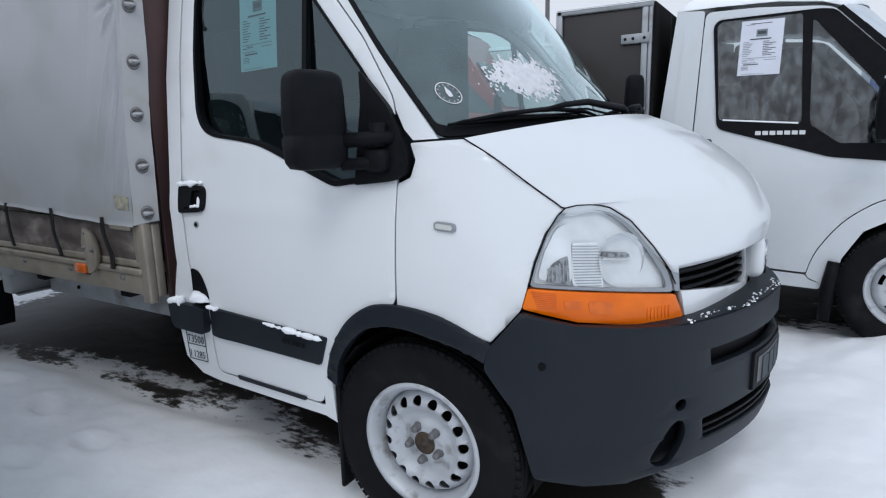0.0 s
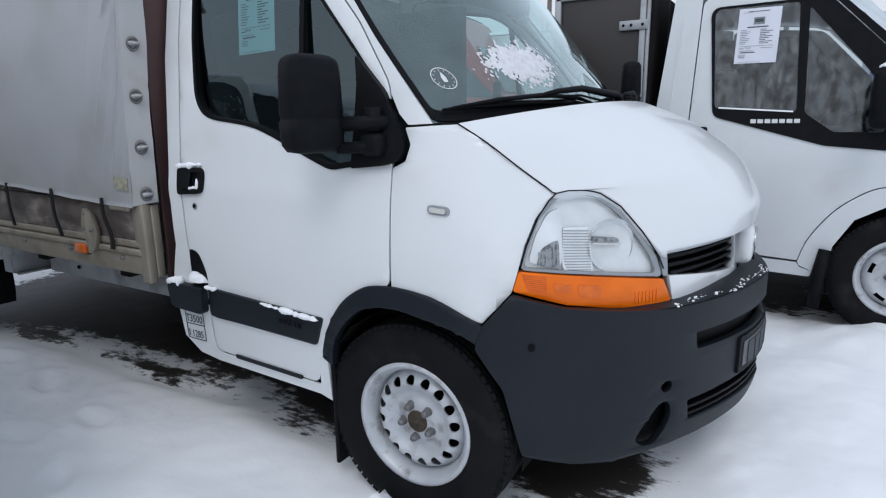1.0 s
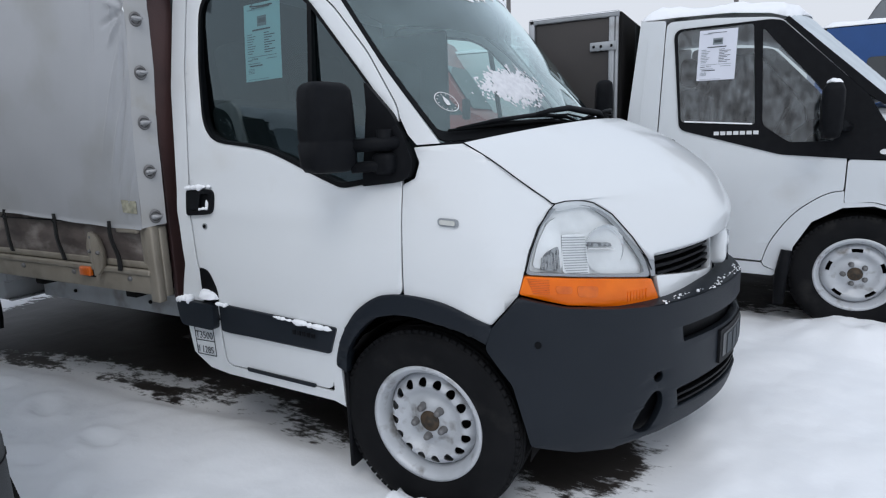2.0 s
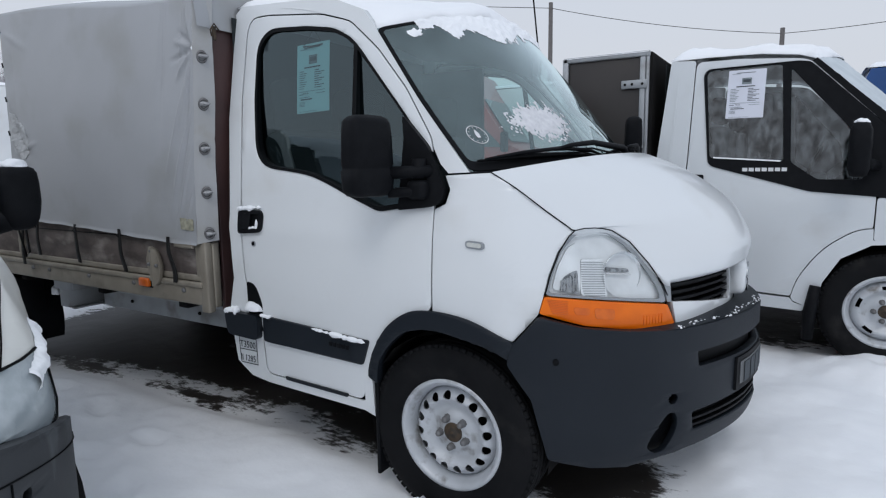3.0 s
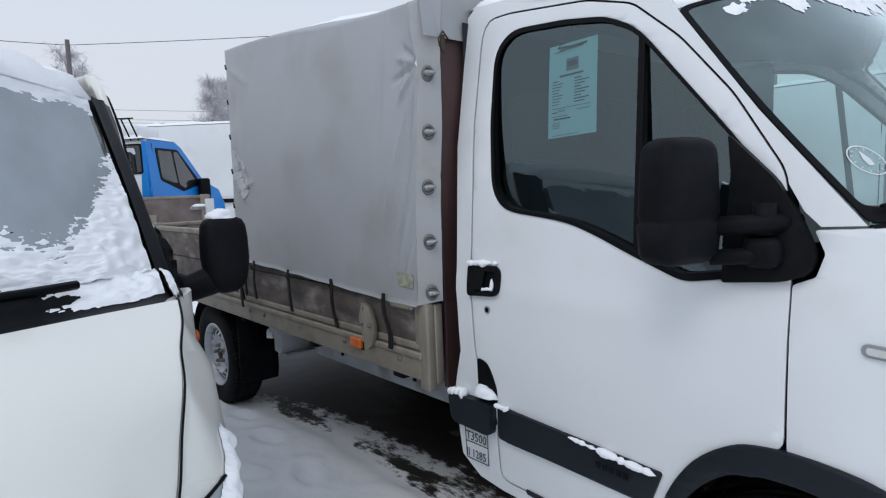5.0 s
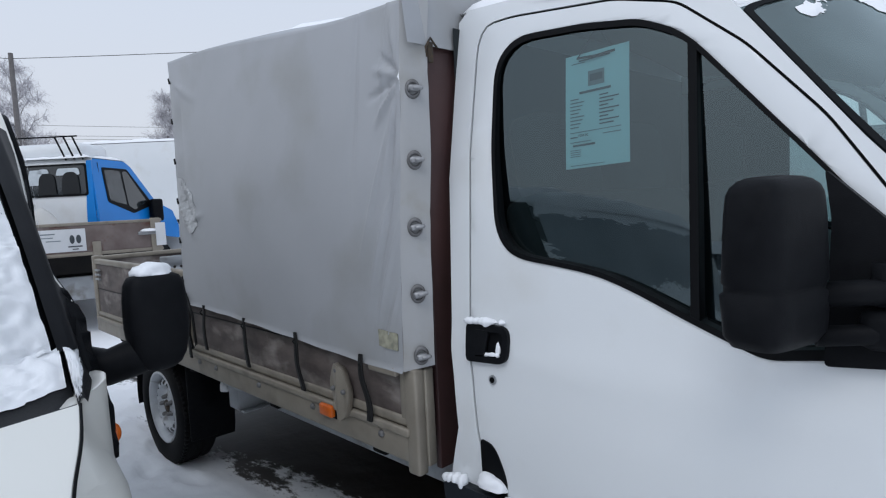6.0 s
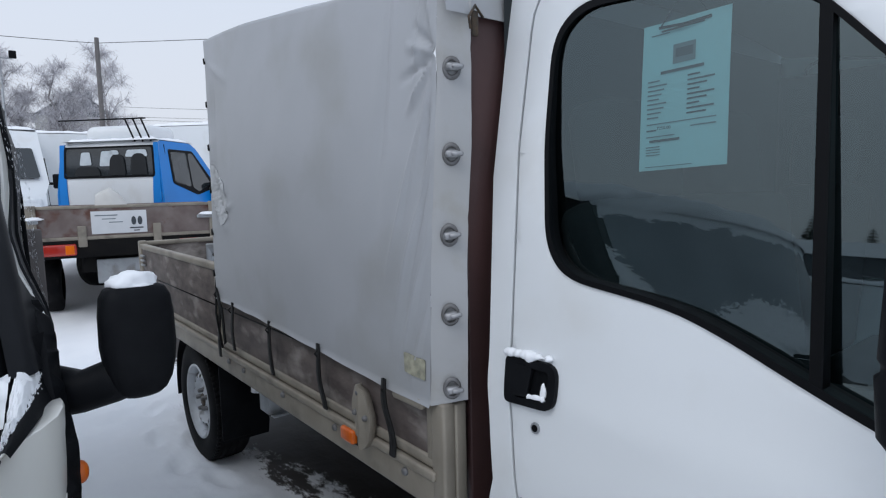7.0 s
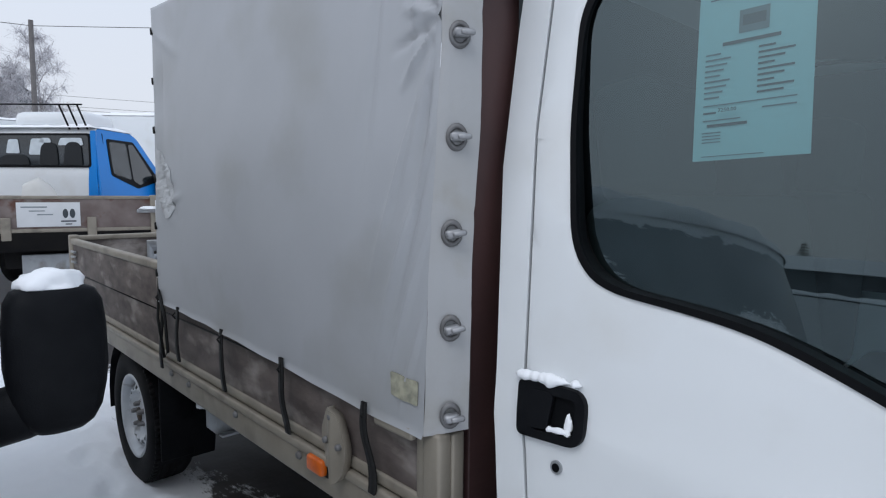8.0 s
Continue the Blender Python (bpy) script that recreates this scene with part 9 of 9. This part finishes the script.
def cottage(x, y, turn, wide, deep, eaves, ridge_h, label, wall=PLASTER):
    m = oriented((x, y, 0), turn)
    hs = thing("cottage", label, "house", at=(x, y, 0))
    box("wall", (-deep / 2, -wide / 2, -0.2), (deep / 2, wide / 2, eaves), wall, hs, 0.02, m, "pale house wall")
    rows = [[m @ Vector((s * (deep / 2 + 0.4), yy, z)) for s in (-1, 1)] for yy, z in ((-wide / 2 - 0.4, eaves - 0.2), (0, ridge_h), (wide / 2 + 0.4, eaves - 0.2))]
    strip("roof", rows, SNOW, hs, "roof under snow")
    for s in (-1, 1):
        bm = bmesh.new()
        bm.faces.new([bm.verts.new(m @ Vector((s * deep / 2, yy, z))) for yy, z in ((-wide / 2, eaves - 0.05), (wide / 2, eaves - 0.05), (0, ridge_h - 0.2))])
        part("gable", bm, WALLGREY, hs, "dark gable wall")
    box("chimney", (-0.4, 0.6, ridge_h - 1.0), (0.2, 1.2, ridge_h + 0.7), WALLGREY, hs, 0.02, m, "brick chimney")
    for s in (-1, 1):
        win = box("window", (s * deep / 2 - 0.04, -0.5, 1.2), (s * deep / 2 + 0.04, 0.5, 2.3), DARKGLASS, hs, 0.01, m, "dark window")


cottage(*along((-0.13, -0.87), 172.6, 60.0), -8, 5.6, 8.0, 7.9, 9.9, "tall house with a steep snowy roof")
cottage(*along((0.56, -1.47), 156.0, 62.0), -40, 9.0, 12.0, 4.0, 7.2, "far house with a chimney and snowy roof")

# the arched hall far off
hx, hy = along((0.96, -1.67), 76.0, 38.0)
hm = oriented((hx, hy, 0), 76)
hall = thing("arched_hall", "grey arched storage hall with snow on its roof", "building", at=(hx, hy, 0))
arc = [(4.7 * math.cos(a), 7.7 * math.sin(a)) for a in np.linspace(0, math.pi, 25)]
strip("roof", [[hm @ Vector((s * 9.0, c, z)) for s in (-1, 1)] for c, z in arc], WALLGREY, hall, "grey arched sheet roof")
for s in (-1, 1):
    bm = bmesh.new()
    bm.faces.new([bm.verts.new(hm @ Vector((s * 8.95, c, z))) for c, z in arc])
    part("end_wall", bm, WALLGREY, hall, "grey end wall")
for s in (-1, 1):
    for k in range(5):
        w = box("window", (s * 9.0 - 0.06, -3.2 + 1.4 * k, 3.0), (s * 9.0 + 0.02, -2.2 + 1.4 * k, 3.9), DARKGLASS, hall, 0.01, hm, "window pane in a white frame")
        box("window_frame", (s * 9.0 - 0.04, -3.3 + 1.4 * k, 2.9), (s * 9.0 - 0.02 + 0.03, -2.1 + 1.4 * k, 4.0), PAINT, w, 0.01, hm)
strip("roof_snow", [[hm @ Vector((s * 9.05, c * 1.01, z * 1.012 + 0.05)) for s in (-1, 1)] for c, z in arc[8:17]], SNOW, hall, "snow along the ridge")
